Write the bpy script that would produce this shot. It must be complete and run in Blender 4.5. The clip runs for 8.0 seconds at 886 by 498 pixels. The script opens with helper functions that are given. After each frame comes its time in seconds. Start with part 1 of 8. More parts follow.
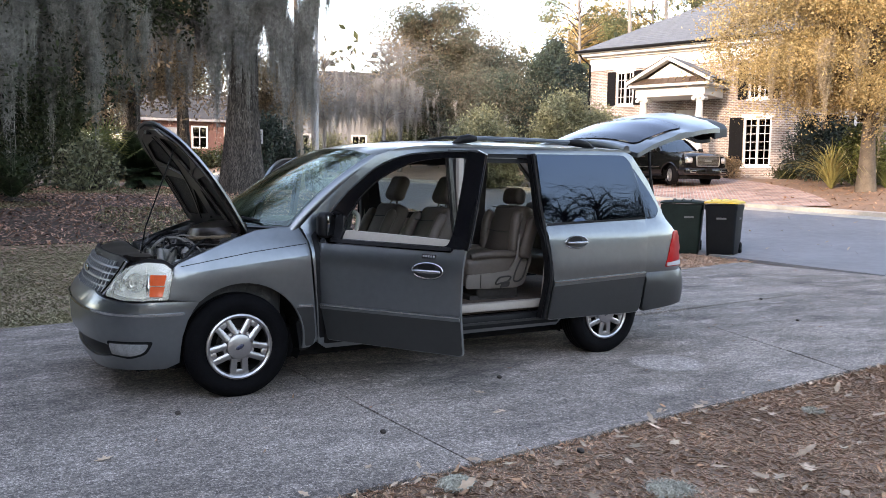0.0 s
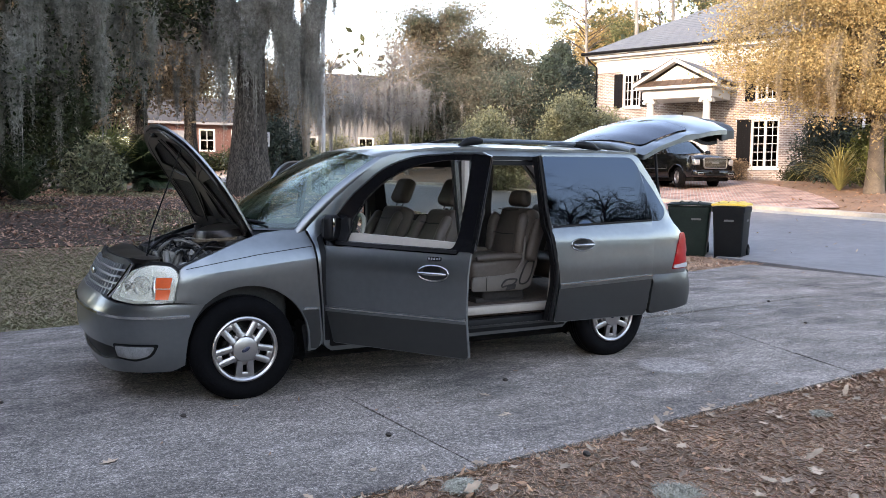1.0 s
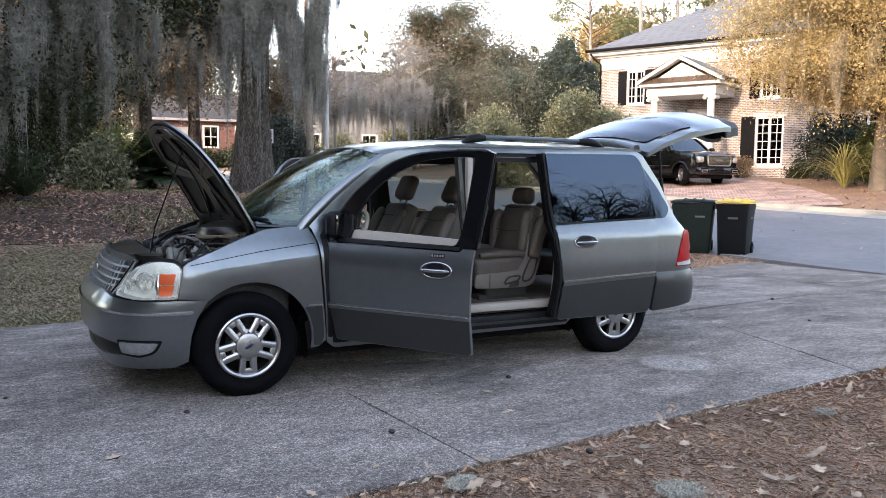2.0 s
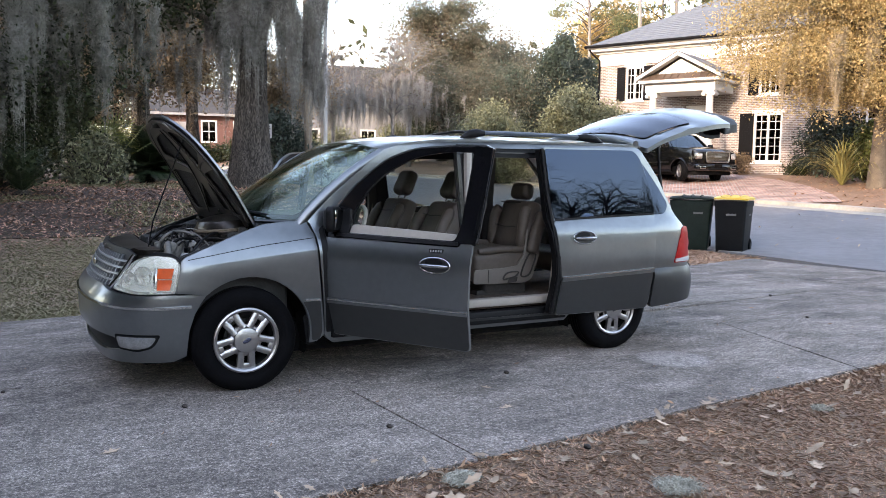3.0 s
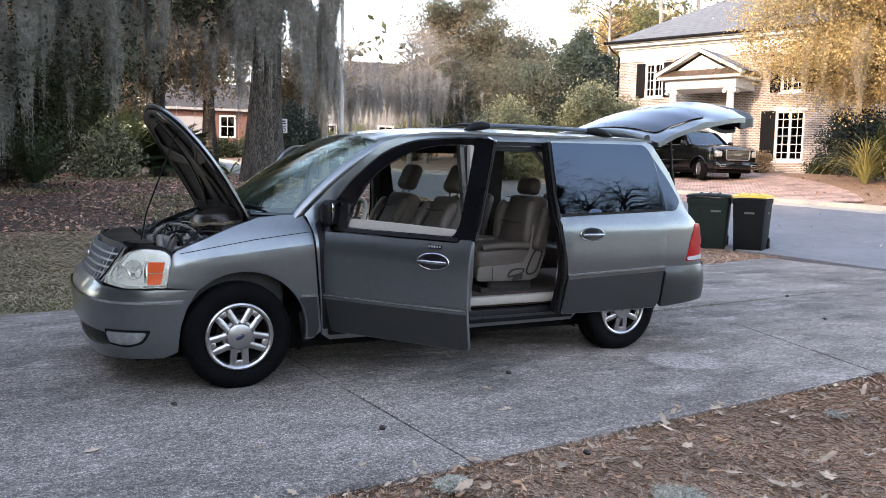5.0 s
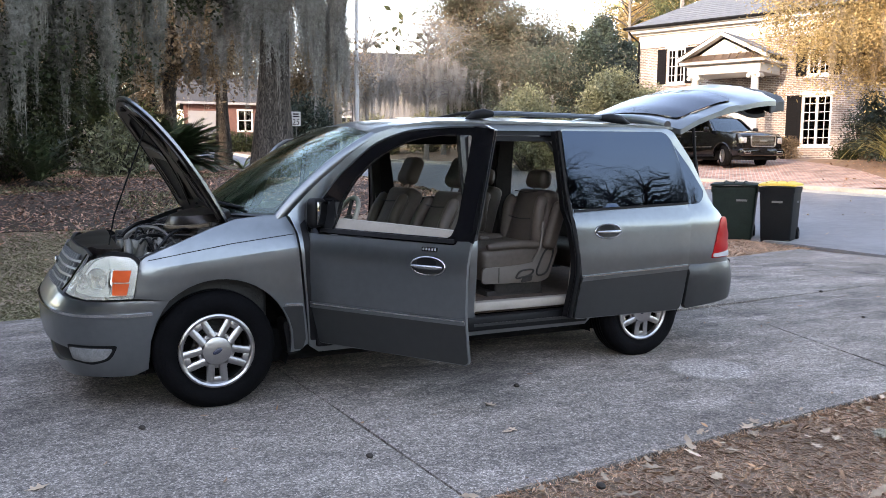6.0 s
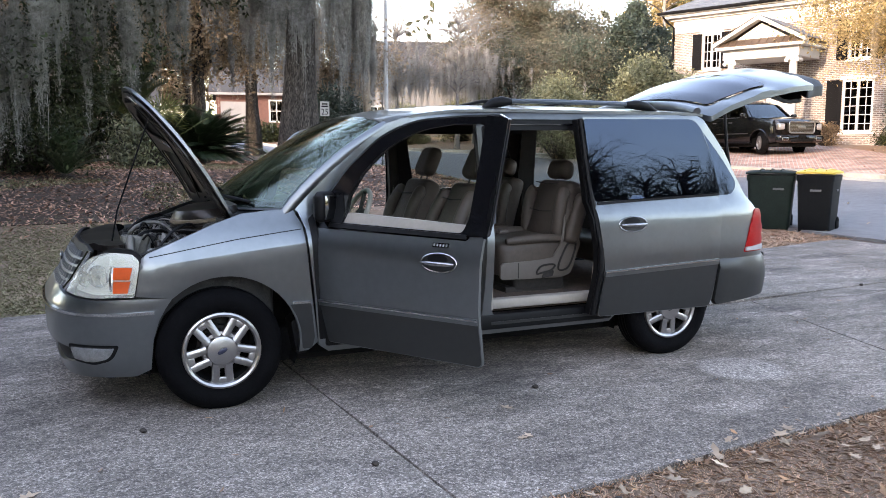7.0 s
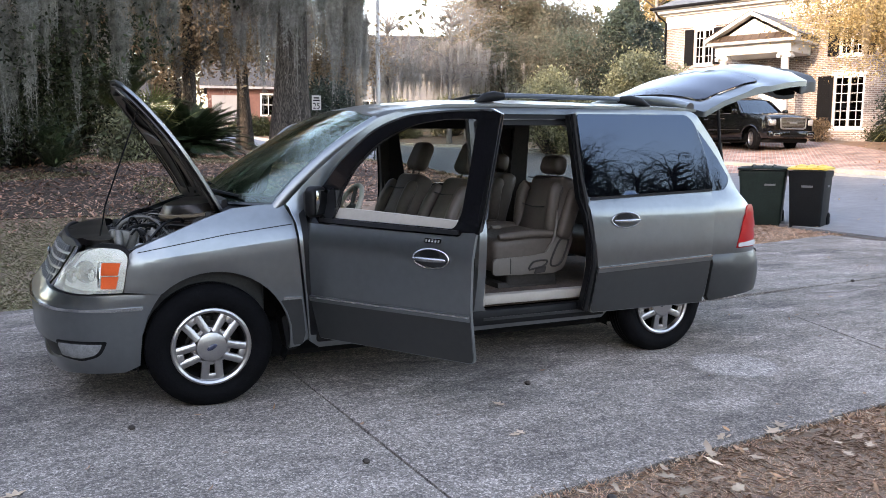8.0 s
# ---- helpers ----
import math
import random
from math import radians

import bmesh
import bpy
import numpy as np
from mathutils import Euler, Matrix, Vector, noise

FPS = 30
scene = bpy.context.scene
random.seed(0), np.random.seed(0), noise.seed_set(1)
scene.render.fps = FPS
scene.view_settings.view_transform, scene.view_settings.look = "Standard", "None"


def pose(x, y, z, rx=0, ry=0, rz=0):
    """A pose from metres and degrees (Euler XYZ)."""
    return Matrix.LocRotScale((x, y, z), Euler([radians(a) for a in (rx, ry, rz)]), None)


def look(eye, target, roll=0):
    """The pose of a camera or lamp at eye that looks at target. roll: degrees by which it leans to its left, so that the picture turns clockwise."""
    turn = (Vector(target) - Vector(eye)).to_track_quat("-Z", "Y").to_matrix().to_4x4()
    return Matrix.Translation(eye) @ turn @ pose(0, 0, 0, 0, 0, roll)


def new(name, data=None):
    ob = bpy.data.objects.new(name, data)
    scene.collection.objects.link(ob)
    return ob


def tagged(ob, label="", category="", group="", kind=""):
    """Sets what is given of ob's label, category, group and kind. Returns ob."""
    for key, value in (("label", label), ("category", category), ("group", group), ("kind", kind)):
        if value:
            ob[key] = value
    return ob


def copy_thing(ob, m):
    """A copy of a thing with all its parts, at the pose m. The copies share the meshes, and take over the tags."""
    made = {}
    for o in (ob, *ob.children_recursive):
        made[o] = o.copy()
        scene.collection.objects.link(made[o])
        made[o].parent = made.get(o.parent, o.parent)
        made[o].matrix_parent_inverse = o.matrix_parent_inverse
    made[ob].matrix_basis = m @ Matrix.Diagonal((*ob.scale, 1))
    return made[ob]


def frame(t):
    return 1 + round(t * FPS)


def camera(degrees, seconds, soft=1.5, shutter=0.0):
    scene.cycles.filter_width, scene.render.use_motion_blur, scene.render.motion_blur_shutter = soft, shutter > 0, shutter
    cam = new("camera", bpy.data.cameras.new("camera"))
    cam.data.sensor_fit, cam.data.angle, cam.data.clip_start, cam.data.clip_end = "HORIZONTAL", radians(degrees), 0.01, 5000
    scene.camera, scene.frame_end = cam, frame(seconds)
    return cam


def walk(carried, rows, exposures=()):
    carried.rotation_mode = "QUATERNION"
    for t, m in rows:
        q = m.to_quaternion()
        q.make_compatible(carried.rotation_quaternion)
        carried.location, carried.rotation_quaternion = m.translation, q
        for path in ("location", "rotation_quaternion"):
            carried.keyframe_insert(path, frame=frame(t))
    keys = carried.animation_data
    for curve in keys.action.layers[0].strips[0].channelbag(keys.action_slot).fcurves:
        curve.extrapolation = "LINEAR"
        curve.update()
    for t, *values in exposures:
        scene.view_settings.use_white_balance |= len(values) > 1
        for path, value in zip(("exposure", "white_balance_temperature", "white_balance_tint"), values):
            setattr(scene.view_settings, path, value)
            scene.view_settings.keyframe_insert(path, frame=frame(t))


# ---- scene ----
cam = camera(57.1, 8.0, 0.65)
PATH = [
    (0, (-1.403, -5.18, 1.458), (-0.428, -3.442, 1.281), 0.7),
    (0.5, (-1.397, -5.178, 1.46), (-0.427, -3.437, 1.288), 0.7),
    (1, (-1.391, -5.176, 1.457), (-0.431, -3.43, 1.286), 0.6),
    (1.5, (-1.389, -5.178, 1.457), (-0.438, -3.428, 1.283), 0.6),
    (3, (-1.39, -5.171, 1.454), (-0.434, -3.425, 1.265), 0.9),
    (3.5, (-1.382, -5.168, 1.45), (-0.429, -3.42, 1.256), 0.9),
    (4, (-1.362, -5.16, 1.449), (-0.419, -3.408, 1.25), 0.8),
    (4.5, (-1.28, -5.15, 1.448), (-0.349, -3.391, 1.246), 0.9),
    (4.7, (-1.259, -5.144, 1.439), (-0.333, -3.383, 1.239), 1.1),
    (5.8, (-0.918, -4.733, 1.427), (-0.043, -2.947, 1.219), 0.8),
    (6, (-0.834, -4.672, 1.446), (0.033, -2.884, 1.226), 0.4),
    (6.5, (-0.647, -4.561, 1.451), (0.182, -2.755, 1.226), 0.3),
    (7, (-0.636, -4.514, 1.457), (0.156, -2.695, 1.21), 0.0),
    (7.5, (-0.624, -4.492, 1.456), (0.173, -2.676, 1.2), 0.1),
    (8, (-0.623, -4.482, 1.458), (0.187, -2.672, 1.198), 0.2),
]
walk(cam, [(t, look(eye, target, roll)) for t, eye, target, roll in PATH], [(0, 3.08, 7950, 21.5), (4, 3.12, 7950, 21.5), (6, 3.22, 8050, 21.5), (8, 3.3, 8150, 22)])

# ---- light and sky ----
SUN_FROM = Vector((-0.86, -0.40, 0.33)).normalized()
world = bpy.data.worlds.new("sky")
scene.world = world
world.use_nodes = True
wn = world.node_tree.nodes
wl = world.node_tree.links
sky = wn.new("ShaderNodeTexSky")
sky.sky_type = "NISHITA"
sky.sun_disc = False
sky.sun_elevation = math.asin(SUN_FROM.z)
sky.sun_rotation = math.atan2(SUN_FROM.x, SUN_FROM.y)
sky.air_density, sky.dust_density, sky.ozone_density = 1.0, 0.7, 1.0
wn["Background"].inputs["Strength"].default_value = 0.15
wl.new(sky.outputs[0], wn["Background"].inputs["Color"])
sun = new("sun", bpy.data.lights.new("sun", "SUN"))
sun.data.energy, sun.data.angle, sun.data.color = 0.87, radians(0.6), (1.0, 0.90, 0.76)
sun.matrix_basis = look(SUN_FROM * 60, (0, 0, 0))


# ---- materials ----
def mat(name, col, rough=0.6, metal=0.0, spec=0.5, coat=0.0, var=0.0, scale=8.0, col2=None, bump=0.0, bscale=60.0, detail=4.0, trans=0.0, rand=0.0, coords="Object"):
    """A surface: base colour mixed with col2 by noise at two scales, fine bump, gloss."""
    m = bpy.data.materials.new(name)
    m.use_nodes = True
    n, l = m.node_tree.nodes, m.node_tree.links
    b = n["Principled BSDF"]
    b.inputs["Base Color"].default_value = (*col, 1)
    b.inputs["Roughness"].default_value = rough
    b.inputs["Metallic"].default_value = metal
    b.inputs["Specular IOR Level"].default_value = spec
    b.inputs["Coat Weight"].default_value = coat
    b.inputs["Coat Roughness"].default_value = 0.06
    tc = n.new("ShaderNodeTexCoord")
    if var > 0 or col2:
        a = n.new("ShaderNodeTexNoise")
        a.inputs["Scale"].default_value, a.inputs["Detail"].default_value = scale, detail
        c = n.new("ShaderNodeTexNoise")
        c.inputs["Scale"].default_value, c.inputs["Detail"].default_value = scale * 7.3, detail
        l.new(tc.outputs[coords], a.inputs["Vector"])
        l.new(tc.outputs[coords], c.inputs["Vector"])
        mx = n.new("ShaderNodeMath")
        mx.operation = "MULTIPLY_ADD"
        mx.inputs[1].default_value, mx.inputs[2].default_value = 0.5, 0.0
        ad = n.new("ShaderNodeMath")
        ad.operation = "MULTIPLY_ADD"
        ad.inputs[1].default_value = 0.5
        l.new(a.outputs[0], mx.inputs[0])
        l.new(c.outputs[0], ad.inputs[0])
        l.new(mx.outputs[0], ad.inputs[2])
        ramp = n.new("ShaderNodeMapRange")
        ramp.inputs[1].default_value, ramp.inputs[2].default_value = 0.36, 0.64
        l.new(ad.outputs[0], ramp.inputs[0])
        mix = n.new("ShaderNodeMix")
        mix.data_type = "RGBA"
        d = col2 or tuple(v * (1 - var) for v in col)
        mix.inputs[6].default_value, mix.inputs[7].default_value = (*d, 1), (*(col if col2 else tuple(min(1, v * (1 + var)) for v in col)), 1)
        l.new(ramp.outputs[0], mix.inputs[0])
        out = mix.outputs[2]
        if rand > 0:
            inf = n.new("ShaderNodeNewGeometry")
            hs = n.new("ShaderNodeHueSaturation")
            mr = n.new("ShaderNodeMapRange")
            mr.inputs[3].default_value, mr.inputs[4].default_value = 1 - rand, 1 + rand
            l.new(inf.outputs["Random Per Island"], mr.inputs[0])
            l.new(mr.outputs[0], hs.inputs["Value"])
            l.new(out, hs.inputs["Color"])
            out = hs.outputs[0]
        l.new(out, b.inputs["Base Color"])
        if trans > 0:
            tr = n.new("ShaderNodeBsdfTranslucent")
            l.new(out, tr.inputs["Color"])
            ms = n.new("ShaderNodeMixShader")
            ms.inputs[0].default_value = trans
            l.new(b.outputs[0], ms.inputs[1])
            l.new(tr.outputs[0], ms.inputs[2])
            l.new(ms.outputs[0], n["Material Output"].inputs[0])
    if bump > 0:
        e = n.new("ShaderNodeTexNoise")
        e.inputs["Scale"].default_value, e.inputs["Detail"].default_value = bscale, 5
        l.new(tc.outputs[coords], e.inputs["Vector"])
        bp = n.new("ShaderNodeBump")
        bp.inputs["Strength"].default_value = bump
        bp.inputs["Distance"].default_value = 0.02
        l.new(e.outputs[0], bp.inputs["Height"])
        l.new(bp.outputs[0], b.inputs["Normal"])
    return m


def glass(name, tint, gloss=1.0, rough=0.0, base=0.045):
    """A thin pane: a tinted see-through layer under a clear reflection that grows at grazing angles."""
    m = bpy.data.materials.new(name)
    m.use_nodes = True
    n, l = m.node_tree.nodes, m.node_tree.links
    n.remove(n["Principled BSDF"])
    t = n.new("ShaderNodeBsdfTransparent")
    t.inputs[0].default_value = (*tint, 1)
    g = n.new("ShaderNodeBsdfGlossy")
    g.inputs["Roughness"].default_value = rough
    g.inputs[0].default_value = (*gloss, 1) if isinstance(gloss, tuple) else (gloss, gloss, gloss, 1)
    lw = n.new("ShaderNodeLayerWeight")
    lw.inputs[0].default_value = 0.5
    pw = n.new("ShaderNodeMath")
    pw.operation = "POWER"
    pw.inputs[1].default_value = 5.0
    l.new(lw.outputs["Facing"], pw.inputs[0])
    f = n.new("ShaderNodeMath")
    f.operation = "MULTIPLY_ADD"
    f.inputs[1].default_value, f.inputs[2].default_value = 1 - base, base
    l.new(pw.outputs[0], f.inputs[0])
    ms = n.new("ShaderNodeMixShader")
    l.new(f.outputs[0], ms.inputs[0])
    l.new(t.outputs[0], ms.inputs[1])
    l.new(g.outputs[0], ms.inputs[2])
    l.new(ms.outputs[0], n["Material Output"].inputs[0])
    return m


PAINT = mat("grey_green_paint", (0.166, 0.181, 0.185), 0.29, 0.86, coat=0.6, var=0.06, scale=3)
CLAD = mat("lower_paint", (0.036, 0.038, 0.0385), 0.42, 0.5, coat=0.12, var=0.07, scale=3)
MOULD = mat("satin_moulding", (0.34, 0.345, 0.35), 0.25, 0.85)
CHROME = mat("chrome", (0.56, 0.57, 0.58), 0.12, 1.0)
ALLOY = mat("wheel_alloy", (0.36, 0.35, 0.345), 0.3, 0.95, var=0.06, scale=15)
BLACK = mat("black_plastic", (0.005, 0.005, 0.0055), 0.5, spec=0.16, var=0.25, scale=12)
GLOSSB = mat("gloss_black", (0.005, 0.005, 0.006), 0.16, spec=0.3, coat=0.25)
RUBBER = mat("tyre_rubber", (0.004, 0.004, 0.0045), 0.85, spec=0.05, var=0.3, scale=9, bump=0.2, bscale=90)
UNDER = mat("underbody", (0.006, 0.006, 0.006), 0.9, spec=0.1, var=0.3, scale=6)
LEATHER = mat("taupe_leather", (0.066, 0.052, 0.042), 0.5, spec=0.35, var=0.14, scale=6, bump=0.15, bscale=140)
TRIM = mat("beige_trim", (0.27, 0.24, 0.205), 0.6, var=0.06, scale=8, bump=0.1, bscale=200)
LINER = mat("headliner", (0.20, 0.18, 0.155), 0.9, var=0.08, scale=10)
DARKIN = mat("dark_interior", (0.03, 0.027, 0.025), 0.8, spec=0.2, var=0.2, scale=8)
CARPET = mat("worn_floor", (0.085, 0.054, 0.038), 0.8, col2=(0.032, 0.021, 0.016), scale=7, bump=0.4, bscale=50)
TINT = glass("privacy_glass", (0.05, 0.056, 0.062), (0.30, 0.42, 0.68), base=0.08)
REARGL = glass("rear_privacy_glass", (0.05, 0.055, 0.06), (0.75, 0.78, 0.84), base=0.09)
SMOKE = glass("smoked_glass", (0.66, 0.68, 0.64), (0.3, 0.32, 0.35), base=0.03)
CLEAR = glass("clear_glass", (0.60, 0.72, 0.64), (0.94, 1.0, 0.94), base=0.065)
SILVER = mat("lamp_silver", (0.86, 0.86, 0.84), 0.35, 0.25, var=0.1, scale=12)


def haze_glass(name, col, haze):
    """Clear plastic gone cloudy: part see-through, part pale and matt, glossy on top."""
    m = glass(name, (0.9, 0.91, 0.88), 1.0, base=0.05)
    n, l = m.node_tree.nodes, m.node_tree.links
    top = n["Material Output"].inputs[0].links[0].from_socket
    d = n.new("ShaderNodeBsdfDiffuse")
    d.inputs[0].default_value = (*col, 1)
    tc, no, mr = n.new("ShaderNodeTexCoord"), n.new("ShaderNodeTexNoise"), n.new("ShaderNodeMapRange")
    no.inputs["Scale"].default_value = 9
    l.new(tc.outputs["Object"], no.inputs["Vector"])
    mr.inputs[3].default_value, mr.inputs[4].default_value = haze * 0.6, haze * 1.4
    l.new(no.outputs[0], mr.inputs[0])
    ms = n.new("ShaderNodeMixShader")
    l.new(mr.outputs[0], ms.inputs[0])
    l.new(top, ms.inputs[1])
    l.new(d.outputs[0], ms.inputs[2])
    l.new(ms.outputs[0], n["Material Output"].inputs[0])
    return m


LENS = haze_glass("hazed_lens", (0.83, 0.80, 0.68), 0.24)
AMBER = mat("amber_lens", (0.60, 0.085, 0.022), 0.25, coat=0.5, var=0.12, scale=30)
REDLENS = mat("red_lens", (0.30, 0.003, 0.004), 0.35, spec=0.12, coat=0.12, var=0.1, scale=20)
FOGLENS = mat("fog_lamp_lens", (0.17, 0.172, 0.17), 0.18, coat=0.8, var=0.25, scale=18)
WHITELENS = mat("white_lens", (0.36, 0.36, 0.36), 0.2, coat=0.8)
ENGINE = mat("engine_grime", (0.02, 0.019, 0.018), 0.65, metal=0.2, col2=(0.012, 0.012, 0.012), scale=14, bump=0.3, bscale=60)
DUSTY = mat("dusty_plastic", (0.02, 0.016, 0.013), 0.3, spec=0.3, col2=(0.005, 0.004, 0.004), scale=9)
BAREAL = mat("bare_aluminium", (0.13, 0.125, 0.115), 0.5, 0.6, var=0.2, scale=20)
WHITEP = mat("white_paint", (0.52, 0.51, 0.49), 0.55, var=0.05, scale=1.5)


# ---- mesh tools ----
from mathutils.geometry import delaunay_2d_cdt


def part(name, bm, material, parent, label="", smooth=True, m=None):
    """Links a bmesh as one mesh object under a thing or a part."""
    if m is not None:
        bm.transform(m)
    me = bpy.data.meshes.new(name)
    bm.to_mesh(me)
    bm.free()
    if smooth:
        me.polygons.foreach_set("use_smooth", [True] * len(me.polygons))
        me.set_sharp_from_angle(angle=radians(38))
    me.materials.append(material)
    ob = new(name, me)
    if parent is not None:
        ob.parent = parent
    if label:
        tagged(ob, label)
    return ob


def thing(name, m, label, category, group="", kind=""):
    """An Empty at a thing's base, for its parts."""
    return tagged(place(new(name), m), label, category, group, kind)


def place(ob, m):
    ob.matrix_basis = m
    return ob


def solo(name, bm, material, label, category, kind="", group="", smooth=True):
    return tagged(part(name, bm, material, None, smooth=smooth), label, category, group, kind)


def box(x0, y0, z0, x1, y1, z1, bev=0.0, seg=2, bm=None):
    bm = bm or bmesh.new()
    r = bmesh.ops.create_cube(bm, size=1)
    vs = r["verts"]
    for v in vs:
        v.co = Vector(((x0 + x1) / 2 + v.co.x * (x1 - x0), (y0 + y1) / 2 + v.co.y * (y1 - y0), (z0 + z1) / 2 + v.co.z * (z1 - z0)))
    if bev > 0:
        es = list({e for v in vs for e in v.link_edges})
        bmesh.ops.bevel(bm, geom=es, offset=bev, segments=seg, profile=0.5, affect="EDGES")
    return bm


def tube(pts, rad, sides=8, bm=None, caps=True):
    """A tube along points; rad is one radius or one for each point."""
    bm = bm or bmesh.new()
    pts = [Vector(p) for p in pts]
    rads = rad if isinstance(rad, (list, tuple)) else [rad] * len(pts)
    rings, ref = [], None
    for i, p in enumerate(pts):
        d = (pts[min(i + 1, len(pts) - 1)] - pts[max(i - 1, 0)]).normalized()
        if ref is None:
            ref = Vector((0, 0, 1)) if abs(d.z) < 0.9 else Vector((1, 0, 0))
        a = d.cross(ref).normalized()
        b = d.cross(a).normalized()
        ref = -b if b.dot(ref) < 0 else b
        rings.append([bm.verts.new(p + (a * math.cos(t) + b * math.sin(t)) * rads[i]) for t in (2 * math.pi * k / sides for k in range(sides))])
    for r, s in zip(rings, rings[1:]):
        for k in range(sides):
            bm.faces.new((r[k], r[(k + 1) % sides], s[(k + 1) % sides], s[k]))
    if caps:
        bm.faces.new(rings[0][::-1])
        bm.faces.new(rings[-1])
    bmesh.ops.recalc_face_normals(bm, faces=bm.faces)
    return bm


def lathe(prof, axis="Z", n=32, bm=None, at=(0, 0, 0), caps=True):
    """Turns a profile of (radius, height) round an axis."""
    bm = bm or bmesh.new()
    rings = []
    for r, h in prof:
        ring = []
        for k in range(n):
            a = 2 * math.pi * k / n
            c, s = r * math.cos(a), r * math.sin(a)
            co = (c, s, h) if axis == "Z" else (c, h, s) if axis == "Y" else (h, c, s)
            ring.append(bm.verts.new(Vector(co) + Vector(at)))
        rings.append(ring)
    for a, b in zip(rings, rings[1:]):
        for k in range(n):
            bm.faces.new((a[k], a[(k + 1) % n], b[(k + 1) % n], b[k]))
    if caps and prof[0][0] > 1e-6:
        bm.faces.new(rings[0])
    if caps and prof[-1][0] > 1e-6:
        bm.faces.new(rings[-1])
    bmesh.ops.remove_doubles(bm, verts=bm.verts, dist=1e-6)
    bmesh.ops.recalc_face_normals(bm, faces=bm.faces)
    return bm


def spline(pts, n=8, closed=False):
    """Catmull-Rom through points of any dimension."""
    p = [np.array(q, float) for q in pts]
    k = len(p)
    out = []
    for i in range(k if closed else k - 1):
        a, b, c, d = (p[(i + j) % k] if closed else p[min(max(i + j, 0), k - 1)] for j in (-1, 0, 1, 2))
        for s in range(n):
            t = s / n
            out.append(0.5 * (2 * b + (c - a) * t + (2 * a - 5 * b + 4 * c - d) * t * t + (3 * b - a - 3 * c + d) * t ** 3))
    if not closed:
        out.append(p[-1])
    return [tuple(float(v) for v in q) for q in out]


def rnd(pts, r=0.03, n=4):
    """A polygon with rounded corners; a third value in a point is its own radius."""
    out = []
    k = len(pts)
    for i in range(k):
        a, b, c = (Vector(pts[(i + j) % k][:2]) for j in (-1, 0, 1))
        rr = pts[i][2] if len(pts[i]) > 2 else r
        u, v = a - b, c - b
        q = min(rr, u.length * 0.48, v.length * 0.48)
        if q < 1e-4:
            out.append(tuple(b))
            continue
        s, e = b + u.normalized() * q, b + v.normalized() * q
        for j in range(n + 1):
            t = j / n
            out.append(tuple((1 - t) ** 2 * s + 2 * t * (1 - t) * b + t * t * e))
    return out


def inside(x, y, loop):
    hit = False
    j = len(loop) - 1
    for i in range(len(loop)):
        (xi, yi), (xj, yj) = loop[i], loop[j]
        if (yi > y) != (yj > y) and x < (xj - xi) * (y - yi) / (yj - yi) + xi:
            hit = not hit
        j = i
    return hit


def dense(loop, step):
    out = []
    for i, p in enumerate(loop):
        q = loop[(i + 1) % len(loop)]
        k = max(1, int(math.ceil(math.dist(p, q) / step)))
        out += [(p[0] + (q[0] - p[0]) * j / k, p[1] + (q[1] - p[1]) * j / k) for j in range(k)]
    return out


def sheet(outline, fn, holes=(), step=0.06, thick=0.02, roll=0.0, lines=()):
    """A panel cut from the surface fn(u, v, inward): outline and holes in (u, v), with thickness and a rim."""
    loops = [dense(o, step) for o in (outline, *holes)]
    pts, edges = [], []
    for lp in loops:
        k = len(pts)
        pts += lp
        edges += [(k + i, k + (i + 1) % len(lp)) for i in range(len(lp))]
    for ln in lines:
        k = len(pts)
        fine = [q for q in spline(ln, 8) if inside(q[0], q[1], loops[0])]
        pts += fine
        edges += [(k + i, k + i + 1) for i in range(len(fine) - 1)]
    us, vs = [p[0] for p in loops[0]], [p[1] for p in loops[0]]
    arr = np.array(pts)
    u = min(us) + step / 2
    while u < max(us):
        v = min(vs) + step / 2
        while v < max(vs):
            if inside(u, v, loops[0]) and not any(inside(u, v, h) for h in loops[1:]) and np.min((arr[:, 0] - u) ** 2 + (arr[:, 1] - v) ** 2) > (0.45 * step) ** 2:
                pts.append((u, v))
            v += step
        u += step
    vo, _, fo, *_ = delaunay_2d_cdt([Vector(p) for p in pts], edges, [], 0, 1e-6)
    bm = bmesh.new()
    keep = []
    for f in fo:
        cx, cy = sum(vo[i].x for i in f) / len(f), sum(vo[i].y for i in f) / len(f)
        if inside(cx, cy, loops[0]) and not any(inside(cx, cy, h) for h in loops[1:]):
            keep.append(f)
    used = sorted({i for f in keep for i in f})
    count = {}
    for f in keep:
        for i in range(len(f)):
            e = (f[i], f[(i + 1) % len(f)])
            count[e] = 1
    rim = [e for e in count if (e[1], e[0]) not in count]
    onrim = {i for e in rim for i in e}
    top = {i: bm.verts.new(fn(vo[i].x, vo[i].y, roll if i in onrim else 0.0)) for i in used}
    bot = {i: bm.verts.new(fn(vo[i].x, vo[i].y, thick)) for i in used}
    for f in keep:
        bm.faces.new([top[i] for i in f])
        bm.faces.new([bot[i] for i in reversed(f)])
    for a, b in rim:
        bm.faces.new((top[b], top[a], bot[a], bot[b]))
    bmesh.ops.recalc_face_normals(bm, faces=bm.faces)
    return bm


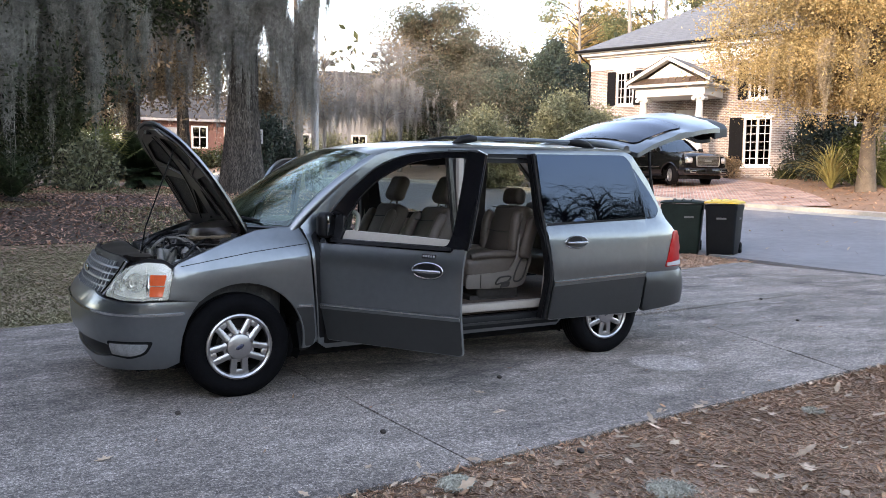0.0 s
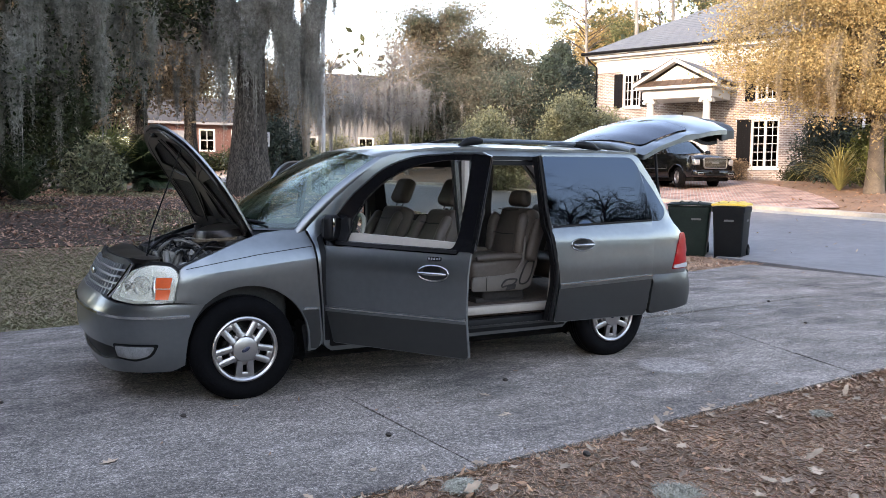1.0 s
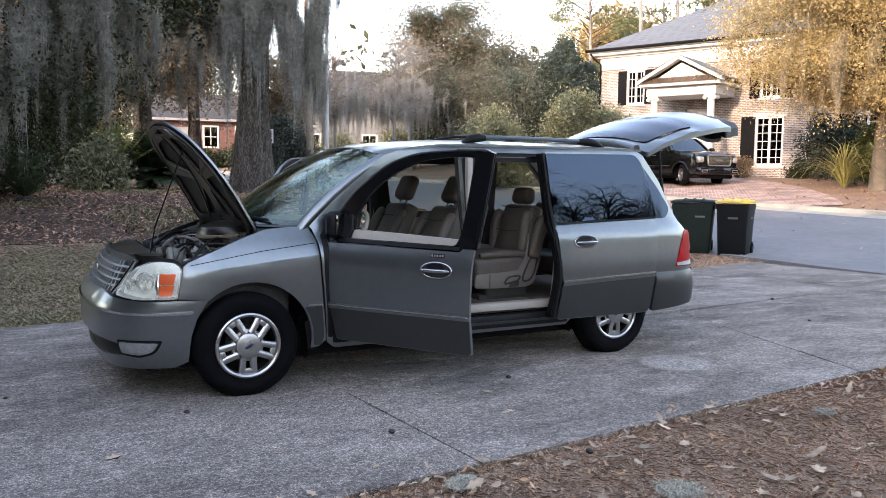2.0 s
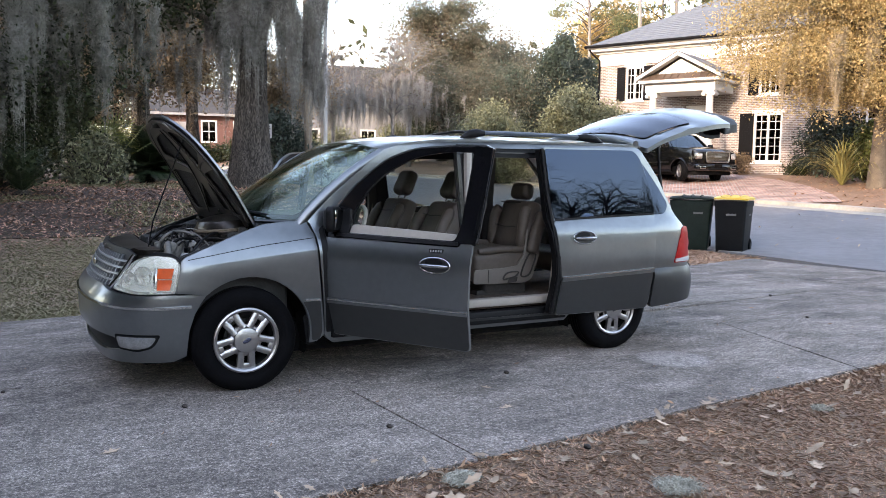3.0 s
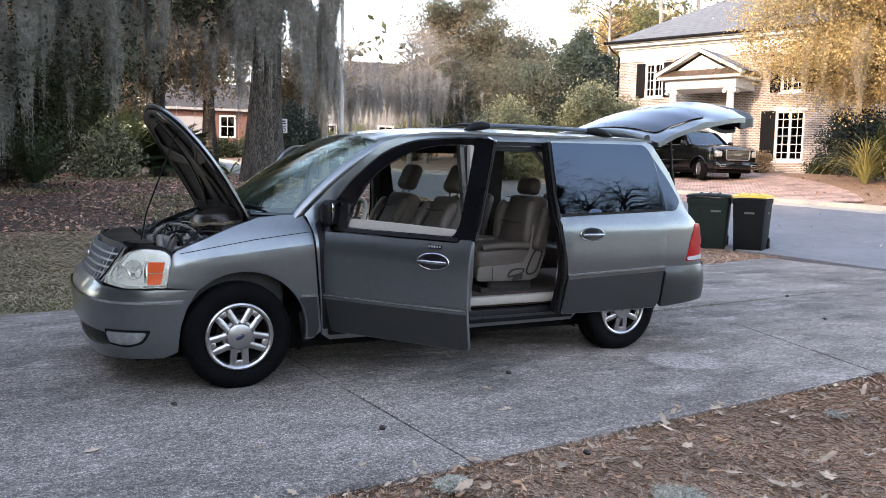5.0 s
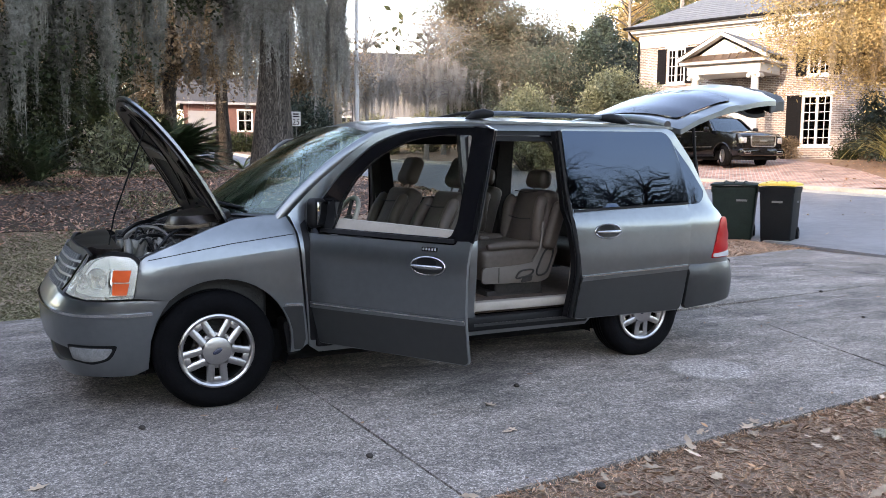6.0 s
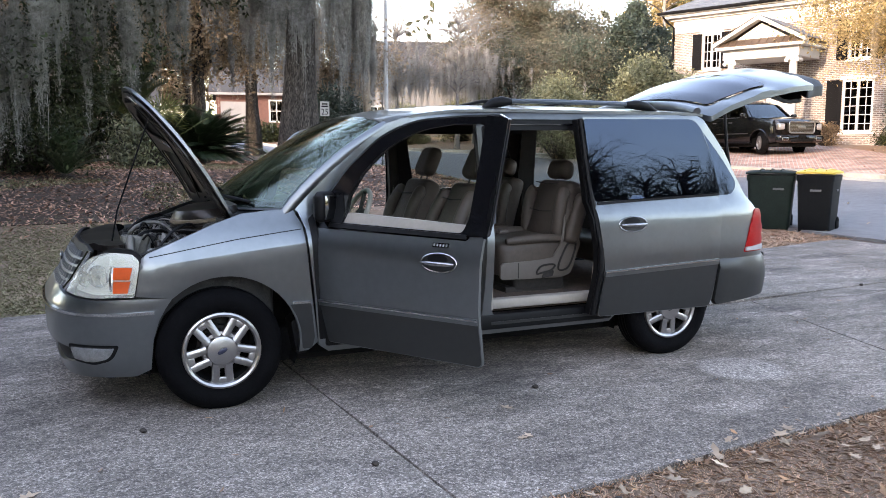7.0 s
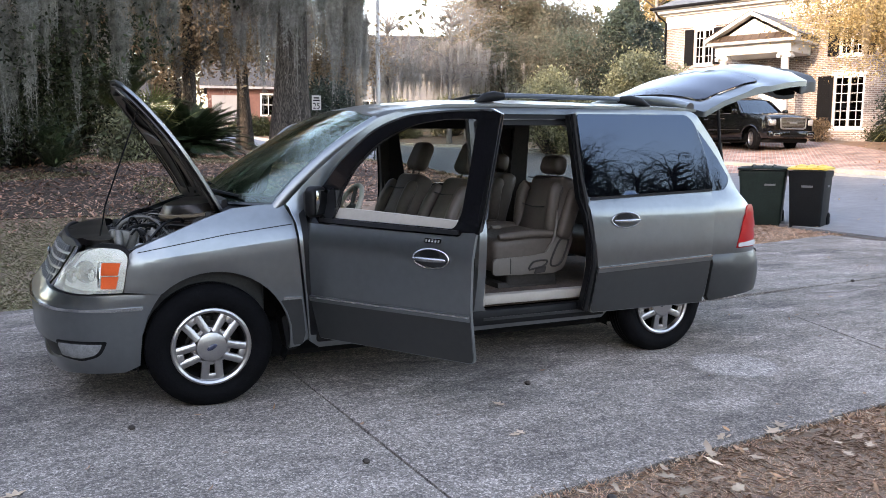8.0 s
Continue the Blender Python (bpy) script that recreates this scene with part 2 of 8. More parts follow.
def strip(pts, fn, w=0.02, thick=0.012):
    """A thin bar along points in (u, v) of a surface, w wide in v."""
    lo = [(p[0], p[1] - w / 2) for p in pts]
    hi = [(p[0], p[1] + w / 2) for p in pts]
    return sheet(lo + hi[::-1], lambda u, v, o: fn(u, v, o - thick), step=0.05, thick=thick + 0.004)


def mesh_np(name, verts, faces, material, parent=None):
    """A mesh from numpy arrays of vertices and of faces that all have the same number of corners."""
    me = bpy.data.meshes.new(name)
    nv, nf, k = len(verts), len(faces), faces.shape[1]
    me.vertices.add(nv)
    me.vertices.foreach_set("co", np.asarray(verts, np.float32).ravel())
    me.loops.add(nf * k)
    me.loops.foreach_set("vertex_index", np.asarray(faces, np.int32).ravel())
    me.polygons.add(nf)
    me.polygons.foreach_set("loop_start", np.arange(0, nf * k, k, dtype=np.int32))
    me.update(calc_edges=True)
    me.materials.append(material)
    ob = new(name, me)
    if parent is not None:
        ob.parent = parent
    return ob


def smooth01(a, b, v):
    t = min(max((v - a) / (b - a), 0.0), 1.0)
    return t * t * (3 - 2 * t)


def interp(v, xs, ys):
    return float(np.interp(v, xs, ys))


# ---- ground ----
def ground_z(x, y):
    """The lie of the land: level round the driveway, rising to the street, the house and the trees."""
    a = 0.066 * max(0.0, min(x, 18.5) - 11.5) + 0.085 * max(0.0, min(x, 27) - 18.5)
    b = 1.05 * smooth01(3.8, 13.5, y) * (1 - smooth01(5, 11, x))
    c = 0.024 * max(0.0, min(y, 40) - 4) * smooth01(8, 14, x)
    d = 0.02 * max(0.0, min(y, 70) - 20)
    e = 0.07 * max(0.0, min(y, 60) - 32) * (1 - smooth01(10, 16, x))
    return a + b + c + d + e


def drive_near(x):
    return -1.82 + 0.10 * x - 0.10 * max(0, x - 6.5) ** 1.5 * 0.35


def drive_far(x):
    return 3.42 + 0.10 * x + 0.10 * max(0, x - 6.5) ** 1.5 * 0.35


def concrete_mat():
    """Old exposed-aggregate concrete: pale worn patches, dark grime, speckled stones."""
    m = bpy.data.materials.new("weathered_concrete")
    m.use_nodes = True
    n, l = m.node_tree.nodes, m.node_tree.links
    b = n["Principled BSDF"]
    b.inputs["Roughness"].default_value = 0.88
    b.inputs["Specular IOR Level"].default_value = 0.3
    tc = n.new("ShaderNodeTexCoord")

    def fbm(scale, detail, rough, lo, hi):
        a = n.new("ShaderNodeTexNoise")
        a.inputs["Scale"].default_value, a.inputs["Detail"].default_value, a.inputs["Roughness"].default_value = scale, detail, rough
        mp = n.new("ShaderNodeMapping")
        mp.inputs["Scale"].default_value = (0.55, 1.25, 1)
        l.new(tc.outputs["Object"], mp.inputs[0])
        l.new(mp.outputs[0], a.inputs["Vector"])
        r = n.new("ShaderNodeMapRange")
        r.inputs[1].default_value, r.inputs[2].default_value = lo, hi
        l.new(a.outputs[0], r.inputs[0])
        return r.outputs[0]

    def mix(f, c0, c1, mode="MIX"):
        x = n.new("ShaderNodeMix")
        x.data_type, x.blend_type = "RGBA", mode
        for v, k in ((c0, 6), (c1, 7)):
            if isinstance(v, tuple):
                x.inputs[k].default_value = (*v, 1)
            else:
                l.new(v, x.inputs[k])
        if isinstance(f, float):
            x.inputs[0].default_value = f
        else:
            l.new(f, x.inputs[0])
        return x.outputs[2]

    base = mix(fbm(0.55, 6, 0.62, 0.38, 0.64), (0.172, 0.146, 0.126), (0.30, 0.257, 0.222))
    base = mix(fbm(2.6, 8, 0.72, 0.50, 0.68), base, (0.42, 0.358, 0.316))
    base = mix(fbm(1.5, 8, 0.75, 0.48, 0.70), base, (0.064, 0.053, 0.046))
    base = mix(fbm(0.35, 5, 0.6, 0.50, 0.80), base, (0.33, 0.285, 0.25))
    base = mix(fbm(26, 8, 0.8, 0.35, 0.65), mix(0.42, base, (0.0, 0.0, 0.0)), base)
    # a pale worn ring on the slab
    ds = n.new("ShaderNodeVectorMath")
    ds.operation = "DISTANCE"
    ds.inputs[1].default_value = (3.26, -0.50, 0.0)
    l.new(tc.outputs["Object"], ds.inputs[0])
    rg = n.new("ShaderNodeMapRange")
    rg.inputs[1].default_value, rg.inputs[2].default_value, rg.inputs[3].default_value, rg.inputs[4].default_value = 0.25, 0.31, 0.42, 0.0
    l.new(ds.outputs["Value"], rg.inputs[0])
    base = mix(rg.outputs[0], base, (0.42, 0.38, 0.35))
    vo = n.new("ShaderNodeTexVoronoi")
    vo.inputs["Scale"].default_value = 150
    l.new(tc.outputs["Object"], vo.inputs["Vector"])
    sep = n.new("ShaderNodeSeparateColor")
    l.new(vo.outputs["Color"], sep.inputs[0])
    sp = n.new("ShaderNodeMath")
    sp.operation = "POWER"
    sp.inputs[1].default_value = 3.2
    l.new(sep.outputs[0], sp.inputs[0])
    sq = n.new("ShaderNodeMath")
    sq.operation = "MULTIPLY_ADD"
    sq.inputs[1].default_value, sq.inputs[2].default_value = 1.6, 0.74
    l.new(sp.outputs[0], sq.inputs[0])
    base = mix(0.9, base, sq.outputs[0], "MULTIPLY")
    pit = n.new("ShaderNodeTexVoronoi")
    pit.inputs["Scale"].default_value = 70
    l.new(tc.outputs["Object"], pit.inputs["Vector"])
    psep, pm = n.new("ShaderNodeSeparateColor"), n.new("ShaderNodeMapRange")
    l.new(pit.outputs["Color"], psep.inputs[0])
    pm.inputs[1].default_value, pm.inputs[2].default_value, pm.inputs[3].default_value, pm.inputs[4].default_value = 0.0, 0.75, 0.46, 1.12
    l.new(psep.outputs[1], pm.inputs[0])
    base = mix(0.85, base, pm.outputs[0], "MULTIPLY")
    l.new(base, b.inputs["Base Color"])
    bp = n.new("ShaderNodeBump")
    bp.inputs["Strength"].default_value, bp.inputs["Distance"].default_value = 0.55, 0.006
    l.new(vo.outputs["Distance"], bp.inputs["Height"])
    l.new(bp.outputs[0], b.inputs["Normal"])
    return m


GRASS = mat("dry_lawn", (0.29, 0.195, 0.14), 0.95, col2=(0.15, 0.10, 0.07), scale=0.8, bump=0.6, bscale=40, coords="Object")
EARTH = mat("leaf_bed_soil", (0.07, 0.042, 0.03), 0.95, col2=(0.035, 0.022, 0.016), scale=3, bump=0.5, bscale=30)
CONC = concrete_mat()
ROADM = mat("worn_asphalt", (0.17, 0.17, 0.175), 0.85, col2=(0.125, 0.125, 0.13), scale=0.7, bump=0.3, bscale=80)
KERBM = mat("kerb_concrete", (0.30, 0.28, 0.245), 0.8, var=0.15, scale=2, bump=0.2, bscale=50)


def brick_tex(name, c1, c2, mortar, bw, rh, ms, flat):
    """Bricks in courses: flat ones lie on the ground, upright ones face along local y."""
    m = bpy.data.materials.new(name)
    m.use_nodes = True
    n, l = m.node_tree.nodes, m.node_tree.links
    b = n["Principled BSDF"]
    b.inputs["Roughness"].default_value, b.inputs["Specular IOR Level"].default_value = 0.9, 0.2
    tc, se, co = n.new("ShaderNodeTexCoord"), n.new("ShaderNodeSeparateXYZ"), n.new("ShaderNodeCombineXYZ")
    l.new(tc.outputs["Object"], se.inputs[0])
    if flat:
        for k, (a0, a1) in enumerate(((0.7, 0.7), (-0.7, 0.7))):
            x, y = n.new("ShaderNodeMath"), n.new("ShaderNodeMath")
            x.operation, y.operation = "MULTIPLY", "MULTIPLY_ADD"
            x.inputs[1].default_value, y.inputs[1].default_value = a0, a1
            l.new(se.outputs[0], x.inputs[0])
            l.new(se.outputs[1], y.inputs[0])
            l.new(x.outputs[0], y.inputs[2])
            l.new(y.outputs[0], co.inputs[k])
    else:
        ad = n.new("ShaderNodeMath")
        l.new(se.outputs[0], ad.inputs[0])
        l.new(se.outputs[1], ad.inputs[1])
        l.new(ad.outputs[0], co.inputs[0])
        l.new(se.outputs[2], co.inputs[1])
    br = n.new("ShaderNodeTexBrick")
    for k, c in (("Color1", c1), ("Color2", c2), ("Mortar", mortar)):
        br.inputs[k].default_value = (*c, 1)
    br.inputs["Scale"].default_value, br.inputs["Bias"].default_value = 1.0, 0.0
    br.inputs["Brick Width"].default_value, br.inputs["Row Height"].default_value, br.inputs["Mortar Size"].default_value = bw, rh, ms
    l.new(co.outputs[0], br.inputs[0])
    no = n.new("ShaderNodeTexNoise")
    no.inputs["Scale"].default_value, no.inputs["Detail"].default_value = 1.6, 6
    l.new(tc.outputs["Object"], no.inputs[0])
    hs, mr = n.new("ShaderNodeHueSaturation"), n.new("ShaderNodeMapRange")
    mr.inputs[1].default_value, mr.inputs[2].default_value, mr.inputs[3].default_value, mr.inputs[4].default_value = 0.3, 0.7, 0.65, 1.35
    l.new(no.outputs[0], mr.inputs[0])
    l.new(mr.outputs[0], hs.inputs["Value"])
    l.new(br.outputs[0], hs.inputs["Color"])
    l.new(hs.outputs[0], b.inputs["Base Color"])
    bp = n.new("ShaderNodeBump")
    bp.inputs["Strength"].default_value, bp.inputs["Distance"].default_value = 0.6, 0.012
    bp.invert = True
    l.new(br.outputs["Fac"], bp.inputs["Height"])
    l.new(bp.outputs[0], b.inputs["Normal"])
    return m


BRICKP = brick_tex("brick_paving", (0.36, 0.22, 0.18), (0.24, 0.14, 0.115), (0.30, 0.27, 0.24), 0.23, 0.115, 0.014, True)


def terrain():
    xs = sorted(set([round(v, 3) for v in np.concatenate([np.arange(-20, 32, 0.8), [-1500, -600, -250, -120, -70, -45, -30, 36, 42, 50, 65, 90, 140, 260, 600, 1500]])]))
    ys = sorted(set([round(v, 3) for v in np.concatenate([np.arange(-12, 50, 0.8), [-1500, -600, -250, -120, -60, -35, -20, 55, 62, 72, 90, 140, 260, 600, 1500]])]))
    v = np.array([(x, y, ground_z(x, y) - (0.035 if drive_near(x) - 0.3 < y < drive_far(x) + 0.3 and x < 12 else 0.02)) for x in xs for y in ys])
    n = len(ys)
    f = np.array([(i * n + j, (i + 1) * n + j, (i + 1) * n + j + 1, i * n + j + 1) for i in range(len(xs) - 1) for j in range(n - 1)])
    ob = mesh_np("ground", v, f, GRASS)
    ob.data.polygons.foreach_set("use_smooth", [True] * len(ob.data.polygons))
    return tagged(ob, "dry winter lawn rising gently towards the street", "lawn", kind="structure")


terrain()


def ribbon(center, half, lift, fn_thick=0.03, step=1.0, side=None):
    """A band along a plan line; side (a, b) takes offsets across in place of the half width."""
    pts = spline(center, 8)
    a, b = side or (-half, half)
    bm = bmesh.new()
    rows = []
    across = max(2, int(abs(b - a) / step) + 1)
    for i, p in enumerate(pts):
        q, r = pts[max(i - 1, 0)], pts[min(i + 1, len(pts) - 1)]
        d = Vector((r[0] - q[0], r[1] - q[1])).normalized()
        nrm = Vector((-d.y, d.x))
        row = []
        for k in range(across + 1):
            o = a + (b - a) * k / across
            x, y = p[0] + nrm.x * o, p[1] + nrm.y * o
            row.append((x, y))
        rows.append(row)
    top = [[bm.verts.new((x, y, ground_z(x, y) + lift)) for x, y in r] for r in rows]
    bot = [[bm.verts.new((x, y, ground_z(x, y) + lift - fn_thick)) for x, y in (r[0], r[-1])] for r in rows]
    for i in range(len(rows) - 1):
        for k in range(across):
            bm.faces.new((top[i][k], top[i + 1][k], top[i + 1][k + 1], top[i][k + 1]))
        bm.faces.new((top[i][0], bot[i][0], bot[i + 1][0], top[i + 1][0]))
        bm.faces.new((top[i][-1], top[i + 1][-1], bot[i + 1][-1], bot[i][-1]))
    bmesh.ops.recalc_face_normals(bm, faces=bm.faces)
    return bm


ROAD = [(15.2, -60), (14.6, -25), (14.3, -5), (14.2, 8), (14.0, 18), (12.8, 28), (8.5, 37), (0, 42.5), (-14, 45.5), (-50, 48)]
solo("road", ribbon(ROAD, 3.6, 0.03, 0.08), ROADM, "grey worn asphalt residential street", "road", "structure")
solo("gutter", ribbon(ROAD, 0, 0.036, 0.08, side=(-4.15, -3.6)), KERBM, "pale concrete gutter along the street", "gutter", "structure")
solo("kerb", ribbon(ROAD, 0, 0.14, 0.2, side=(-4.4, -4.15)), KERBM, "low pale concrete kerb on the house side of the street", "kerb", "structure")
solo("gutter", ribbon(ROAD[4:], 0, 0.034, 0.08, side=(3.6, 4.0)), KERBM, "pale concrete gutter along the wooded lot", "gutter", "structure")


def slab(pts, name, label):
    fn = lambda u, v, o: Vector((u, v, ground_z(u, v) + 0.012 - o))
    bm = sheet(rnd(pts, 0.02, 2), fn, step=0.55, thick=0.07, roll=0.004)
    return part(name, bm, CONC, DRIVE, label, smooth=False)


DRIVE = thing("driveway", pose(0, 0, 0), "grey weathered concrete driveway of jointed slabs", "driveway", kind="structure")
G = 0.007


def lane(x0, x1, f0, f1, skew0=0.0, skew1=0.0):
    """Corners of one slab between two cross joints and two long lines; a skew leans a joint."""
    return [(x0 + G - skew0 * 0.5, f0(x0) + G), (x1 - G - skew1 * 0.5, f0(x1) + G), (x1 - G + skew1 * 0.5, f1(x1) - G), (x0 + G + skew0 * 0.5, f1(x0) - G)]


mid = lambda x: 0.85 + 0.10 * x
for x0, x1, s0, s1 in ((-12, -8.2, -0.2, -0.2), (-8.2, -3.8, -0.2, -0.2), (-3.8, 0.62, -0.2, -0.2), (0.62, 4.72, -0.2, 0.75), (4.72, 8.6, 0.75, -0.3), (8.6, 10.5, -0.3, -0.5)):
    slab(lane(x0, x1, drive_near, mid, s0, s1), "slab", "")
    slab(lane(x0, x1, mid, drive_far, s0, s1), "slab", "")
solo("subgrade", sheet([(-12, drive_near(-12) + 0.03), (6.5, drive_near(6.5) + 0.03), (10.6, drive_near(10.6) + 0.03), (10.6, drive_far(10.6) - 0.03), (6.5, drive_far(6.5) - 0.03), (-12, drive_far(-12) - 0.03)], lambda u, v, o: Vector((u, v, ground_z(u, v) - 0.008 - o)), step=0.7, thick=0.05), EARTH, "dark earth showing in the driveway joints", "soil", "structure")


def crack(pts, w, seed):
    """A thin wandering crack in the concrete, filled with dark dirt."""
    g = np.random.default_rng(seed)
    c = [(a + g.normal(0, 0.008), b + g.normal(0, 0.008)) for a, b in spline(pts, 6)]
    hw = [w * g.uniform(0.3, 1.0) for _ in c]
    lo = [(a, b - h) for (a, b), h in zip(c, hw)]
    hi = [(a, b + h) for (a, b), h in zip(c, hw)]
    bm = bmesh.new()
    rows = [(bm.verts.new((*q, ground_z(*q) + 0.0135)), bm.verts.new((*r, ground_z(*r) + 0.0135))) for q, r in zip(lo, hi)]
    for a, b in zip(rows, rows[1:]):
        bm.faces.new((a[0], b[0], b[1], a[1]))
    return part("crack", bm, EARTH, DRIVE, smooth=False)


crack([(-2.6, 0.62), (-2.0, 0.74), (-1.44, 0.71), (-1.25, 0.65), (-1.1, 0.64), (-0.94, 0.73), (-0.76, 0.76), (-0.3, 0.74)], 0.006, 1)
crack([(3.62, 0.75), (3.79, 0.41), (3.85, 0.18), (3.98, 0.02)], 0.004, 2)
crack([(4.40, 0.10), (4.49, -0.23), (4.56, -0.29), (4.51, -0.48), (4.41, -0.84), (4.46, -1.2)], 0.008, 3)
crack([(5.4, 1.6), (6.1, 1.1), (7.2, 1.25), (8.3, 0.9)], 0.006, 4)

# ---- the minivan: nose at low x, near side at y = 0 ----
YC = 0.955
HALF_PLAN = spline([(-0.915, 0.955), (-0.885, 0.52), (-0.81, 0.27), (-0.68, 0.11), (-0.50, 0.025), (-0.28, 0.0), (0, 0), (1, 0), (2, 0), (3, 0), (3.4, 0.0), (3.7, 0.015), (3.9, 0.05), (4.05, 0.14), (4.14, 0.35), (4.17, 0.955)], 12)
PX = np.array(HALF_PLAN)
PS = np.concatenate([[0], np.cumsum(np.hypot(np.diff(PX[:, 0]), np.diff(PX[:, 1])))])
PS -= float(np.interp(1.0, PX[72:100, 0], PS[72:100])) - 1.0
U_NOSE, U_TAIL = float(PS[0]), float(PS[-1])


def W(u, z, off=0.0):
    """The van's skin: u runs round the plan from nose to tail along the near side (u = x on the flank), z is height."""
    flip = u < U_NOSE or u > U_TAIL
    if u < U_NOSE:
        u = 2 * U_NOSE - u
    if u > U_TAIL:
        u = 2 * U_TAIL - u
    x, y = float(np.interp(u, PS, PX[:, 0])), float(np.interp(u, PS, PX[:, 1]))
    e = 0.04
    dx = float(np.interp(u + e, PS, PX[:, 0]) - np.interp(u - e, PS, PX[:, 0]))
    dy = float(np.interp(u + e, PS, PX[:, 1]) - np.interp(u - e, PS, PX[:, 1]))
    k = math.hypot(dx, dy) or 1
    nx, ny = -dy / k, dx / k
    zs = z - interp(u, (-0.5, 0.5, 1.7, 2.4), (-0.01, 0.10, 0.05, 0.0)) * smooth01(0.6, 0.78, z) * (1 - smooth01(0.92, 1.12, z))
    side = interp(zs, (0.18, 0.3, 0.42, 0.56, 0.66, 0.80, 0.835, 0.94, 1.02, 1.10, 1.65, 1.72), (0.085, 0.058, 0.036, 0.012, 0.002, -0.002, 0.002, 0.024, 0.041, 0.057, 0.108, 0.142))
    side += interp(u, (-0.5, 0.5, 1.0, 1.7), (1.0, 1.0, 0.45, 0.0)) * (0.11 * min(max(zs - 0.825, 0.0), 0.27) + 0.05 * min(max(zs - 0.95, 0.0), 0.15)) * (1 - smooth01(1.12, 1.6, z))
    side += smooth01(1.8, 2.3, u) * interp(zs, (0.835, 0.94, 1.02, 1.06, 1.10), (0, -0.019, -0.030, -0.022, 0))
    nose = interp(z, (0.18, 0.3, 0.42, 0.60, 0.66, 0.72, 0.78, 0.92), (0.09, 0.045, 0.005, 0.0, 0.02, 0.075, 0.10, 0.175))
    tail = interp(z, (0.2, 0.35, 0.5, 0.66, 0.8, 1.0, 1.2, 1.45, 1.7), (0.06, 0.01, 0.0, 0.02, 0.05, 0.06, 0.15, 0.34, 0.6))
    w = abs(nx)
    o = off + side * (1 - w) + (nose if x < 1.5 else tail) * w
    p = Vector((x + nx * o, y + ny * o, z))
    if flip:
        p.y = 2 * YC - p.y
    return p


def far(fn):
    def g(u, v, o=0.0):
        p = fn(u, v, o)
        return Vector((p.x, 2 * YC - p.y, p.z))
    return g


def arc(cx, cz, r, a0, a1, n=18):
    return [(cx + r * math.cos(radians(a0 + (a1 - a0) * i / n)), cz + r * math.sin(radians(a0 + (a1 - a0) * i / n))) for i in range(n + 1)]


van = thing("minivan", pose(0, 0, 0), "grey-green minivan with hood, doors and liftgate open, parked on the driveway", "minivan")

FENDER = [(-0.435, 0.672), (-0.40, 0.87), (-0.37, 0.895), (-0.25, 0.945), (0.0, 1.045), (0.14, 1.09), (0.30, 1.105), (0.43, 1.108), (0.475, 1.02), (0.515, 0.60), (0.555, 0.33), (0.50, 0.285)] + arc(0.028, 0.337, 0.42, -8, 131)
SIDE = rnd([(0.44, 1.10), (0.62, 1.285), (1.0, 1.598), (1.2, 1.662, 0.2), (1.45, 1.693, 0.2), (1.8, 1.70), (2.6, 1.70), (3.30, 1.70, 0.06), (3.40, 1.66), (3.60, 1.43), (3.77, 1.15), (3.90, 1.0), (4.0, 0.9), (3.98, 0.665, 0.01), (3.49, 0.665, 0.01), (3.485, 0.36, 0.01)], 0.02) + arc(3.068, 0.345, 0.40, 2, 180) + [(2.6, 0.275), (0.62, 0.265), (0.56, 0.31), (0.535, 0.55), (0.49, 1.0)]
DOOR_GAP = rnd([(0.62, 0.35), (0.575, 0.60), (0.53, 1.06), (0.70, 1.26), (1.04, 1.53), (1.25, 1.61), (1.60, 1.635, 0.05), (1.64, 1.05), (1.615, 0.35, 0.08)], 0.05)
SLIDE_GAP = rnd([(1.675, 0.385, 0.08), (1.69, 1.05), (1.765, 1.635, 0.05), (2.84, 1.645, 0.05), (2.80, 0.9), (2.64, 0.78), (2.585, 0.385, 0.05)], 0.08)
QUARTER = rnd([(2.98, 1.62), (3.33, 1.635, 0.06), (3.58, 1.37), (3.715, 1.20, 0.06), (3.66, 1.12, 0.05), (2.98, 1.11)], 0.03)
CREASE = [(-0.42, 0.823), (-0.2, 0.848), (0.1, 0.882), (0.35, 0.908), (0.50, 0.925)]
SEAM = [(-0.36, 0.877), (-0.2, 0.905), (0.1, 0.955), (0.35, 0.985), (0.465, 0.998)]
LAMP = rnd([(-0.44, 0.672, 0.015), (-0.405, 0.86, 0.03), (-0.45, 0.897, 0.05), (-0.60, 0.905, 0.05), (-0.77, 0.865, 0.05), (-0.92, 0.725, 0.03), (-0.90, 0.69, 0.02), (-0.70, 0.668)], 0.03)
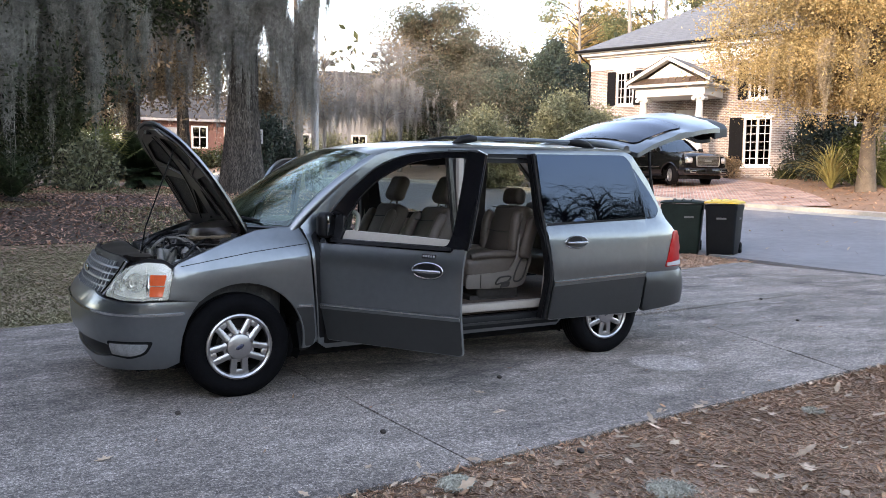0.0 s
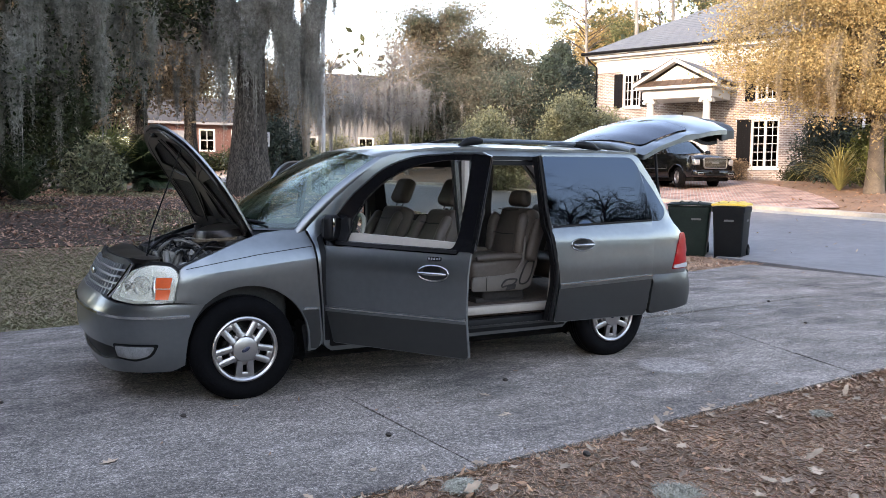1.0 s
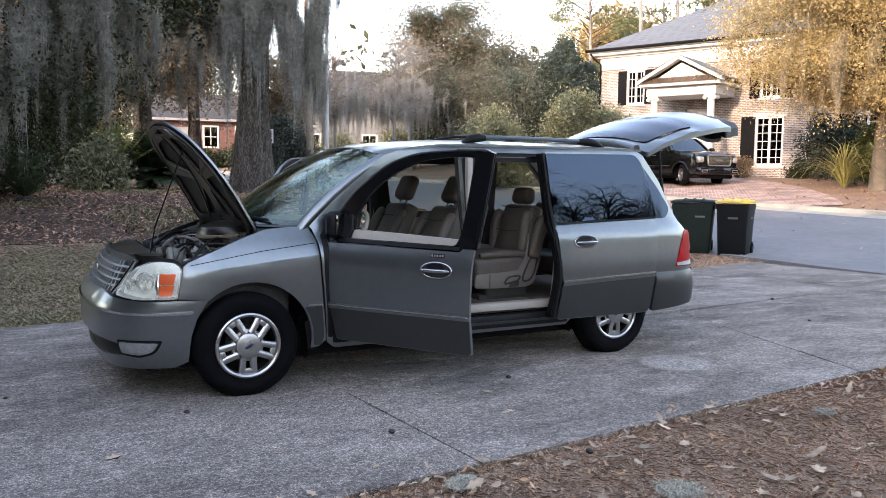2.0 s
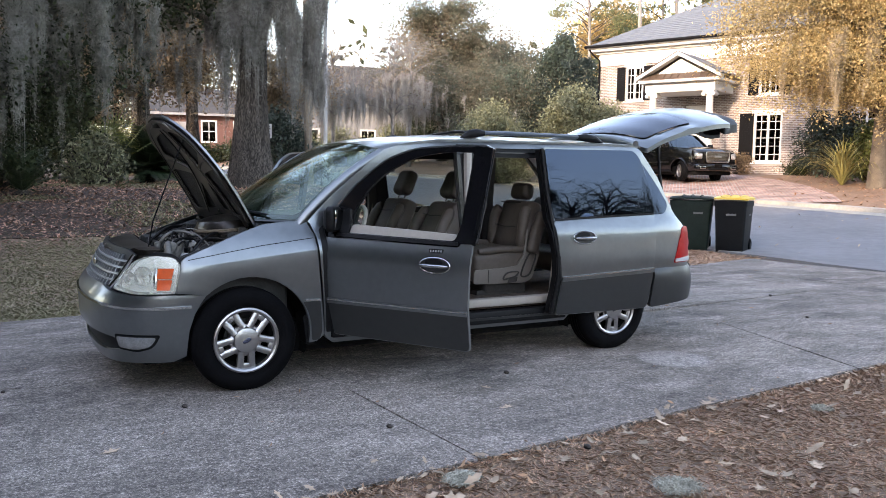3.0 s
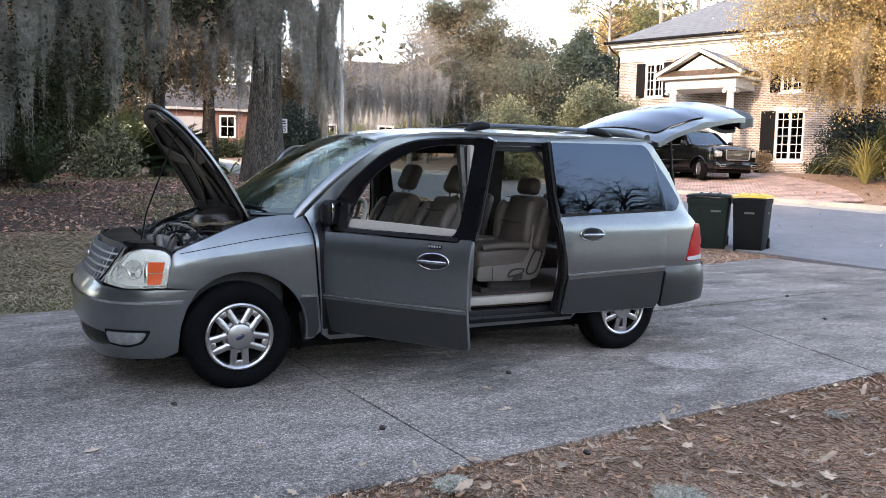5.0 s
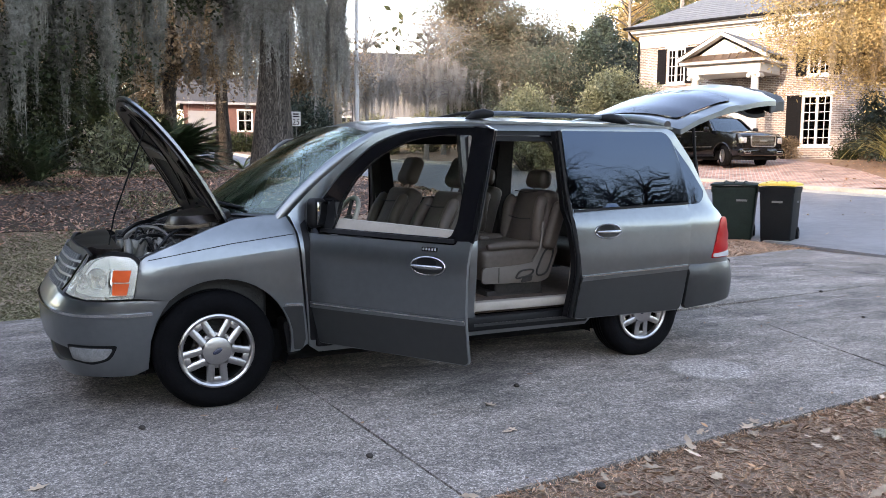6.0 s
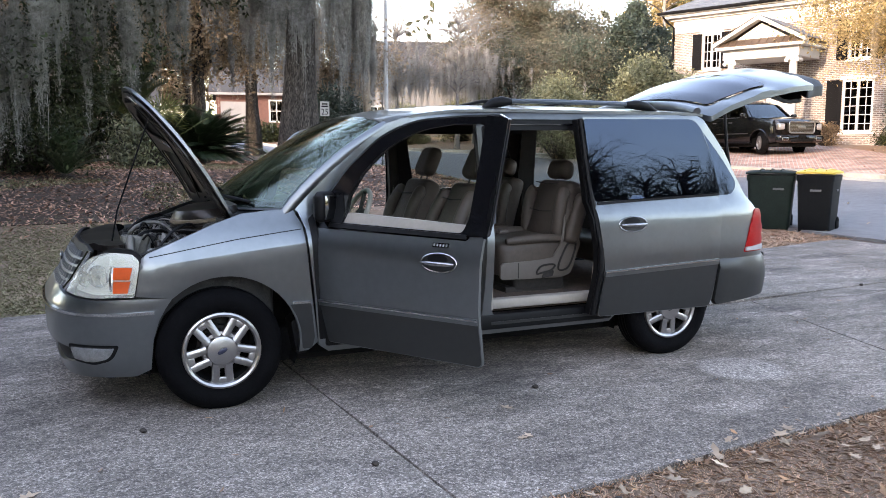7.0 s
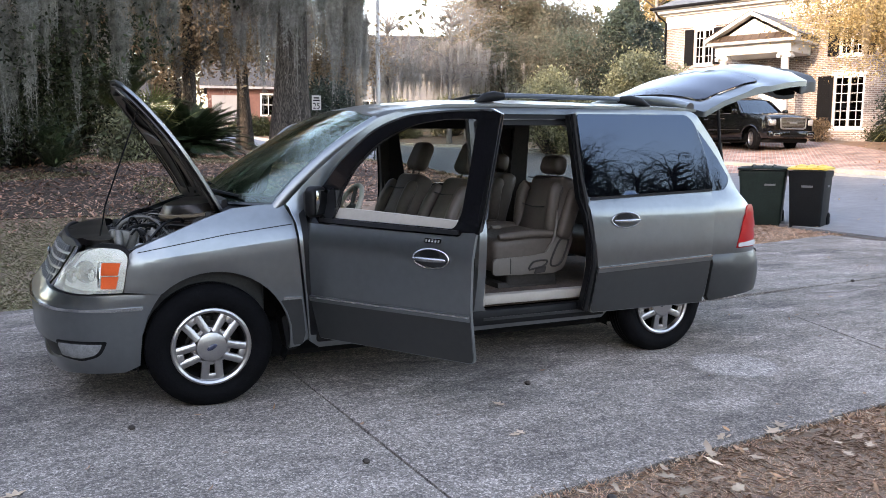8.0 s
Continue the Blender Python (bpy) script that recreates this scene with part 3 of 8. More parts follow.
for fn, tag in ((W, "near"), (far(W), "far")):
    fender = part("front_fender", sheet(FENDER, fn, step=0.035, thick=0.03, roll=0.003, lines=(CREASE, SEAM)), PAINT, van)
    for e in fender.data.edges:
        a, b = (fender.data.vertices[i].co for i in e.vertices)
        if all(v.x > -0.32 and abs(v.z - interp(v.x, [q[0] for q in CREASE], [q[1] for q in CREASE])) < 0.005 for v in (a, b)):
            e.use_edge_sharp = True
    part("fender_seam", strip(SEAM, lambda u, v, o: fn(u, v, o - 0.0005), 0.0045, 0.0005), BLACK, fender)
    part("body_side", sheet(SIDE, fn, (DOOR_GAP, SLIDE_GAP, QUARTER), step=0.06, thick=0.05, roll=0.003), PAINT, van)
    part("quarter_window", sheet([(a, b) for a, b in QUARTER], lambda u, v, o: fn(u, v, o + 0.004), step=0.08, thick=0.005), TINT if tag == "near" else SMOKE, van)
    lamp = part("headlight", sheet(LAMP, lambda u, v, o: fn(u, v, o - 0.008), step=0.04, thick=0.006, roll=0.01), LENS, van, "hazed clear plastic headlight")
    part("reflector", sheet([(a * 0.97 - 0.018, 0.785 + (b - 0.785) * 0.93) for a, b in LAMP], lambda u, v, o: fn(u, v, o + 0.045), step=0.05, thick=0.01), SILVER, lamp)
    for zl, zh, sh in ((0.694, 0.757, 0.0), (0.764, 0.828, 0.012)):
        part("turn_signal", sheet(rnd([(-0.474 + sh, zl), (-0.458 + sh, zh), (-0.548, zh), (-0.552, zl)], 0.006), lambda u, v, o: fn(u, v, o - 0.0095), step=0.03, thick=0.03), AMBER, lamp, "amber turn signal lens")
    part("lamp_post", tube([fn(-0.562, 0.70, 0.012), fn(-0.562, 0.76, 0.006), fn(-0.56, 0.83, 0.012)], [0.012, 0.018, 0.012], 10), CHROME, lamp)
    for uu, zz, rr in ((-0.66, 0.775, 0.062), (-0.79, 0.755, 0.045)):
        c0, c1 = fn(uu, zz, 0.012), fn(uu, zz, 0.044)
        dr = (c1 - c0).normalized()
        part("lamp_bowl", lathe([(rr, -0.026), (rr * 0.96, -0.03), (rr * 0.8, -0.012), (rr * 0.3, 0.0), (0, 0.002)], "Z", 20, caps=False), CHROME, lamp, m=Matrix.Translation(c1) @ dr.to_track_quat("Z", "Y").to_matrix().to_4x4())
        part("bulb", lathe([(0, -0.03), (0.012, -0.028), (0.012, 0.0)], "Z", 10), WHITELENS, lamp, m=Matrix.Translation(c1) @ dr.to_track_quat("Z", "Y").to_matrix().to_4x4())
    part("divider", sheet([(-0.575, 0.69), (-0.584, 0.69), (-0.594, 0.87), (-0.586, 0.87)], lambda u, v, o: fn(u, v, o + 0.012), step=0.05, thick=0.03), SILVER, lamp)
    part("lamp_gasket", sheet(rnd([(-0.425, 0.66), (-0.385, 0.868), (-0.45, 0.912), (-0.60, 0.92), (-0.785, 0.878), (-0.94, 0.73), (-0.915, 0.675), (-0.70, 0.655)], 0.03), lambda u, v, o: fn(u, v, o + 0.058), step=0.06, thick=0.03), BLACK, lamp)
    tl = part("tail_light", sheet(rnd([(3.735, 0.70), (3.80, 0.88), (3.86, 1.01, 0.03), (3.95, 1.015, 0.03), (4.02, 0.90), (3.97, 0.70)], 0.015), lambda u, v, o: fn(u, v, o - 0.012), step=0.04, thick=0.04, roll=0.008), REDLENS, van, "red tail light with a clear lower lens")
    part("reversing_lens", sheet(rnd([(3.745, 0.710), (3.752, 0.738), (3.972, 0.752), (3.965, 0.710)], 0.01), lambda u, v, o: fn(u, v, o - 0.016), step=0.05, thick=0.01), WHITELENS, tl)
    part("fender_moulding", strip([(0.40, 0.582), (0.45, 0.58), (0.505, 0.577)], fn, 0.013, 0.008), MOULD, van)
    part("lower_fender", sheet(rnd([(0.462, 0.33), (0.452, 0.42), (0.426, 0.50), (0.386, 0.57), (0.508, 0.57), (0.535, 0.36), (0.52, 0.295), (0.466, 0.295)], 0.01), lambda u, v, o: fn(u, v, o - 0.003), step=0.05, thick=0.006, roll=0.002), CLAD, van, "darker lower fender")
    part("rocker_moulding", strip([(1.68, 0.335), (2.1, 0.335), (2.58, 0.335)], fn, 0.035, 0.02), CLAD, van)
    # dark inner wheel housings
    for cx in (0.0, 3.068):
        bm = bmesh.new()
        rows = []
        for a, b in arc(cx + (0.02 if cx < 1 else 0.0), 0.345, 0.432 if cx < 1 else 0.412, -20, 200, 20):
            rows.append([bm.verts.new(fn(a, b, o)) for o in (0.03, 0.36)])
        for r, s in zip(rows, rows[1:]):
            bm.faces.new((r[0], s[0], s[1], r[1]))
        bm.faces.new([r[1] for r in rows])
        part("wheel_housing", bm, UNDER, van, "dark wheel housing")
    part("mud_flap", sheet(rnd([(0.40, 0.46), (0.46, 0.50), (0.50, 0.262), (0.44, 0.255)], 0.015), lambda u, v, o: fn(u, v, o + 0.03), step=0.08, thick=0.16), BLACK, van)

for fn in (W, far(W)):
    part("hinge_pillar", sheet(rnd([(0.512, 1.05), (0.535, 0.66), (0.565, 0.345), (0.625, 0.345), (0.585, 0.62), (0.548, 1.08)], 0.01), lambda u, v, o: fn(u, v, o - 0.002), step=0.06, thick=0.006), BLACK, van, "black door hinge pillar")
    part("pillar_cover", sheet(rnd([(1.595, 1.66), (1.785, 1.66), (1.712, 1.05), (1.70, 0.98), (1.63, 0.98)], 0.01), lambda u, v, o: fn(u, v, o - 0.003), step=0.08, thick=0.007), GLOSSB, van, "gloss black pillar cover")
    part("door_track", sheet(rnd([(1.755, 1.566), (1.785, 1.662), (2.84, 1.668), (2.83, 1.575)], 0.01), lambda u, v, o: fn(u, v, o + 0.01), step=0.08, thick=0.06), BLACK, van, "black sliding door track")
    part("track_lip", strip([(1.765, 1.602), (2.3, 1.607), (2.84, 1.611)], lambda u, v, o: fn(u, v, o + 0.01), 0.008, 0.008), GLOSSB, van)

# near-black lining inside the pillars and door frames; cabin shade put into its colour
for fn in (W, far(W)):
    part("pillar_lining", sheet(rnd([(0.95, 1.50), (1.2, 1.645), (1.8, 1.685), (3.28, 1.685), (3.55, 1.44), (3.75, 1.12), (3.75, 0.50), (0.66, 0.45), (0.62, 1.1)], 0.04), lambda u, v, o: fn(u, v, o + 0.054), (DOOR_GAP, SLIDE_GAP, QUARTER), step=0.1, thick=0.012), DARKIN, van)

# front bumper, intake, fog lamps
ub = 2 * U_NOSE


def both(pts):
    """Closes a half outline by its mirror about the nose."""
    return pts + [(ub - a, b) for a, b in reversed(pts)]


top_b = [(-0.25, 0.655), (-0.44, 0.66), (-0.70, 0.655), (-0.92, 0.672), (-1.10, 0.70), (U_NOSE, 0.715)]
low_b = [(U_NOSE, 0.205), (-1.0, 0.21), (-0.72, 0.22), (-0.46, 0.225), (-0.372, 0.26), (-0.364, 0.345), (-0.354, 0.43), (-0.322, 0.535), (-0.288, 0.60)]
BUMPER = low_b[1:] + top_b[:-1] + [(ub - a, b) for a, b in reversed(low_b[1:] + top_b[:-1])]
INTAKE = rnd([(-0.87, 0.385, 0.02), (-0.80, 0.31, 0.03), (-1.05, 0.285), (ub + 1.05, 0.285), (ub + 0.80, 0.31, 0.03), (ub + 0.87, 0.385, 0.02), (ub + 1.05, 0.40), (-1.05, 0.40)], 0.04)
part("front_bumper", sheet(BUMPER, W, (INTAKE,), step=0.05, thick=0.03, roll=0.004), PAINT, van)
part("intake", sheet([(-0.80, 0.27), (ub + 0.80, 0.27), (ub + 0.80, 0.42), (-0.80, 0.42)], lambda u, v, o: W(u, v, o + 0.026), step=0.09, thick=0.02), BLACK, van, "black lower air intake")
for k, fn in ((0, W), (1, far(W))):
    fog = part("fog_lamp", sheet(rnd([(-0.56, 0.395, 0.02), (-0.60, 0.335, 0.05), (-0.70, 0.312), (-0.84, 0.325, 0.02), (-0.84, 0.398, 0.02)], 0.03), lambda u, v, o: fn(u, v, o - 0.014), step=0.03, thick=0.03, roll=0.004), FOGLENS, van, "clear fog lamp lens")
    part("bezel", sheet(rnd([(-0.535, 0.41, 0.02), (-0.58, 0.325, 0.05), (-0.70, 0.295), (-0.86, 0.31, 0.02), (-0.86, 0.412, 0.02)], 0.03), lambda u, v, o: fn(u, v, o - 0.002), step=0.05, thick=0.02), BLACK, fog)
part("bumper_moulding", strip([(-0.345, 0.583), (-0.5, 0.578), (-0.8, 0.582), (-1.1, 0.60), (U_NOSE, 0.605), (ub + 1.1, 0.60), (ub + 0.8, 0.582), (ub + 0.345, 0.583)], W, 0.016, 0.01), CHROME, van, "thin bright moulding")

# grille
GRILLEBAR = mat("grille_bar", (0.16, 0.17, 0.18), 0.35, 0.7)
grille = part("grille", sheet(rnd([(-0.955, 0.70), (-0.80, 0.895), (-1.0, 0.925), (ub + 1.0, 0.925), (ub + 0.80, 0.895), (ub + 0.955, 0.70), (ub + 1.1, 0.68), (-1.1, 0.68)], 0.03), lambda u, v, o: W(u, v, o + 0.02), step=0.06, thick=0.02), BLACK, van, "dark mesh grille with a bright surround")
for z in (0.735, 0.775, 0.815, 0.855):
    h = (z - 0.70) * 0.8
    part("bar", strip([(-0.955 + h, z), (-1.15, z), (U_NOSE, z), (ub + 1.15, z), (ub + 0.955 - h, z)], lambda u, v, o: W(u, v, o + 0.012), 0.010, 0.008), GRILLEBAR, grille)
for i in range(17):
    u = -0.985 - i * 0.064
    bm = sheet([(u - 0.006, 0.70), (u + 0.006, 0.70), (u + 0.006 + 0.0, 0.89), (u - 0.006, 0.89)], lambda a, b, o: W(a, b, o + 0.004), step=0.05, thick=0.016)
    part("bar", bm, GRILLEBAR, grille)
for o0, o1 in (((-0.955, 0.695), (-0.80, 0.90)), ((ub + 0.955, 0.695), (ub + 0.80, 0.90))):
    part("surround", tube([W(o0[0] + (o1[0] - o0[0]) * t, o0[1] + (o1[1] - o0[1]) * t, 0.005) for t in (0, 0.25, 0.5, 0.75, 1)], 0.014, 8), CHROME, grille)
bm = bmesh.new()
bmesh.ops.create_uvsphere(bm, u_segments=20, v_segments=10, radius=1)
c = W(U_NOSE, 0.80, 0.0)
part("badge", bm, CHROME, grille, m=Matrix.Translation(c) @ Matrix.Diagonal((0.012, 0.075, 0.03, 1)))

# roof, windshield, cowl
def roof_z(x, y):
    zc = interp(x, (0.9, 1.0, 1.2, 1.6, 2.2, 3.0, 3.3, 3.45), (1.635, 1.672, 1.712, 1.745, 1.757, 1.748, 1.738, 1.728))
    ze = interp(x, (0.9, 1.0, 1.2, 1.45, 1.8, 3.3, 3.45), (1.54, 1.597, 1.662, 1.692, 1.70, 1.70, 1.69))
    return zc - (zc - ze) * min(1.0, abs(y - YC) / 0.85) ** 2.6


RY0, RY1 = 0.108, 2 * YC - 0.108
front_edge = [(0.955 + 0.055 * ((y - YC) / 0.85) ** 2, y) for y in np.linspace(RY0, RY1, 12)]
part("roof", sheet(front_edge + [(3.40, RY1 - 0.02), (3.43, YC), (3.40, RY0 + 0.02)], lambda u, v, o: Vector((u, v, roof_z(u, v) - o)), step=0.09, thick=0.02, roll=0.002), PAINT, van)
part("headliner", sheet([(1.05, 0.17), (3.4, 0.17), (3.4, 1.74), (1.05, 1.74)], lambda u, v, o: Vector((u, v, roof_z(u, v) - 0.05 - o)), step=0.15, thick=0.02), LINER, van, "beige fabric headliner")


def screen(s, v, off=0.0):
    """The windshield: s across from -1 to 1, v up from 0 to 1."""
    a = Vector((0.06 + 0.33 * s * s, YC + 0.83 * s, 1.105 + 0.01 * s * s))
    b = Vector((0.955 + 0.055 * s * s, YC + 0.80 * s, roof_z(1.0, YC + 0.80 * s) - 0.008))
    p = a.lerp(b, v)
    p += Vector((-0.55, 0, 0.83)) * (0.035 * 4 * v * (1 - v) - off)
    return p


part("windshield", sheet([(-0.985, 0), (-0.5, 0), (0, 0), (0.5, 0), (0.985, 0), (0.985, 1), (0.4, 1), (-0.4, 1), (-0.985, 1)], screen, step=0.12, thick=0.006), CLEAR, van, "clear windshield with reflections of branches")
part("windshield_trim", sheet([(-1.0, -0.02), (1.0, -0.02), (1.0, 1.01), (-1.0, 1.01)], lambda s, v, o: screen(s, v, o + 0.004), (rnd([(-0.955, 0.055), (0.955, 0.055), (0.955, 0.955), (-0.955, 0.955)], 0.05),), step=0.12, thick=0.012), GLOSSB, van)
for s in (-1, 1):
    pts = [screen(s * (1.025 + 0.01 * v), v, -0.002) for v in np.linspace(-0.07, 1.0, 9)]
    part("a_pillar", tube([p + Vector((0.0, 0.012 * -s, -0.012)) for p in pts], [0.028, 0.034] + [0.036] * 7, 10), PAINT, van)
part("cowl", sheet([(-1.0, 0.16), (-0.5, 0.16), (0, 0.15), (0.5, 0.16), (1.0, 0.16), (1.0, -0.02), (-1.0, -0.02)], lambda s, v, o: screen(s, 0, 0) + Vector((-v * 1.15 + 0.03, 0, -0.02 - v * 0.25 - o)), step=0.1, thick=0.02), BLACK, van, "black plastic cowl below the windshield")
for y0, y1 in ((0.35, 1.0), (1.0, 1.6)):
    s0, s1 = (y0 - YC) / 0.83, (y1 - YC) / 0.83
    w = part("wiper", tube([screen(s0, 0.02, -0.02), screen((s0 + s1) / 2, 0.05, -0.03), screen(s1, 0.09, -0.015)], 0.009, 6), BLACK, van)
    part("blade", tube([screen(s0 + 0.12, 0.045, -0.008), screen(s1 + 0.05, 0.12, -0.008)], 0.007, 6), RUBBER, w)

# roof rails
for y in (0.215, 2 * YC - 0.215):
    z = lambda x: roof_z(x, y)
    rail = part("roof_rail", tube([(1.86, y, z(1.86) + 0.04), (2.1, y, z(2.1) + 0.042), (2.5, y, z(2.5) + 0.042), (2.86, y, z(2.86) + 0.04)], 0.016, 10), mat("rail_paint", (0.055, 0.07, 0.085), 0.35, coat=0.4), van, "dark blue-grey roof rack rail")
    for x0, x1 in ((1.70, 1.90), (3.06, 2.80)):
        part("rail_foot", tube([(x0, y, z(x0) - 0.004), ((x0 * 2 + x1) / 3, y, z(x0) + 0.028), ((x0 + x1 * 2) / 3, y, z(x1) + 0.036), (x1, y, z(x1) + 0.036)], [0.012, 0.03, 0.034, 0.022], 12), BLACK, rail)
for x in (2.05, 2.72):
    part("cross_bar", tube([(x, 0.22, roof_z(x, 0.22) + 0.045), (x, YC, roof_z(x, YC) + 0.04), (x, 1.69, roof_z(x, 1.69) + 0.045)], 0.013, 8), BLACK, van)

MIRROR = mat("mirror_glass", (0.16, 0.165, 0.17), 0.02, 1.0)

# doors
HINGE = (0.55, 0.0)


def swing(deg, side=1):
    y = HINGE[1] if side > 0 else 2 * YC - HINGE[1]
    return Matrix.Translation((HINGE[0], y, 0)) @ Matrix.Rotation(radians(-deg * side), 4, "Z") @ Matrix.Translation((-HINGE[0], -y, 0))


D_OUT = rnd([(0.575, 0.335, 0.02), (0.545, 0.57), (0.485, 1.0, 0.03), (0.455, 1.06, 0.03), (0.54, 1.19, 0.05), (0.70, 1.355), (0.94, 1.535, 0.1), (1.16, 1.608, 0.1), (1.45, 1.622), (1.66, 1.625, 0.02), (1.712, 1.598, 0.015), (1.633, 1.05), (1.618, 1.00), (1.602, 0.62), (1.603, 0.326, 0.03)], 0.02)
D_WIN = rnd([(0.672, 1.035, 0.02), (0.70, 1.18), (0.80, 1.315), (0.95, 1.445, 0.1), (1.18, 1.55, 0.1), (1.42, 1.578, 0.05), (1.59, 1.572, 0.03), (1.518, 1.10), (1.488, 1.02, 0.03)], 0.02)


def grip(sub, f, u, z):
    """A pull handle across an oval dish with a bright rim."""
    sub("handle_dish", sheet(arc_oval(u, z, 0.108, 0.049), lambda a, b, o: f(a, b, o - 0.003), step=0.03, thick=0.006), CLAD)
    sub("handle_ring", tube([f(a, b, -0.006) for a, b in arc_oval(u, z, 0.108, 0.049)] + [f(u + 0.108, z, -0.006)], 0.0045, 6), MOULD)
    sub("handle_recess", sheet(arc_oval(u - 0.008, z + 0.018, 0.062, 0.026), lambda a, b, o: f(a, b, o - 0.006), step=0.03, thick=0.004), BLACK)
    sub("handle", tube([f(u - 0.10 + 0.2 * t, z - 0.002, -0.022 - 0.016 * math.sin(math.pi * t)) for t in np.linspace(0, 1, 8)], [0.006, 0.011, 0.012, 0.012, 0.012, 0.012, 0.011, 0.007], 10), MOULD, "satin grey door handle")


def arc_oval(u, z, a, b, n=28):
    return [(u + a * math.cos(2 * math.pi * k / n), z + b * math.sin(2 * math.pi * k / n)) for k in range(n)]


def make_front_door(fn, side, deg):
    m = swing(deg, side)
    d = part("front_door", sheet(D_OUT, fn, (D_WIN,), step=0.06, thick=0.028, roll=0.004), PAINT, van, "open front door with its window wound down", m=m)
    sub = lambda name, bm, material, label="": part(name, bm, material, d, label, m=m)
    sub("pillar_trim", sheet(rnd([(1.592, 1.618), (1.718, 1.602), (1.638, 1.01), (1.484, 1.005), (1.525, 1.09)], 0.01), lambda u, v, o: fn(u, v, o - 0.0045), step=0.08, thick=0.034), GLOSSB, "gloss black pillar trim")
    sub("window_frame", sheet(rnd([(0.52, 1.0), (0.472, 1.055), (0.553, 1.185), (0.71, 1.347), (0.945, 1.523, 0.1), (1.162, 1.597, 0.1), (1.45, 1.613), (1.62, 1.612), (1.56, 1.09), (1.53, 0.985)], 0.02), lambda u, v, o: fn(u, v, o - 0.0035), (D_WIN,), step=0.08, thick=0.03, roll=0.003), GLOSSB, "gloss black window frame")
    sub("inner_frame", sheet(rnd([(0.50, 1.06), (0.56, 1.19), (0.71, 1.35), (0.95, 1.525), (1.17, 1.597), (1.45, 1.612), (1.69, 1.592), (1.61, 1.02)], 0.03), lambda u, v, o: fn(u, v, o + 0.029), (D_WIN,), step=0.08, thick=0.009), BLACK)
    sub("edge_seal", tube([fn(u, v, 0.012) for u, v in ((1.66, 1.606), (1.703, 1.594), (1.668, 1.34), (1.628, 1.05), (1.618, 1.0))], [0.012, 0.017, 0.017, 0.017, 0.012], 8), RUBBER)
    sub("belt_seal", strip([(0.60, 1.022), (1.1, 1.012), (1.52, 1.005)], fn, 0.022, 0.01), BLACK)
    sub("mirror_patch", sheet(rnd([(0.50, 1.045), (0.55, 1.12), (0.665, 1.205), (0.69, 1.03)], 0.02), lambda u, v, o: fn(u, v, o - 0.006), step=0.06, thick=0.02), BLACK)
    sub("inner_trim", sheet(rnd([(0.66, 0.46), (0.66, 1.09), (1.10, 1.075), (1.55, 1.055), (1.55, 0.46)], 0.04), lambda u, v, o: fn(u, v, o + 0.034 + 0.02 * smooth01(1.0, 0.8, v)), step=0.1, thick=0.03), TRIM, "beige door trim")
    sub("armrest", sheet(rnd([(0.85, 0.72), (0.85, 0.80), (1.5, 0.83), (1.5, 0.74)], 0.03), lambda u, v, o: fn(u, v, o + 0.12), step=0.1, thick=0.07), TRIM)
    sub("moulding_base", strip([(0.548, 0.574), (0.9, 0.573), (1.3, 0.573), (1.598, 0.573)], fn, 0.034, 0.009), PAINT)
    sub("door_moulding", strip([(0.548, 0.582), (0.9, 0.581), (1.3, 0.581), (1.598, 0.581)], fn, 0.009, 0.013), MOULD, "satin side moulding")
    sub("lower_panel", sheet(rnd([(0.578, 0.34, 0.02), (0.549, 0.565), (1.599, 0.565), (1.600, 0.331, 0.03)], 0.01), lambda u, v, o: fn(u, v, o - 0.003), step=0.06, thick=0.006, roll=0.002), CLAD, "darker lower door panel")
    # handle in an oval dish, keypad above
    grip(sub, fn, 1.375, 0.866)
    if side > 0:
        sub("keypad", sheet(rnd([(1.325, 0.945), (1.325, 0.968), (1.425, 0.968), (1.425, 0.945)], 0.008), lambda u, v, o: fn(u, v, o - 0.006), step=0.04, thick=0.01), GLOSSB, "small black door keypad")
        for i in range(5):
            x = 1.338 + i * 0.0185
            sub("key", sheet([(x - 0.004, 0.950), (x + 0.004, 0.950), (x + 0.004, 0.963), (x - 0.004, 0.963)], lambda u, v, o: fn(u, v, o - 0.009), step=0.04, thick=0.004), WHITELENS)
    # wing mirror
    mb = box(-0.05, -0.085, -0.085, 0.05, 0.06, 0.09, 0.04, 4)
    for v in mb.verts:
        v.co.y = v.co.y * (1 if v.co.x > -0.02 else 0.86)
        v.co.z *= 1 if v.co.x > -0.02 else 0.85
    base = fn(0.565, 1.10, 0)
    sgn = 1 if side > 0 else -1
    mm = Matrix.Translation((base.x, base.y - 0.04 * sgn, base.z + 0.02)) @ Matrix.Rotation(radians(4 * sgn), 4, "Z") @ Matrix.Diagonal((1, sgn, 1, 1))
    sub("wing_mirror", bm_x(mb, mm), BLACK, "black wing mirror")
    sub("mirror_arm", tube([fn(0.57, 1.08, 0.0), fn(0.56, 1.08, -0.06)], 0.03, 10), BLACK)
    g = box(0.049, -0.068, -0.066, 0.054, 0.045, 0.07, 0.002)
    sub("mirror_glass", bm_x(g, mm), MIRROR)
    return d


def bm_x(bm, m):
    bm.transform(m)
    bmesh.ops.recalc_face_normals(bm, faces=bm.faces)
    return bm


make_front_door(W, 1, 56)
make_front_door(far(W), -1, 50)

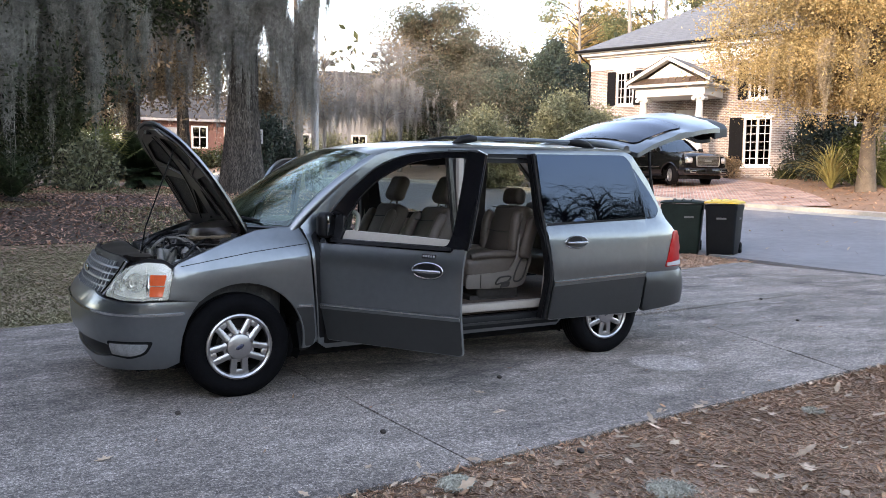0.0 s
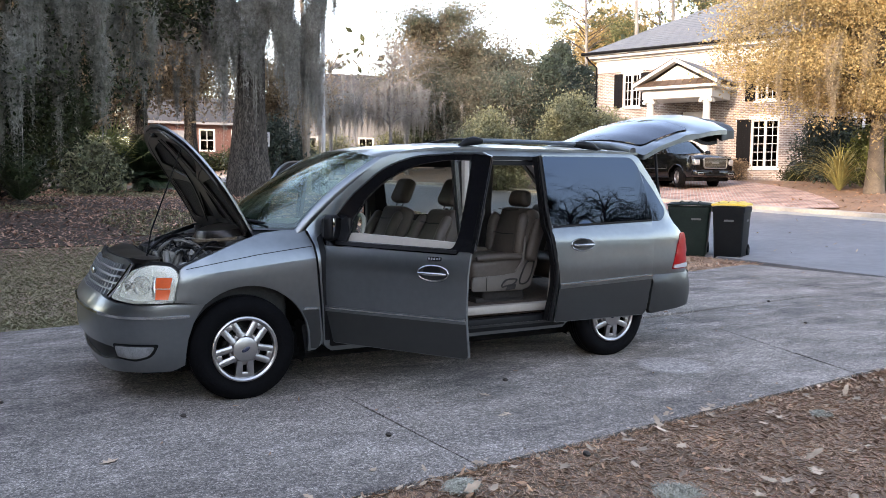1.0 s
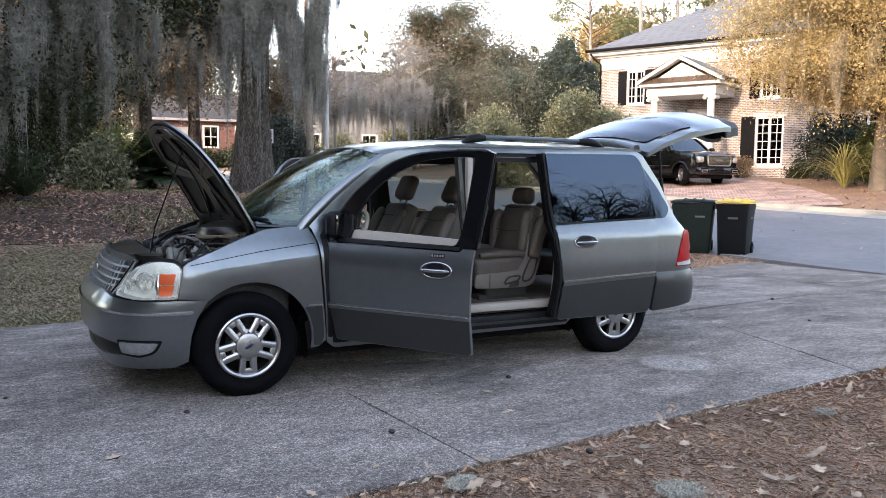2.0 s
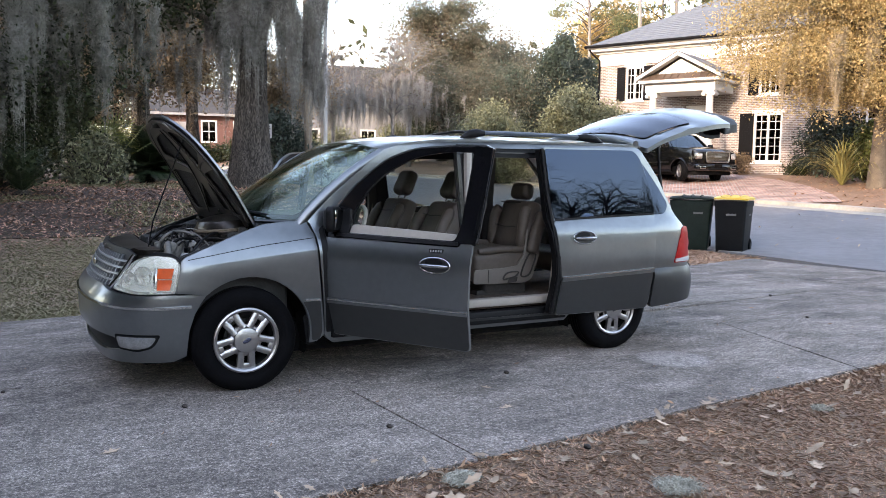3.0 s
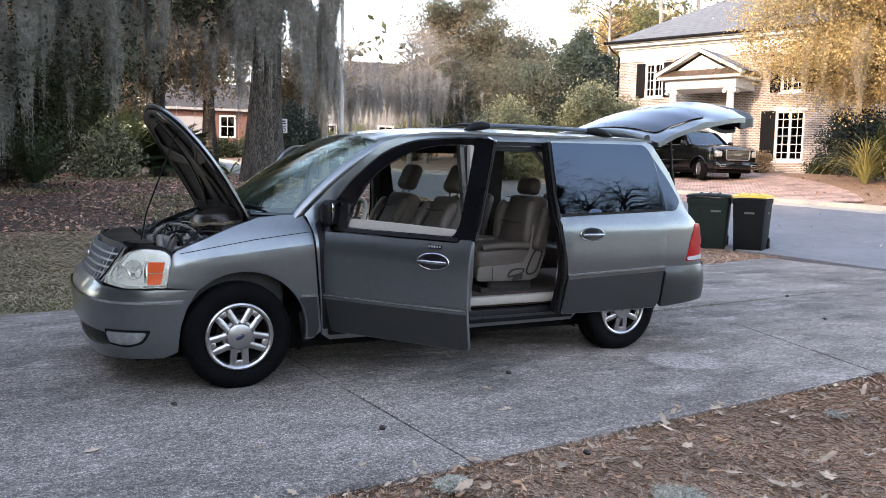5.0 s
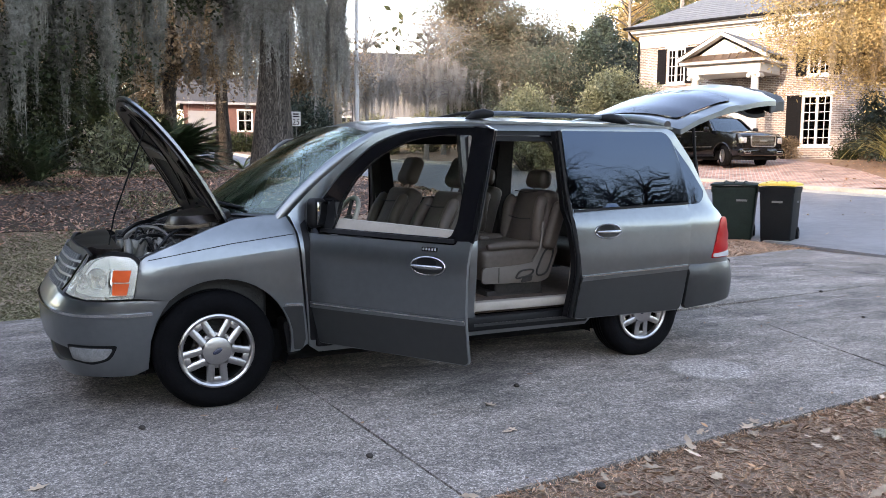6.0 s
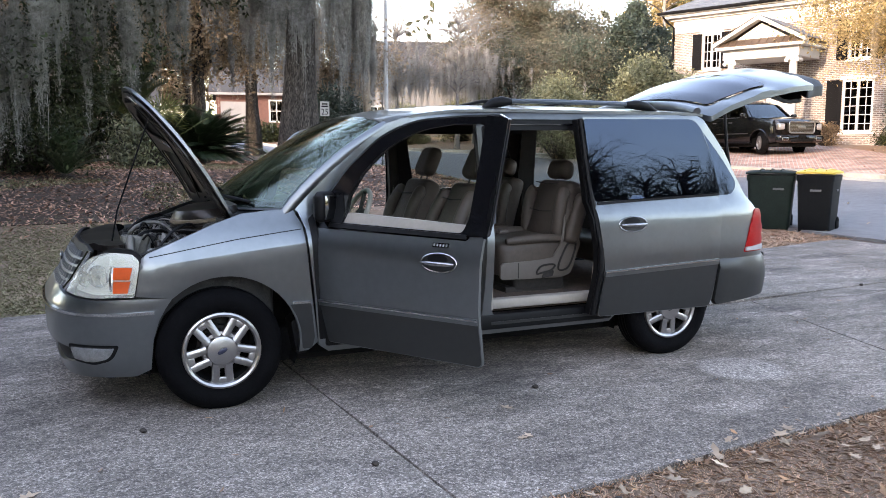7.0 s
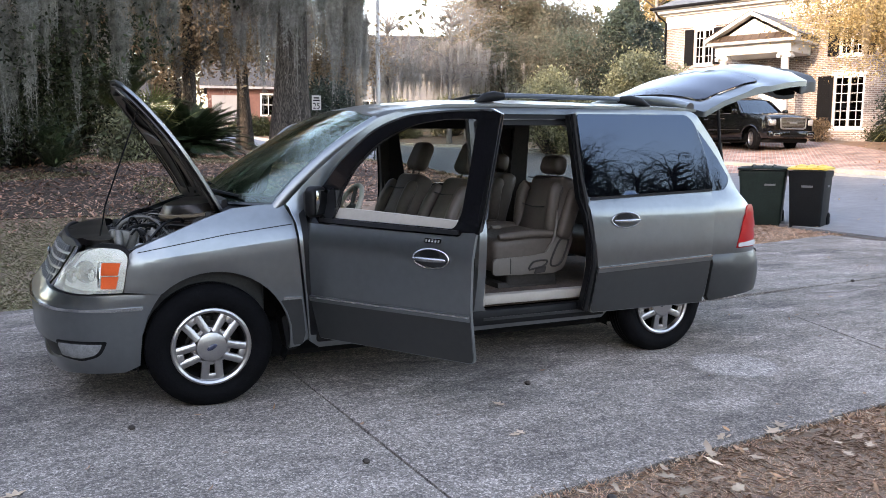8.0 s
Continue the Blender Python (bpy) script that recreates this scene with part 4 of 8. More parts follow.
S_OUT = rnd([(2.30, 1.652, 0.02), (2.365, 1.10), (2.42, 0.80, 0.1), (2.437, 0.66), (2.415, 0.345, 0.03), (3.35, 0.345, 0.03), (3.38, 0.70), (3.412, 1.118, 0.01), (3.37, 1.36), (3.27, 1.60, 0.05), (3.20, 1.662, 0.05)], 0.02)
S_WIN = rnd([(2.34, 1.618, 0.02), (2.40, 1.105, 0.03), (3.402, 1.142, 0.02), (3.35, 1.36), (3.25, 1.585, 0.05), (3.18, 1.632, 0.05)], 0.02)

S_GLASS = rnd([(2.309, 1.640, 0.02), (2.374, 1.108, 0.03), (3.415, 1.142, 0.02), (3.361, 1.36), (3.261, 1.592, 0.05), (3.194, 1.650, 0.05)], 0.02)


def make_slider(fn, dx, out, pane):
    f = lambda u, v, o: fn(u, v, o - out) + Vector((dx, 0, 0))
    d = part("sliding_door", sheet(S_OUT, f, (S_WIN,), step=0.06, thick=0.05, roll=0.004), PAINT, van, "sliding side door with a dark privacy window")
    sub = lambda name, bm, material, label="": part(name, bm, material, d, label)
    sub("door_window", sheet(S_GLASS, lambda u, v, o: f(u, v, o - 0.005), step=0.08, thick=0.004), pane)
    sub("window_seal", strip([(2.395, 1.097), (2.9, 1.116), (3.41, 1.134)], f, 0.014, 0.006), BLACK)
    sub("edge_seal", tube([f(2.30, 1.64, 0.02), f(2.345, 1.25, 0.02), f(2.37, 1.08, 0.02), f(2.41, 0.8, 0.02), f(2.415, 0.66, 0.02), f(2.385, 0.36, 0.02)], 0.02, 8), BLACK)
    sub("edge_panel", sheet(rnd([(2.275, 1.64), (2.335, 1.10), (2.39, 0.80), (2.395, 0.66), (2.36, 0.36), (2.45, 0.36), (2.46, 1.1), (2.36, 1.64)], 0.01), lambda u, v, o: f(u, v, o + 0.03), step=0.1, thick=0.05), BLACK)
    sub("moulding_base", strip([(2.437, 0.636), (2.9, 0.653), (3.375, 0.670)], f, 0.040, 0.009), PAINT)
    sub("door_moulding", strip([(2.437, 0.648), (2.9, 0.665), (3.375, 0.682)], f, 0.009, 0.013), MOULD, "satin side moulding")
    sub("lower_panel", sheet(rnd([(2.419, 0.35, 0.03), (2.436, 0.60), (2.436, 0.63), (3.375, 0.666), (3.349, 0.35, 0.03)], 0.01), lambda u, v, o: f(u, v, o - 0.003), step=0.06, thick=0.006, roll=0.002), CLAD, "darker lower door panel")
    grip(sub, f, 2.645, 0.957)
    sub("inner_trim", sheet(rnd([(2.46, 0.40), (2.45, 1.05), (3.34, 1.08), (3.32, 0.40)], 0.04), lambda u, v, o: f(u, v, o + 0.055), step=0.15, thick=0.03), TRIM)
    sub("inner_frame", sheet(rnd([(2.31, 1.645), (2.375, 1.04), (3.40, 1.06), (3.36, 1.36), (3.25, 1.61), (3.19, 1.65)], 0.03), lambda u, v, o: f(u, v, o + 0.051), (S_WIN,), step=0.1, thick=0.012), DARKIN)
    return d


make_slider(W, 0.0, 0.118, TINT)
make_slider(far(W), -0.62, 0.0, SMOKE)

# rear bumper
top_r = [(3.497, 0.665), (3.75, 0.668), (4.0, 0.672), (4.3, 0.68)]
low_r = [(4.3, 0.37), (4.05, 0.365), (3.8, 0.345), (3.52, 0.325), (3.493, 0.36)]
ut = 2 * U_TAIL
RB = top_r + [(ut - a, b) for a, b in reversed(top_r)] + [(ut - a, b) for a, b in reversed(low_r)] + low_r
part("rear_bumper", sheet(RB, lambda u, v, o: W(u, v, o - 0.022 + 0.03 * smooth01(0.60, 0.70, v)), step=0.07, thick=0.05, roll=0.006), CLAD, van, "grey rear bumper")
# body cap between the rear openings and a tail sill
part("tail_sill", box(3.85, 0.18, 0.46, 4.10, 1.73, 0.67, 0.02), BLACK, van)

# underbody, floor, sills
part("underbody", box(-0.62, 0.24, 0.18, 3.45, 1.67, 0.40, 0.04), UNDER, van, "dark underbody", smooth=False)
part("cabin_floor", box(0.55, 0.13, 0.40, 3.95, 1.78, 0.475, 0.01), CARPET, van, "worn brown floor covering", smooth=False)
for y0, y1 in ((0.02, 0.12), (1.79, 1.89)):
    part("door_sill", box(0.60, y0 + 0.012, 0.30, 2.60, y1, 0.40, 0.015), BLACK, van)
    part("sill_plate", box(1.69, min(y0 + 0.05, y1), 0.425, 2.58, y1 + 0.03, 0.488, 0.012), TRIM, van, "beige plastic sill plate")
# far-side trims are near-black: the same beige parts with shade in the colour
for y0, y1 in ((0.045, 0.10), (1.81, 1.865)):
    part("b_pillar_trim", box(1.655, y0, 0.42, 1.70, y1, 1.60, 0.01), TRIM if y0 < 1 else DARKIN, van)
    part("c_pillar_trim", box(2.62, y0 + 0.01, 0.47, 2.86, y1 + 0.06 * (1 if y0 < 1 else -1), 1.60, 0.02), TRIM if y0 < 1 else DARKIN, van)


post = part("opening_trim", sheet(rnd([(2.475, 0.488), (2.505, 0.80), (2.50, 1.12), (2.60, 1.14), (2.60, 0.488)], 0.02), lambda u, v, o: Vector((u, 0.075 + 0.05 * smooth01(0.9, 1.12, v) + o, v)), step=0.06, thick=0.04, roll=0.008), TRIM, van, "beige trim with vent slots beside the side opening")
for k in range(6):
    part("vent_slot", box(2.482, 0.068, 0.60 + k * 0.028, 2.56, 0.080, 0.611 + k * 0.028), DARKIN, post, smooth=False)

# wheels
def wheel_parts(parent, m, r=0.344, wid=0.225, rim=0.212, spokes=5, alloy=ALLOY):
    """A wheel with its outer face towards -y at y = 0, hub at the origin."""
    s = rim
    tyre = part("tyre", lathe([(s - 0.004, 0.022), (s + 0.012, 0.004), (s + 0.05, -0.012), (r - 0.05, -0.010), (r - 0.02, 0.008), (r - 0.004, 0.035), (r, 0.06), (r, wid - 0.06), (r - 0.02, wid - 0.02), (s + 0.03, wid), (s - 0.004, wid - 0.03), (s - 0.004, 0.022)], "Y", 64, caps=False), RUBBER, parent, m=m)
    for y in (0.065, 0.095, 0.13, 0.16):
        part("tread_groove", lathe([(r + 0.0005, y), (r + 0.0015, y + 0.004), (r + 0.0005, y + 0.008)], "Y", 48, caps=False), BLACK, tyre, m=m)
    w = part("rim", lathe([(s, 0.012), (s - 0.004, 0.0), (s - 0.014, 0.002), (s - 0.02, 0.016), (s - 0.026, 0.03), (s - 0.012, 0.035), (s, 0.06), (s, 0.012)], "Y", 64, caps=False), alloy, parent, m=m)
    part("rim_lip", lathe([(s + 0.004, 0.010), (s + 0.002, -0.004), (s - 0.008, -0.008), (s - 0.020, -0.002), (s - 0.026, 0.014), (s - 0.018, 0.03), (s + 0.004, 0.010)], "Y", 64, caps=False), alloy, w, m=m)
    for i in range(spokes):
        a = 2 * math.pi * i / spokes + math.pi / 2 + math.pi
        for sg in (-1, 1):
            h = [(0.075, sg * 0.033, 0.0), (0.11, sg * 0.035, 0.004), (s - 0.05, sg * 0.038, 0.010), (s - 0.014, sg * 0.042, 0.012)]
            bm = bmesh.new()
            rows = []
            for q, t, d in h:
                hw = 0.019 + 0.004 * (q / s)
                rows.append([bm.verts.new((q, dd, tt)) for dd, tt in ((d + 0.006, t - hw), (d, t - hw * 0.6), (d, t + hw * 0.6), (d + 0.006, t + hw), (d + 0.035, t + hw), (d + 0.035, t - hw))])
            for r0, r1 in zip(rows, rows[1:]):
                for k in range(6):
                    bm.faces.new((r0[k], r0[(k + 1) % 6], r1[(k + 1) % 6], r1[k]))
            bmesh.ops.recalc_face_normals(bm, faces=bm.faces)
            part("spoke", bm, alloy, w, m=m @ Matrix.Rotation(-a, 4, "Y"))
        bm = box(s - 0.060, 0.013, -0.03, s - 0.02, 0.04, 0.03, 0.006)
        part("spoke_foot", bm, alloy, w, m=m @ Matrix.Rotation(-a, 4, "Y"))
    part("hub_cap", lathe([(0, -0.012), (0.06, -0.010), (0.080, -0.004), (0.087, 0.008), (0.09, 0.02), (0.105, 0.022), (0.112, 0.05), (0, 0.05)], "Y", 32), alloy, w, m=m)
    bm = bmesh.new()
    bmesh.ops.create_uvsphere(bm, u_segments=16, v_segments=8, radius=1)
    part("badge", bm, BADGE, w, "small dark oval badge", m=m @ Matrix.Translation((0, -0.012, 0)) @ Matrix.Rotation(radians(-28), 4, "Y") @ Matrix.Diagonal((0.03, 0.004, 0.014, 1)))
    part("inner_barrel", lathe([(s - 0.022, 0.03), (s - 0.034, 0.06), (s - 0.036, 0.172), (0, 0.172)], "Y", 40, caps=False), UNDER, w, m=m)
    part("brake_disc", lathe([(0, 0.105), (0.125, 0.105), (0.125, 0.12), (0, 0.12)], "Y", 32), mat_brake, w, m=m)
    return tyre


BADGE = mat("badge_blue", (0.02, 0.025, 0.05), 0.25)
mat_brake = mat("brake_iron", (0.03, 0.027, 0.025), 0.7, 0.4, var=0.3, scale=20)
for x in (0.0, 3.068):
    wheel_parts(van, pose(x, 0.0, 0.344))
    wheel_parts(van, pose(x, 2 * YC, 0.344) @ pose(0, 0, 0, 0, 0, 180))

# ---- the minivan: hood, engine bay, liftgate, cabin ----
HOOD_AX = Vector((0.15, 0, 1.095))
HOOD_DIR = Vector((-0.60, 0, 0.80)).normalized()
HOOD_N = Vector((HOOD_DIR.z, 0, -HOOD_DIR.x)) * -1
if HOOD_N.x < 0:
    HOOD_N = -HOOD_N


def hood_f(s, y, off=0.0):
    """The open hood: s metres from its hinge line, y across; crowned, its outer face to the rear."""
    t = (y - YC) / 0.85
    crown = 0.045 * (1 - t * t) + 0.05 * math.sin(math.pi * min(1, s / 1.0)) - 0.10 * max(0, s - 0.72) ** 1.5
    return HOOD_AX + HOOD_DIR * s + Vector((0, y, 0)) + HOOD_N * (crown - 0.05 - off)


H_OUT = rnd([(0.02, 0.125, 0.04), (-0.10, 0.5), (-0.155, YC), (-0.10, 2 * YC - 0.5), (0.02, 2 * YC - 0.125, 0.04), (0.45, 2 * YC - 0.155), (0.72, 2 * YC - 0.26), (0.83, 2 * YC - 0.42, 0.1), (0.90, 2 * YC - 0.65), (0.92, YC), (0.90, 0.65), (0.83, 0.42, 0.1), (0.72, 0.26), (0.45, 0.155)], 0.06)
hood = part("hood", sheet(H_OUT, hood_f, step=0.07, thick=0.018, roll=0.004), PAINT, van, "grey-green hood propped wide open")
H_IN = [(0.03 + 0.94 * a if a < 0.9 else a - 0.03, YC + (b - YC) * 0.96) for a, b in H_OUT]
wells = [rnd(w, 0.05) for q in (-1, 1) for w in (
    [(0.10, YC + q * 0.10), (0.10, YC + q * 0.36), (0.34, YC + q * 0.10)],
    [(0.08, YC + q * 0.44), (0.10, YC + q * 0.72), (0.46, YC + q * 0.70), (0.40, YC + q * 0.20)],
    [(0.46, YC + q * 0.10), (0.48, YC + q * 0.22), (0.60, YC + q * 0.60), (0.74, YC + q * 0.44), (0.78, YC + q * 0.10)])]
hood_pan = part("hood_frame", sheet(H_IN, lambda s, y, o: hood_f(s, y, o + 0.030), wells, step=0.06, thick=0.014, roll=0.006), DUSTY, hood, "dusty dark inner hood frame")
part("hood_skin", sheet([(a * 0.97 + 0.01, YC + (b - YC) * 0.93) for a, b in H_OUT], lambda s, y, o: hood_f(s, y, o + 0.019), step=0.1, thick=0.004), ENGINE, hood)
for q in (-1, 1):
    for w in ([(0.06, 0.40), (0.42, 0.15), (0.80, 0.06)], [(0.05, 0.78), (0.40, 0.76), (0.62, 0.66), (0.80, 0.44), (0.86, 0.10)], [(0.44, 0.15), (0.50, 0.40), (0.54, 0.66)]):
        part("hood_rib", tube([hood_f(a, YC + q * b, 0.038) for a, b in spline(w, 6)], 0.013, 6), DUSTY, hood_pan)
part("hood_label", sheet([(0.79, 0.52), (0.79, 0.60), (0.855, 0.62), (0.855, 0.54)], lambda s, y, o: hood_f(s, y, o + 0.050), step=0.08, thick=0.002), WHITEP, hood, "small white sticker")
part("latch", box(-0.02, -0.04, -0.015, 0.02, 0.04, 0.015, 0.006), BLACK, hood, m=Matrix.Translation(hood_f(0.84, YC, 0.05)))
part("prop_rod", tube([(-0.53, 0.47, 0.90), (-0.49, 0.48, 1.10), tuple(hood_f(0.70, 0.47, 0.05))], 0.005, 6), BLACK, van, "thin black hood prop rod")

# engine bay
part("bay_floor", box(-0.62, 0.14, 0.42, 0.28, 1.77, 0.56, 0.01), ENGINE, van, smooth=False)
part("firewall", box(0.22, 0.14, 0.45, 0.32, 1.77, 1.06, 0.02), ENGINE, van, smooth=False)
for y0 in (0.12, 1.70):
    part("inner_wing", sheet([(-0.52, 0.55), (0.24, 0.55), (0.24, 1.05), (0.05, 1.03), (-0.28, 0.92), (-0.45, 0.86)], lambda u, v, o: Vector((u, y0 + o, v)), step=0.15, thick=0.07), ENGINE, van, smooth=False)
part("radiator_cover", sheet(rnd([(-0.70, 0.62), (-0.75, YC), (-0.70, 1.29), (-0.56, 1.62), (-0.47, 1.66), (-0.47, 0.27), (-0.56, 0.30)], 0.05), lambda u, v, o: Vector((u, v, 0.905 + 0.05 * (u + 0.8) + 0.012 * smooth01(0.25, 0.5, abs(v - YC)) - o)), step=0.06, thick=0.04, roll=0.008), DUSTY, van, "black radiator cover panel")
part("radiator", box(-0.60, 0.3, 0.5, -0.50, 1.6, 0.88, 0.01), BLACK, van, smooth=False)
eng = part("engine_block", box(-0.38, 0.45, 0.5, 0.12, 1.35, 0.86, 0.04), ENGINE, van, "grimy engine block")
part("intake_manifold", box(-0.30, 0.60, 0.84, -0.02, 1.20, 0.95, 0.035, 3), BAREAL, eng)
for i in range(4):
    y = 0.66 + i * 0.15
    part("intake_runner", tube(spline([(-0.26, y, 0.90), (-0.20, y, 0.97), (-0.08, y + 0.02, 0.96), (0.08, y + 0.02, 0.88)], 4), 0.013, 8), ENGINE, eng)
dome = part("air_box", lathe([(0.0, 0.20), (0.13, 0.195), (0.20, 0.17), (0.225, 0.12), (0.23, 0.06), (0.245, 0.055), (0.245, 0.03), (0.23, 0.02), (0.23, -0.06)], "Z", 28), DUSTY, van, "dusty round plastic air cleaner cover", m=pose(0.04, 0.62, 0.975, 0, -6) @ Matrix.Diagonal((0.95, 1.2, 0.75, 1)))
part("band", lathe([(0.234, 0.075), (0.242, 0.08), (0.242, 0.10), (0.232, 0.105)], "Z", 28), mat("tan_dust", (0.12, 0.09, 0.06), 0.6, var=0.3), dome, m=pose(0.04, 0.62, 0.975, 0, -6) @ Matrix.Diagonal((0.96, 1.21, 0.75, 1)))
for y0, x0 in ((0.27, -0.02), (1.62, -0.02)):
    part("strut_mount", lathe([(0.0, 0.06), (0.03, 0.06), (0.035, 0.03), (0.09, 0.02), (0.11, 0.0), (0.11, -0.12)], "Z", 20), ENGINE, van, m=pose(x0 + 0.08, y0 + 0.02, 1.0))
part("battery", box(-0.42, 1.28, 0.68, -0.18, 1.52, 0.93, 0.012), BLACK, van)
tank = part("coolant_tank", box(-0.36, 0.22, 0.72, -0.16, 0.40, 0.90, 0.03, 3), WHITELENS, van, "cloudy plastic coolant tank")
part("cap", lathe([(0.0, 0.03), (0.03, 0.03), (0.032, 0.0)], "Z", 16), BLACK, tank, m=pose(-0.30, 0.3, 0.90))
random.seed(5)
HOSES = (((-0.46, 0.34, 0.86), (-0.38, 0.34, 0.97), (-0.26, 0.42, 0.98), (-0.18, 0.52, 0.92)), ((-0.48, 0.60, 0.86), (-0.40, 0.56, 0.99), (-0.28, 0.58, 1.02), (-0.16, 0.50, 0.96)),
         ((-0.44, 0.80, 0.90), (-0.36, 0.70, 1.0), (-0.24, 0.66, 1.03), (-0.12, 0.66, 1.0)), ((-0.30, 0.22, 0.90), (-0.20, 0.26, 1.0), (-0.10, 0.34, 1.02), (-0.06, 0.44, 0.94)),
         ((-0.46, 1.0, 0.88), (-0.34, 0.98, 1.0), (-0.2, 1.05, 1.02), (-0.1, 1.1, 0.94)), ((-0.40, 0.28, 0.82), (-0.30, 0.30, 0.90), (-0.18, 0.26, 0.93), (0.0, 0.22, 0.98)))
for i, h in enumerate(HOSES):
    part("hose", tube(spline(h, 5), (0.011, 0.012, 0.009, 0.008, 0.012, 0.009)[i], 8), (BLACK, BAREAL, BLACK, BLACK, BLACK, BAREAL)[i], van)
for i in range(44):
    a = Vector((random.uniform(-0.46, -0.06), random.uniform(0.2, 1.2), random.uniform(0.86, 0.95)))
    b = a + Vector((random.uniform(-0.1, 0.3), random.uniform(-0.25, 0.25), random.uniform(0.0, 0.1)))
    c = (a + b) / 2 + Vector((0, 0, random.uniform(0.01, 0.07)))
    part("cable", tube(spline([a, c, b], 5), random.uniform(0.003, 0.0065), 6), (BLACK, BLACK, ENGINE, BAREAL)[i % 4], van)
for i in range(40):
    x, y = random.uniform(-0.46, -0.02), random.uniform(0.22, 0.80)
    part("engine_fitting", lathe([(0, 0.05), (0.018, 0.05), (0.024, 0.03), (0.024, 0), (0.03, -0.08)], "Z", 10), (BAREAL, ENGINE, DUSTY)[i % 3], van, m=pose(x, y, 0.88 + 0.05 * random.random(), random.uniform(-30, 30), random.uniform(-30, 30)))

PALEHOSE = mat("pale_hose", (0.17, 0.163, 0.15), 0.5, var=0.2, scale=30)
for i in range(9):
    a = Vector((random.uniform(-0.42, -0.12), random.uniform(0.28, 0.8), random.uniform(0.90, 0.97)))
    q = random.uniform(0.04, 0.10)
    part("hose_loop", tube(spline([a, a + Vector((0.02, q * 0.4, q * 0.6)), a + Vector((0.05, q, q * 0.5)), a + Vector((0.08, q * 1.2, -0.02))], 5), random.uniform(0.004, 0.007), 6), (PALEHOSE, BAREAL, BLACK)[i % 3], van)
for i in range(6):
    x, y = -0.40 + 0.07 * i, 0.30 + 0.05 * (i % 3)
    part("engine_bracket", box(-0.03, -0.02, -0.05, 0.03, 0.02, 0.04, 0.008), (BAREAL, ENGINE)[i % 2], van, m=pose(x, y, 0.93, 20 * i, 15, 35 * i))

# liftgate, raised past level on gas struts
GA = Vector((3.44, 0, 1.735))


def gate_f(s, y, off=0.0):
    """The raised liftgate: s metres rearward from the hinge, y across; its outer face is up."""
    t = abs(y - YC) / 0.83
    z = interp(s, (0, 0.2, 0.5, 0.8, 1.0, 1.2, 1.42), (0.0, 0.105, 0.22, 0.295, 0.325, 0.325, 0.285))
    x = interp(s, (0, 1.2, 1.42), (0, 1.13, 1.33))
    return GA + Vector((x + 0.05 * t * t * (1 - s), y, z + 0.05 - 0.17 * t ** 2.3 * (0.6 + 0.4 * min(1, s)) - off))


GATE = rnd([(0.0, 0.14, 0.03), (0.0, YC), (0.0, 2 * YC - 0.14, 0.03), (0.7, 2 * YC - 0.10), (1.08, 2 * YC - 0.12, 0.02), (1.12, YC), (1.08, 0.12, 0.02), (0.7, 0.10)], 0.05)
GWIN = rnd([(0.10, 0.26), (0.10, 2 * YC - 0.26), (0.64, 2 * YC - 0.20), (0.67, YC), (0.64, 0.20)], 0.06)
gate = part("liftgate", sheet(GATE, gate_f, (GWIN,), step=0.08, thick=0.05, roll=0.01), PAINT, van, "raised liftgate with a dark rear window")
part("rear_window", sheet([(a, b) for a, b in GWIN], lambda s, y, o: gate_f(s, y, o - 0.002), step=0.06, thick=0.006), REARGL, gate)
part("gate_trim", sheet([(0.62 + (a - 0.62) * 0.96 if a > 0.62 else max(a, 0.66), YC + (b - YC) * 0.95) for a, b in rnd([(0.66, 0.13), (0.66, 1.78), (1.05, 1.76), (1.2, 1.6, 0.1), (1.2, 0.3, 0.1), (1.05, 0.15)], 0.05)], lambda s, y, o: gate_f(s, y, o + 0.05 + 0.09 * smooth01(0.66, 0.85, s)), step=0.1, thick=0.03), BLACK, gate, "black plastic inner trim")
part("gate_edge", sheet(rnd([(1.02, 0.135), (1.02, 1.775), (1.36, 1.68, 0.1), (1.40, YC), (1.36, 0.23, 0.1)], 0.02), lambda s, y, o: gate_f(s, y, o + 0.012 - 0.02 * smooth01(1.15, 1.4, s)), step=0.08, thick=0.105, roll=0.03), BLACK, gate)
part("spoiler", tube([GA + Vector((-0.03, y, 0.055 - 0.10 * (abs(y - YC) / 0.83) ** 2.3)) for y in np.linspace(0.2, 1.71, 12)], 0.035, 10), PAINT, van)
part("wiper_motor", box(-0.07, -0.08, -0.03, 0.07, 0.08, 0.03, 0.02), BLACK, gate, m=Matrix.Translation(gate_f(0.75, YC, 0.12)))
for y in (0.16, 2 * YC - 0.16):
    st = part("gas_strut", tube([(3.70, y, 1.27), (3.66, y, 1.46)], 0.015, 8), BLACK, van)
    part("strut_rod", tube([(3.66, y, 1.46), tuple(gate_f(0.16, y, 0.05))], 0.012, 8), BLACK, st)


# seats
def bent_box(w, d, h, bev, lean=0.0, taper=1.0, bulge=0.0):
    """A padded block: d along x, w along y, h up; narrower at its top."""
    bm = box(-d / 2, -w / 2, 0, d / 2, w / 2, h, bev, 4)
    bmesh.ops.subdivide_edges(bm, edges=[e for e in bm.edges if e.calc_length() > 0.12], cuts=3, use_grid_fill=True)
    for v in bm.verts:
        t = v.co.z / h
        v.co.y *= 1 + (taper - 1) * t
        v.co.x += lean * t * t - bulge * math.cos(min(1, abs(v.co.y) / (w / 2)) * math.pi) * (1 if v.co.x < 0 else 0) * math.sin(math.pi * min(max(t, 0), 1))
    return bm


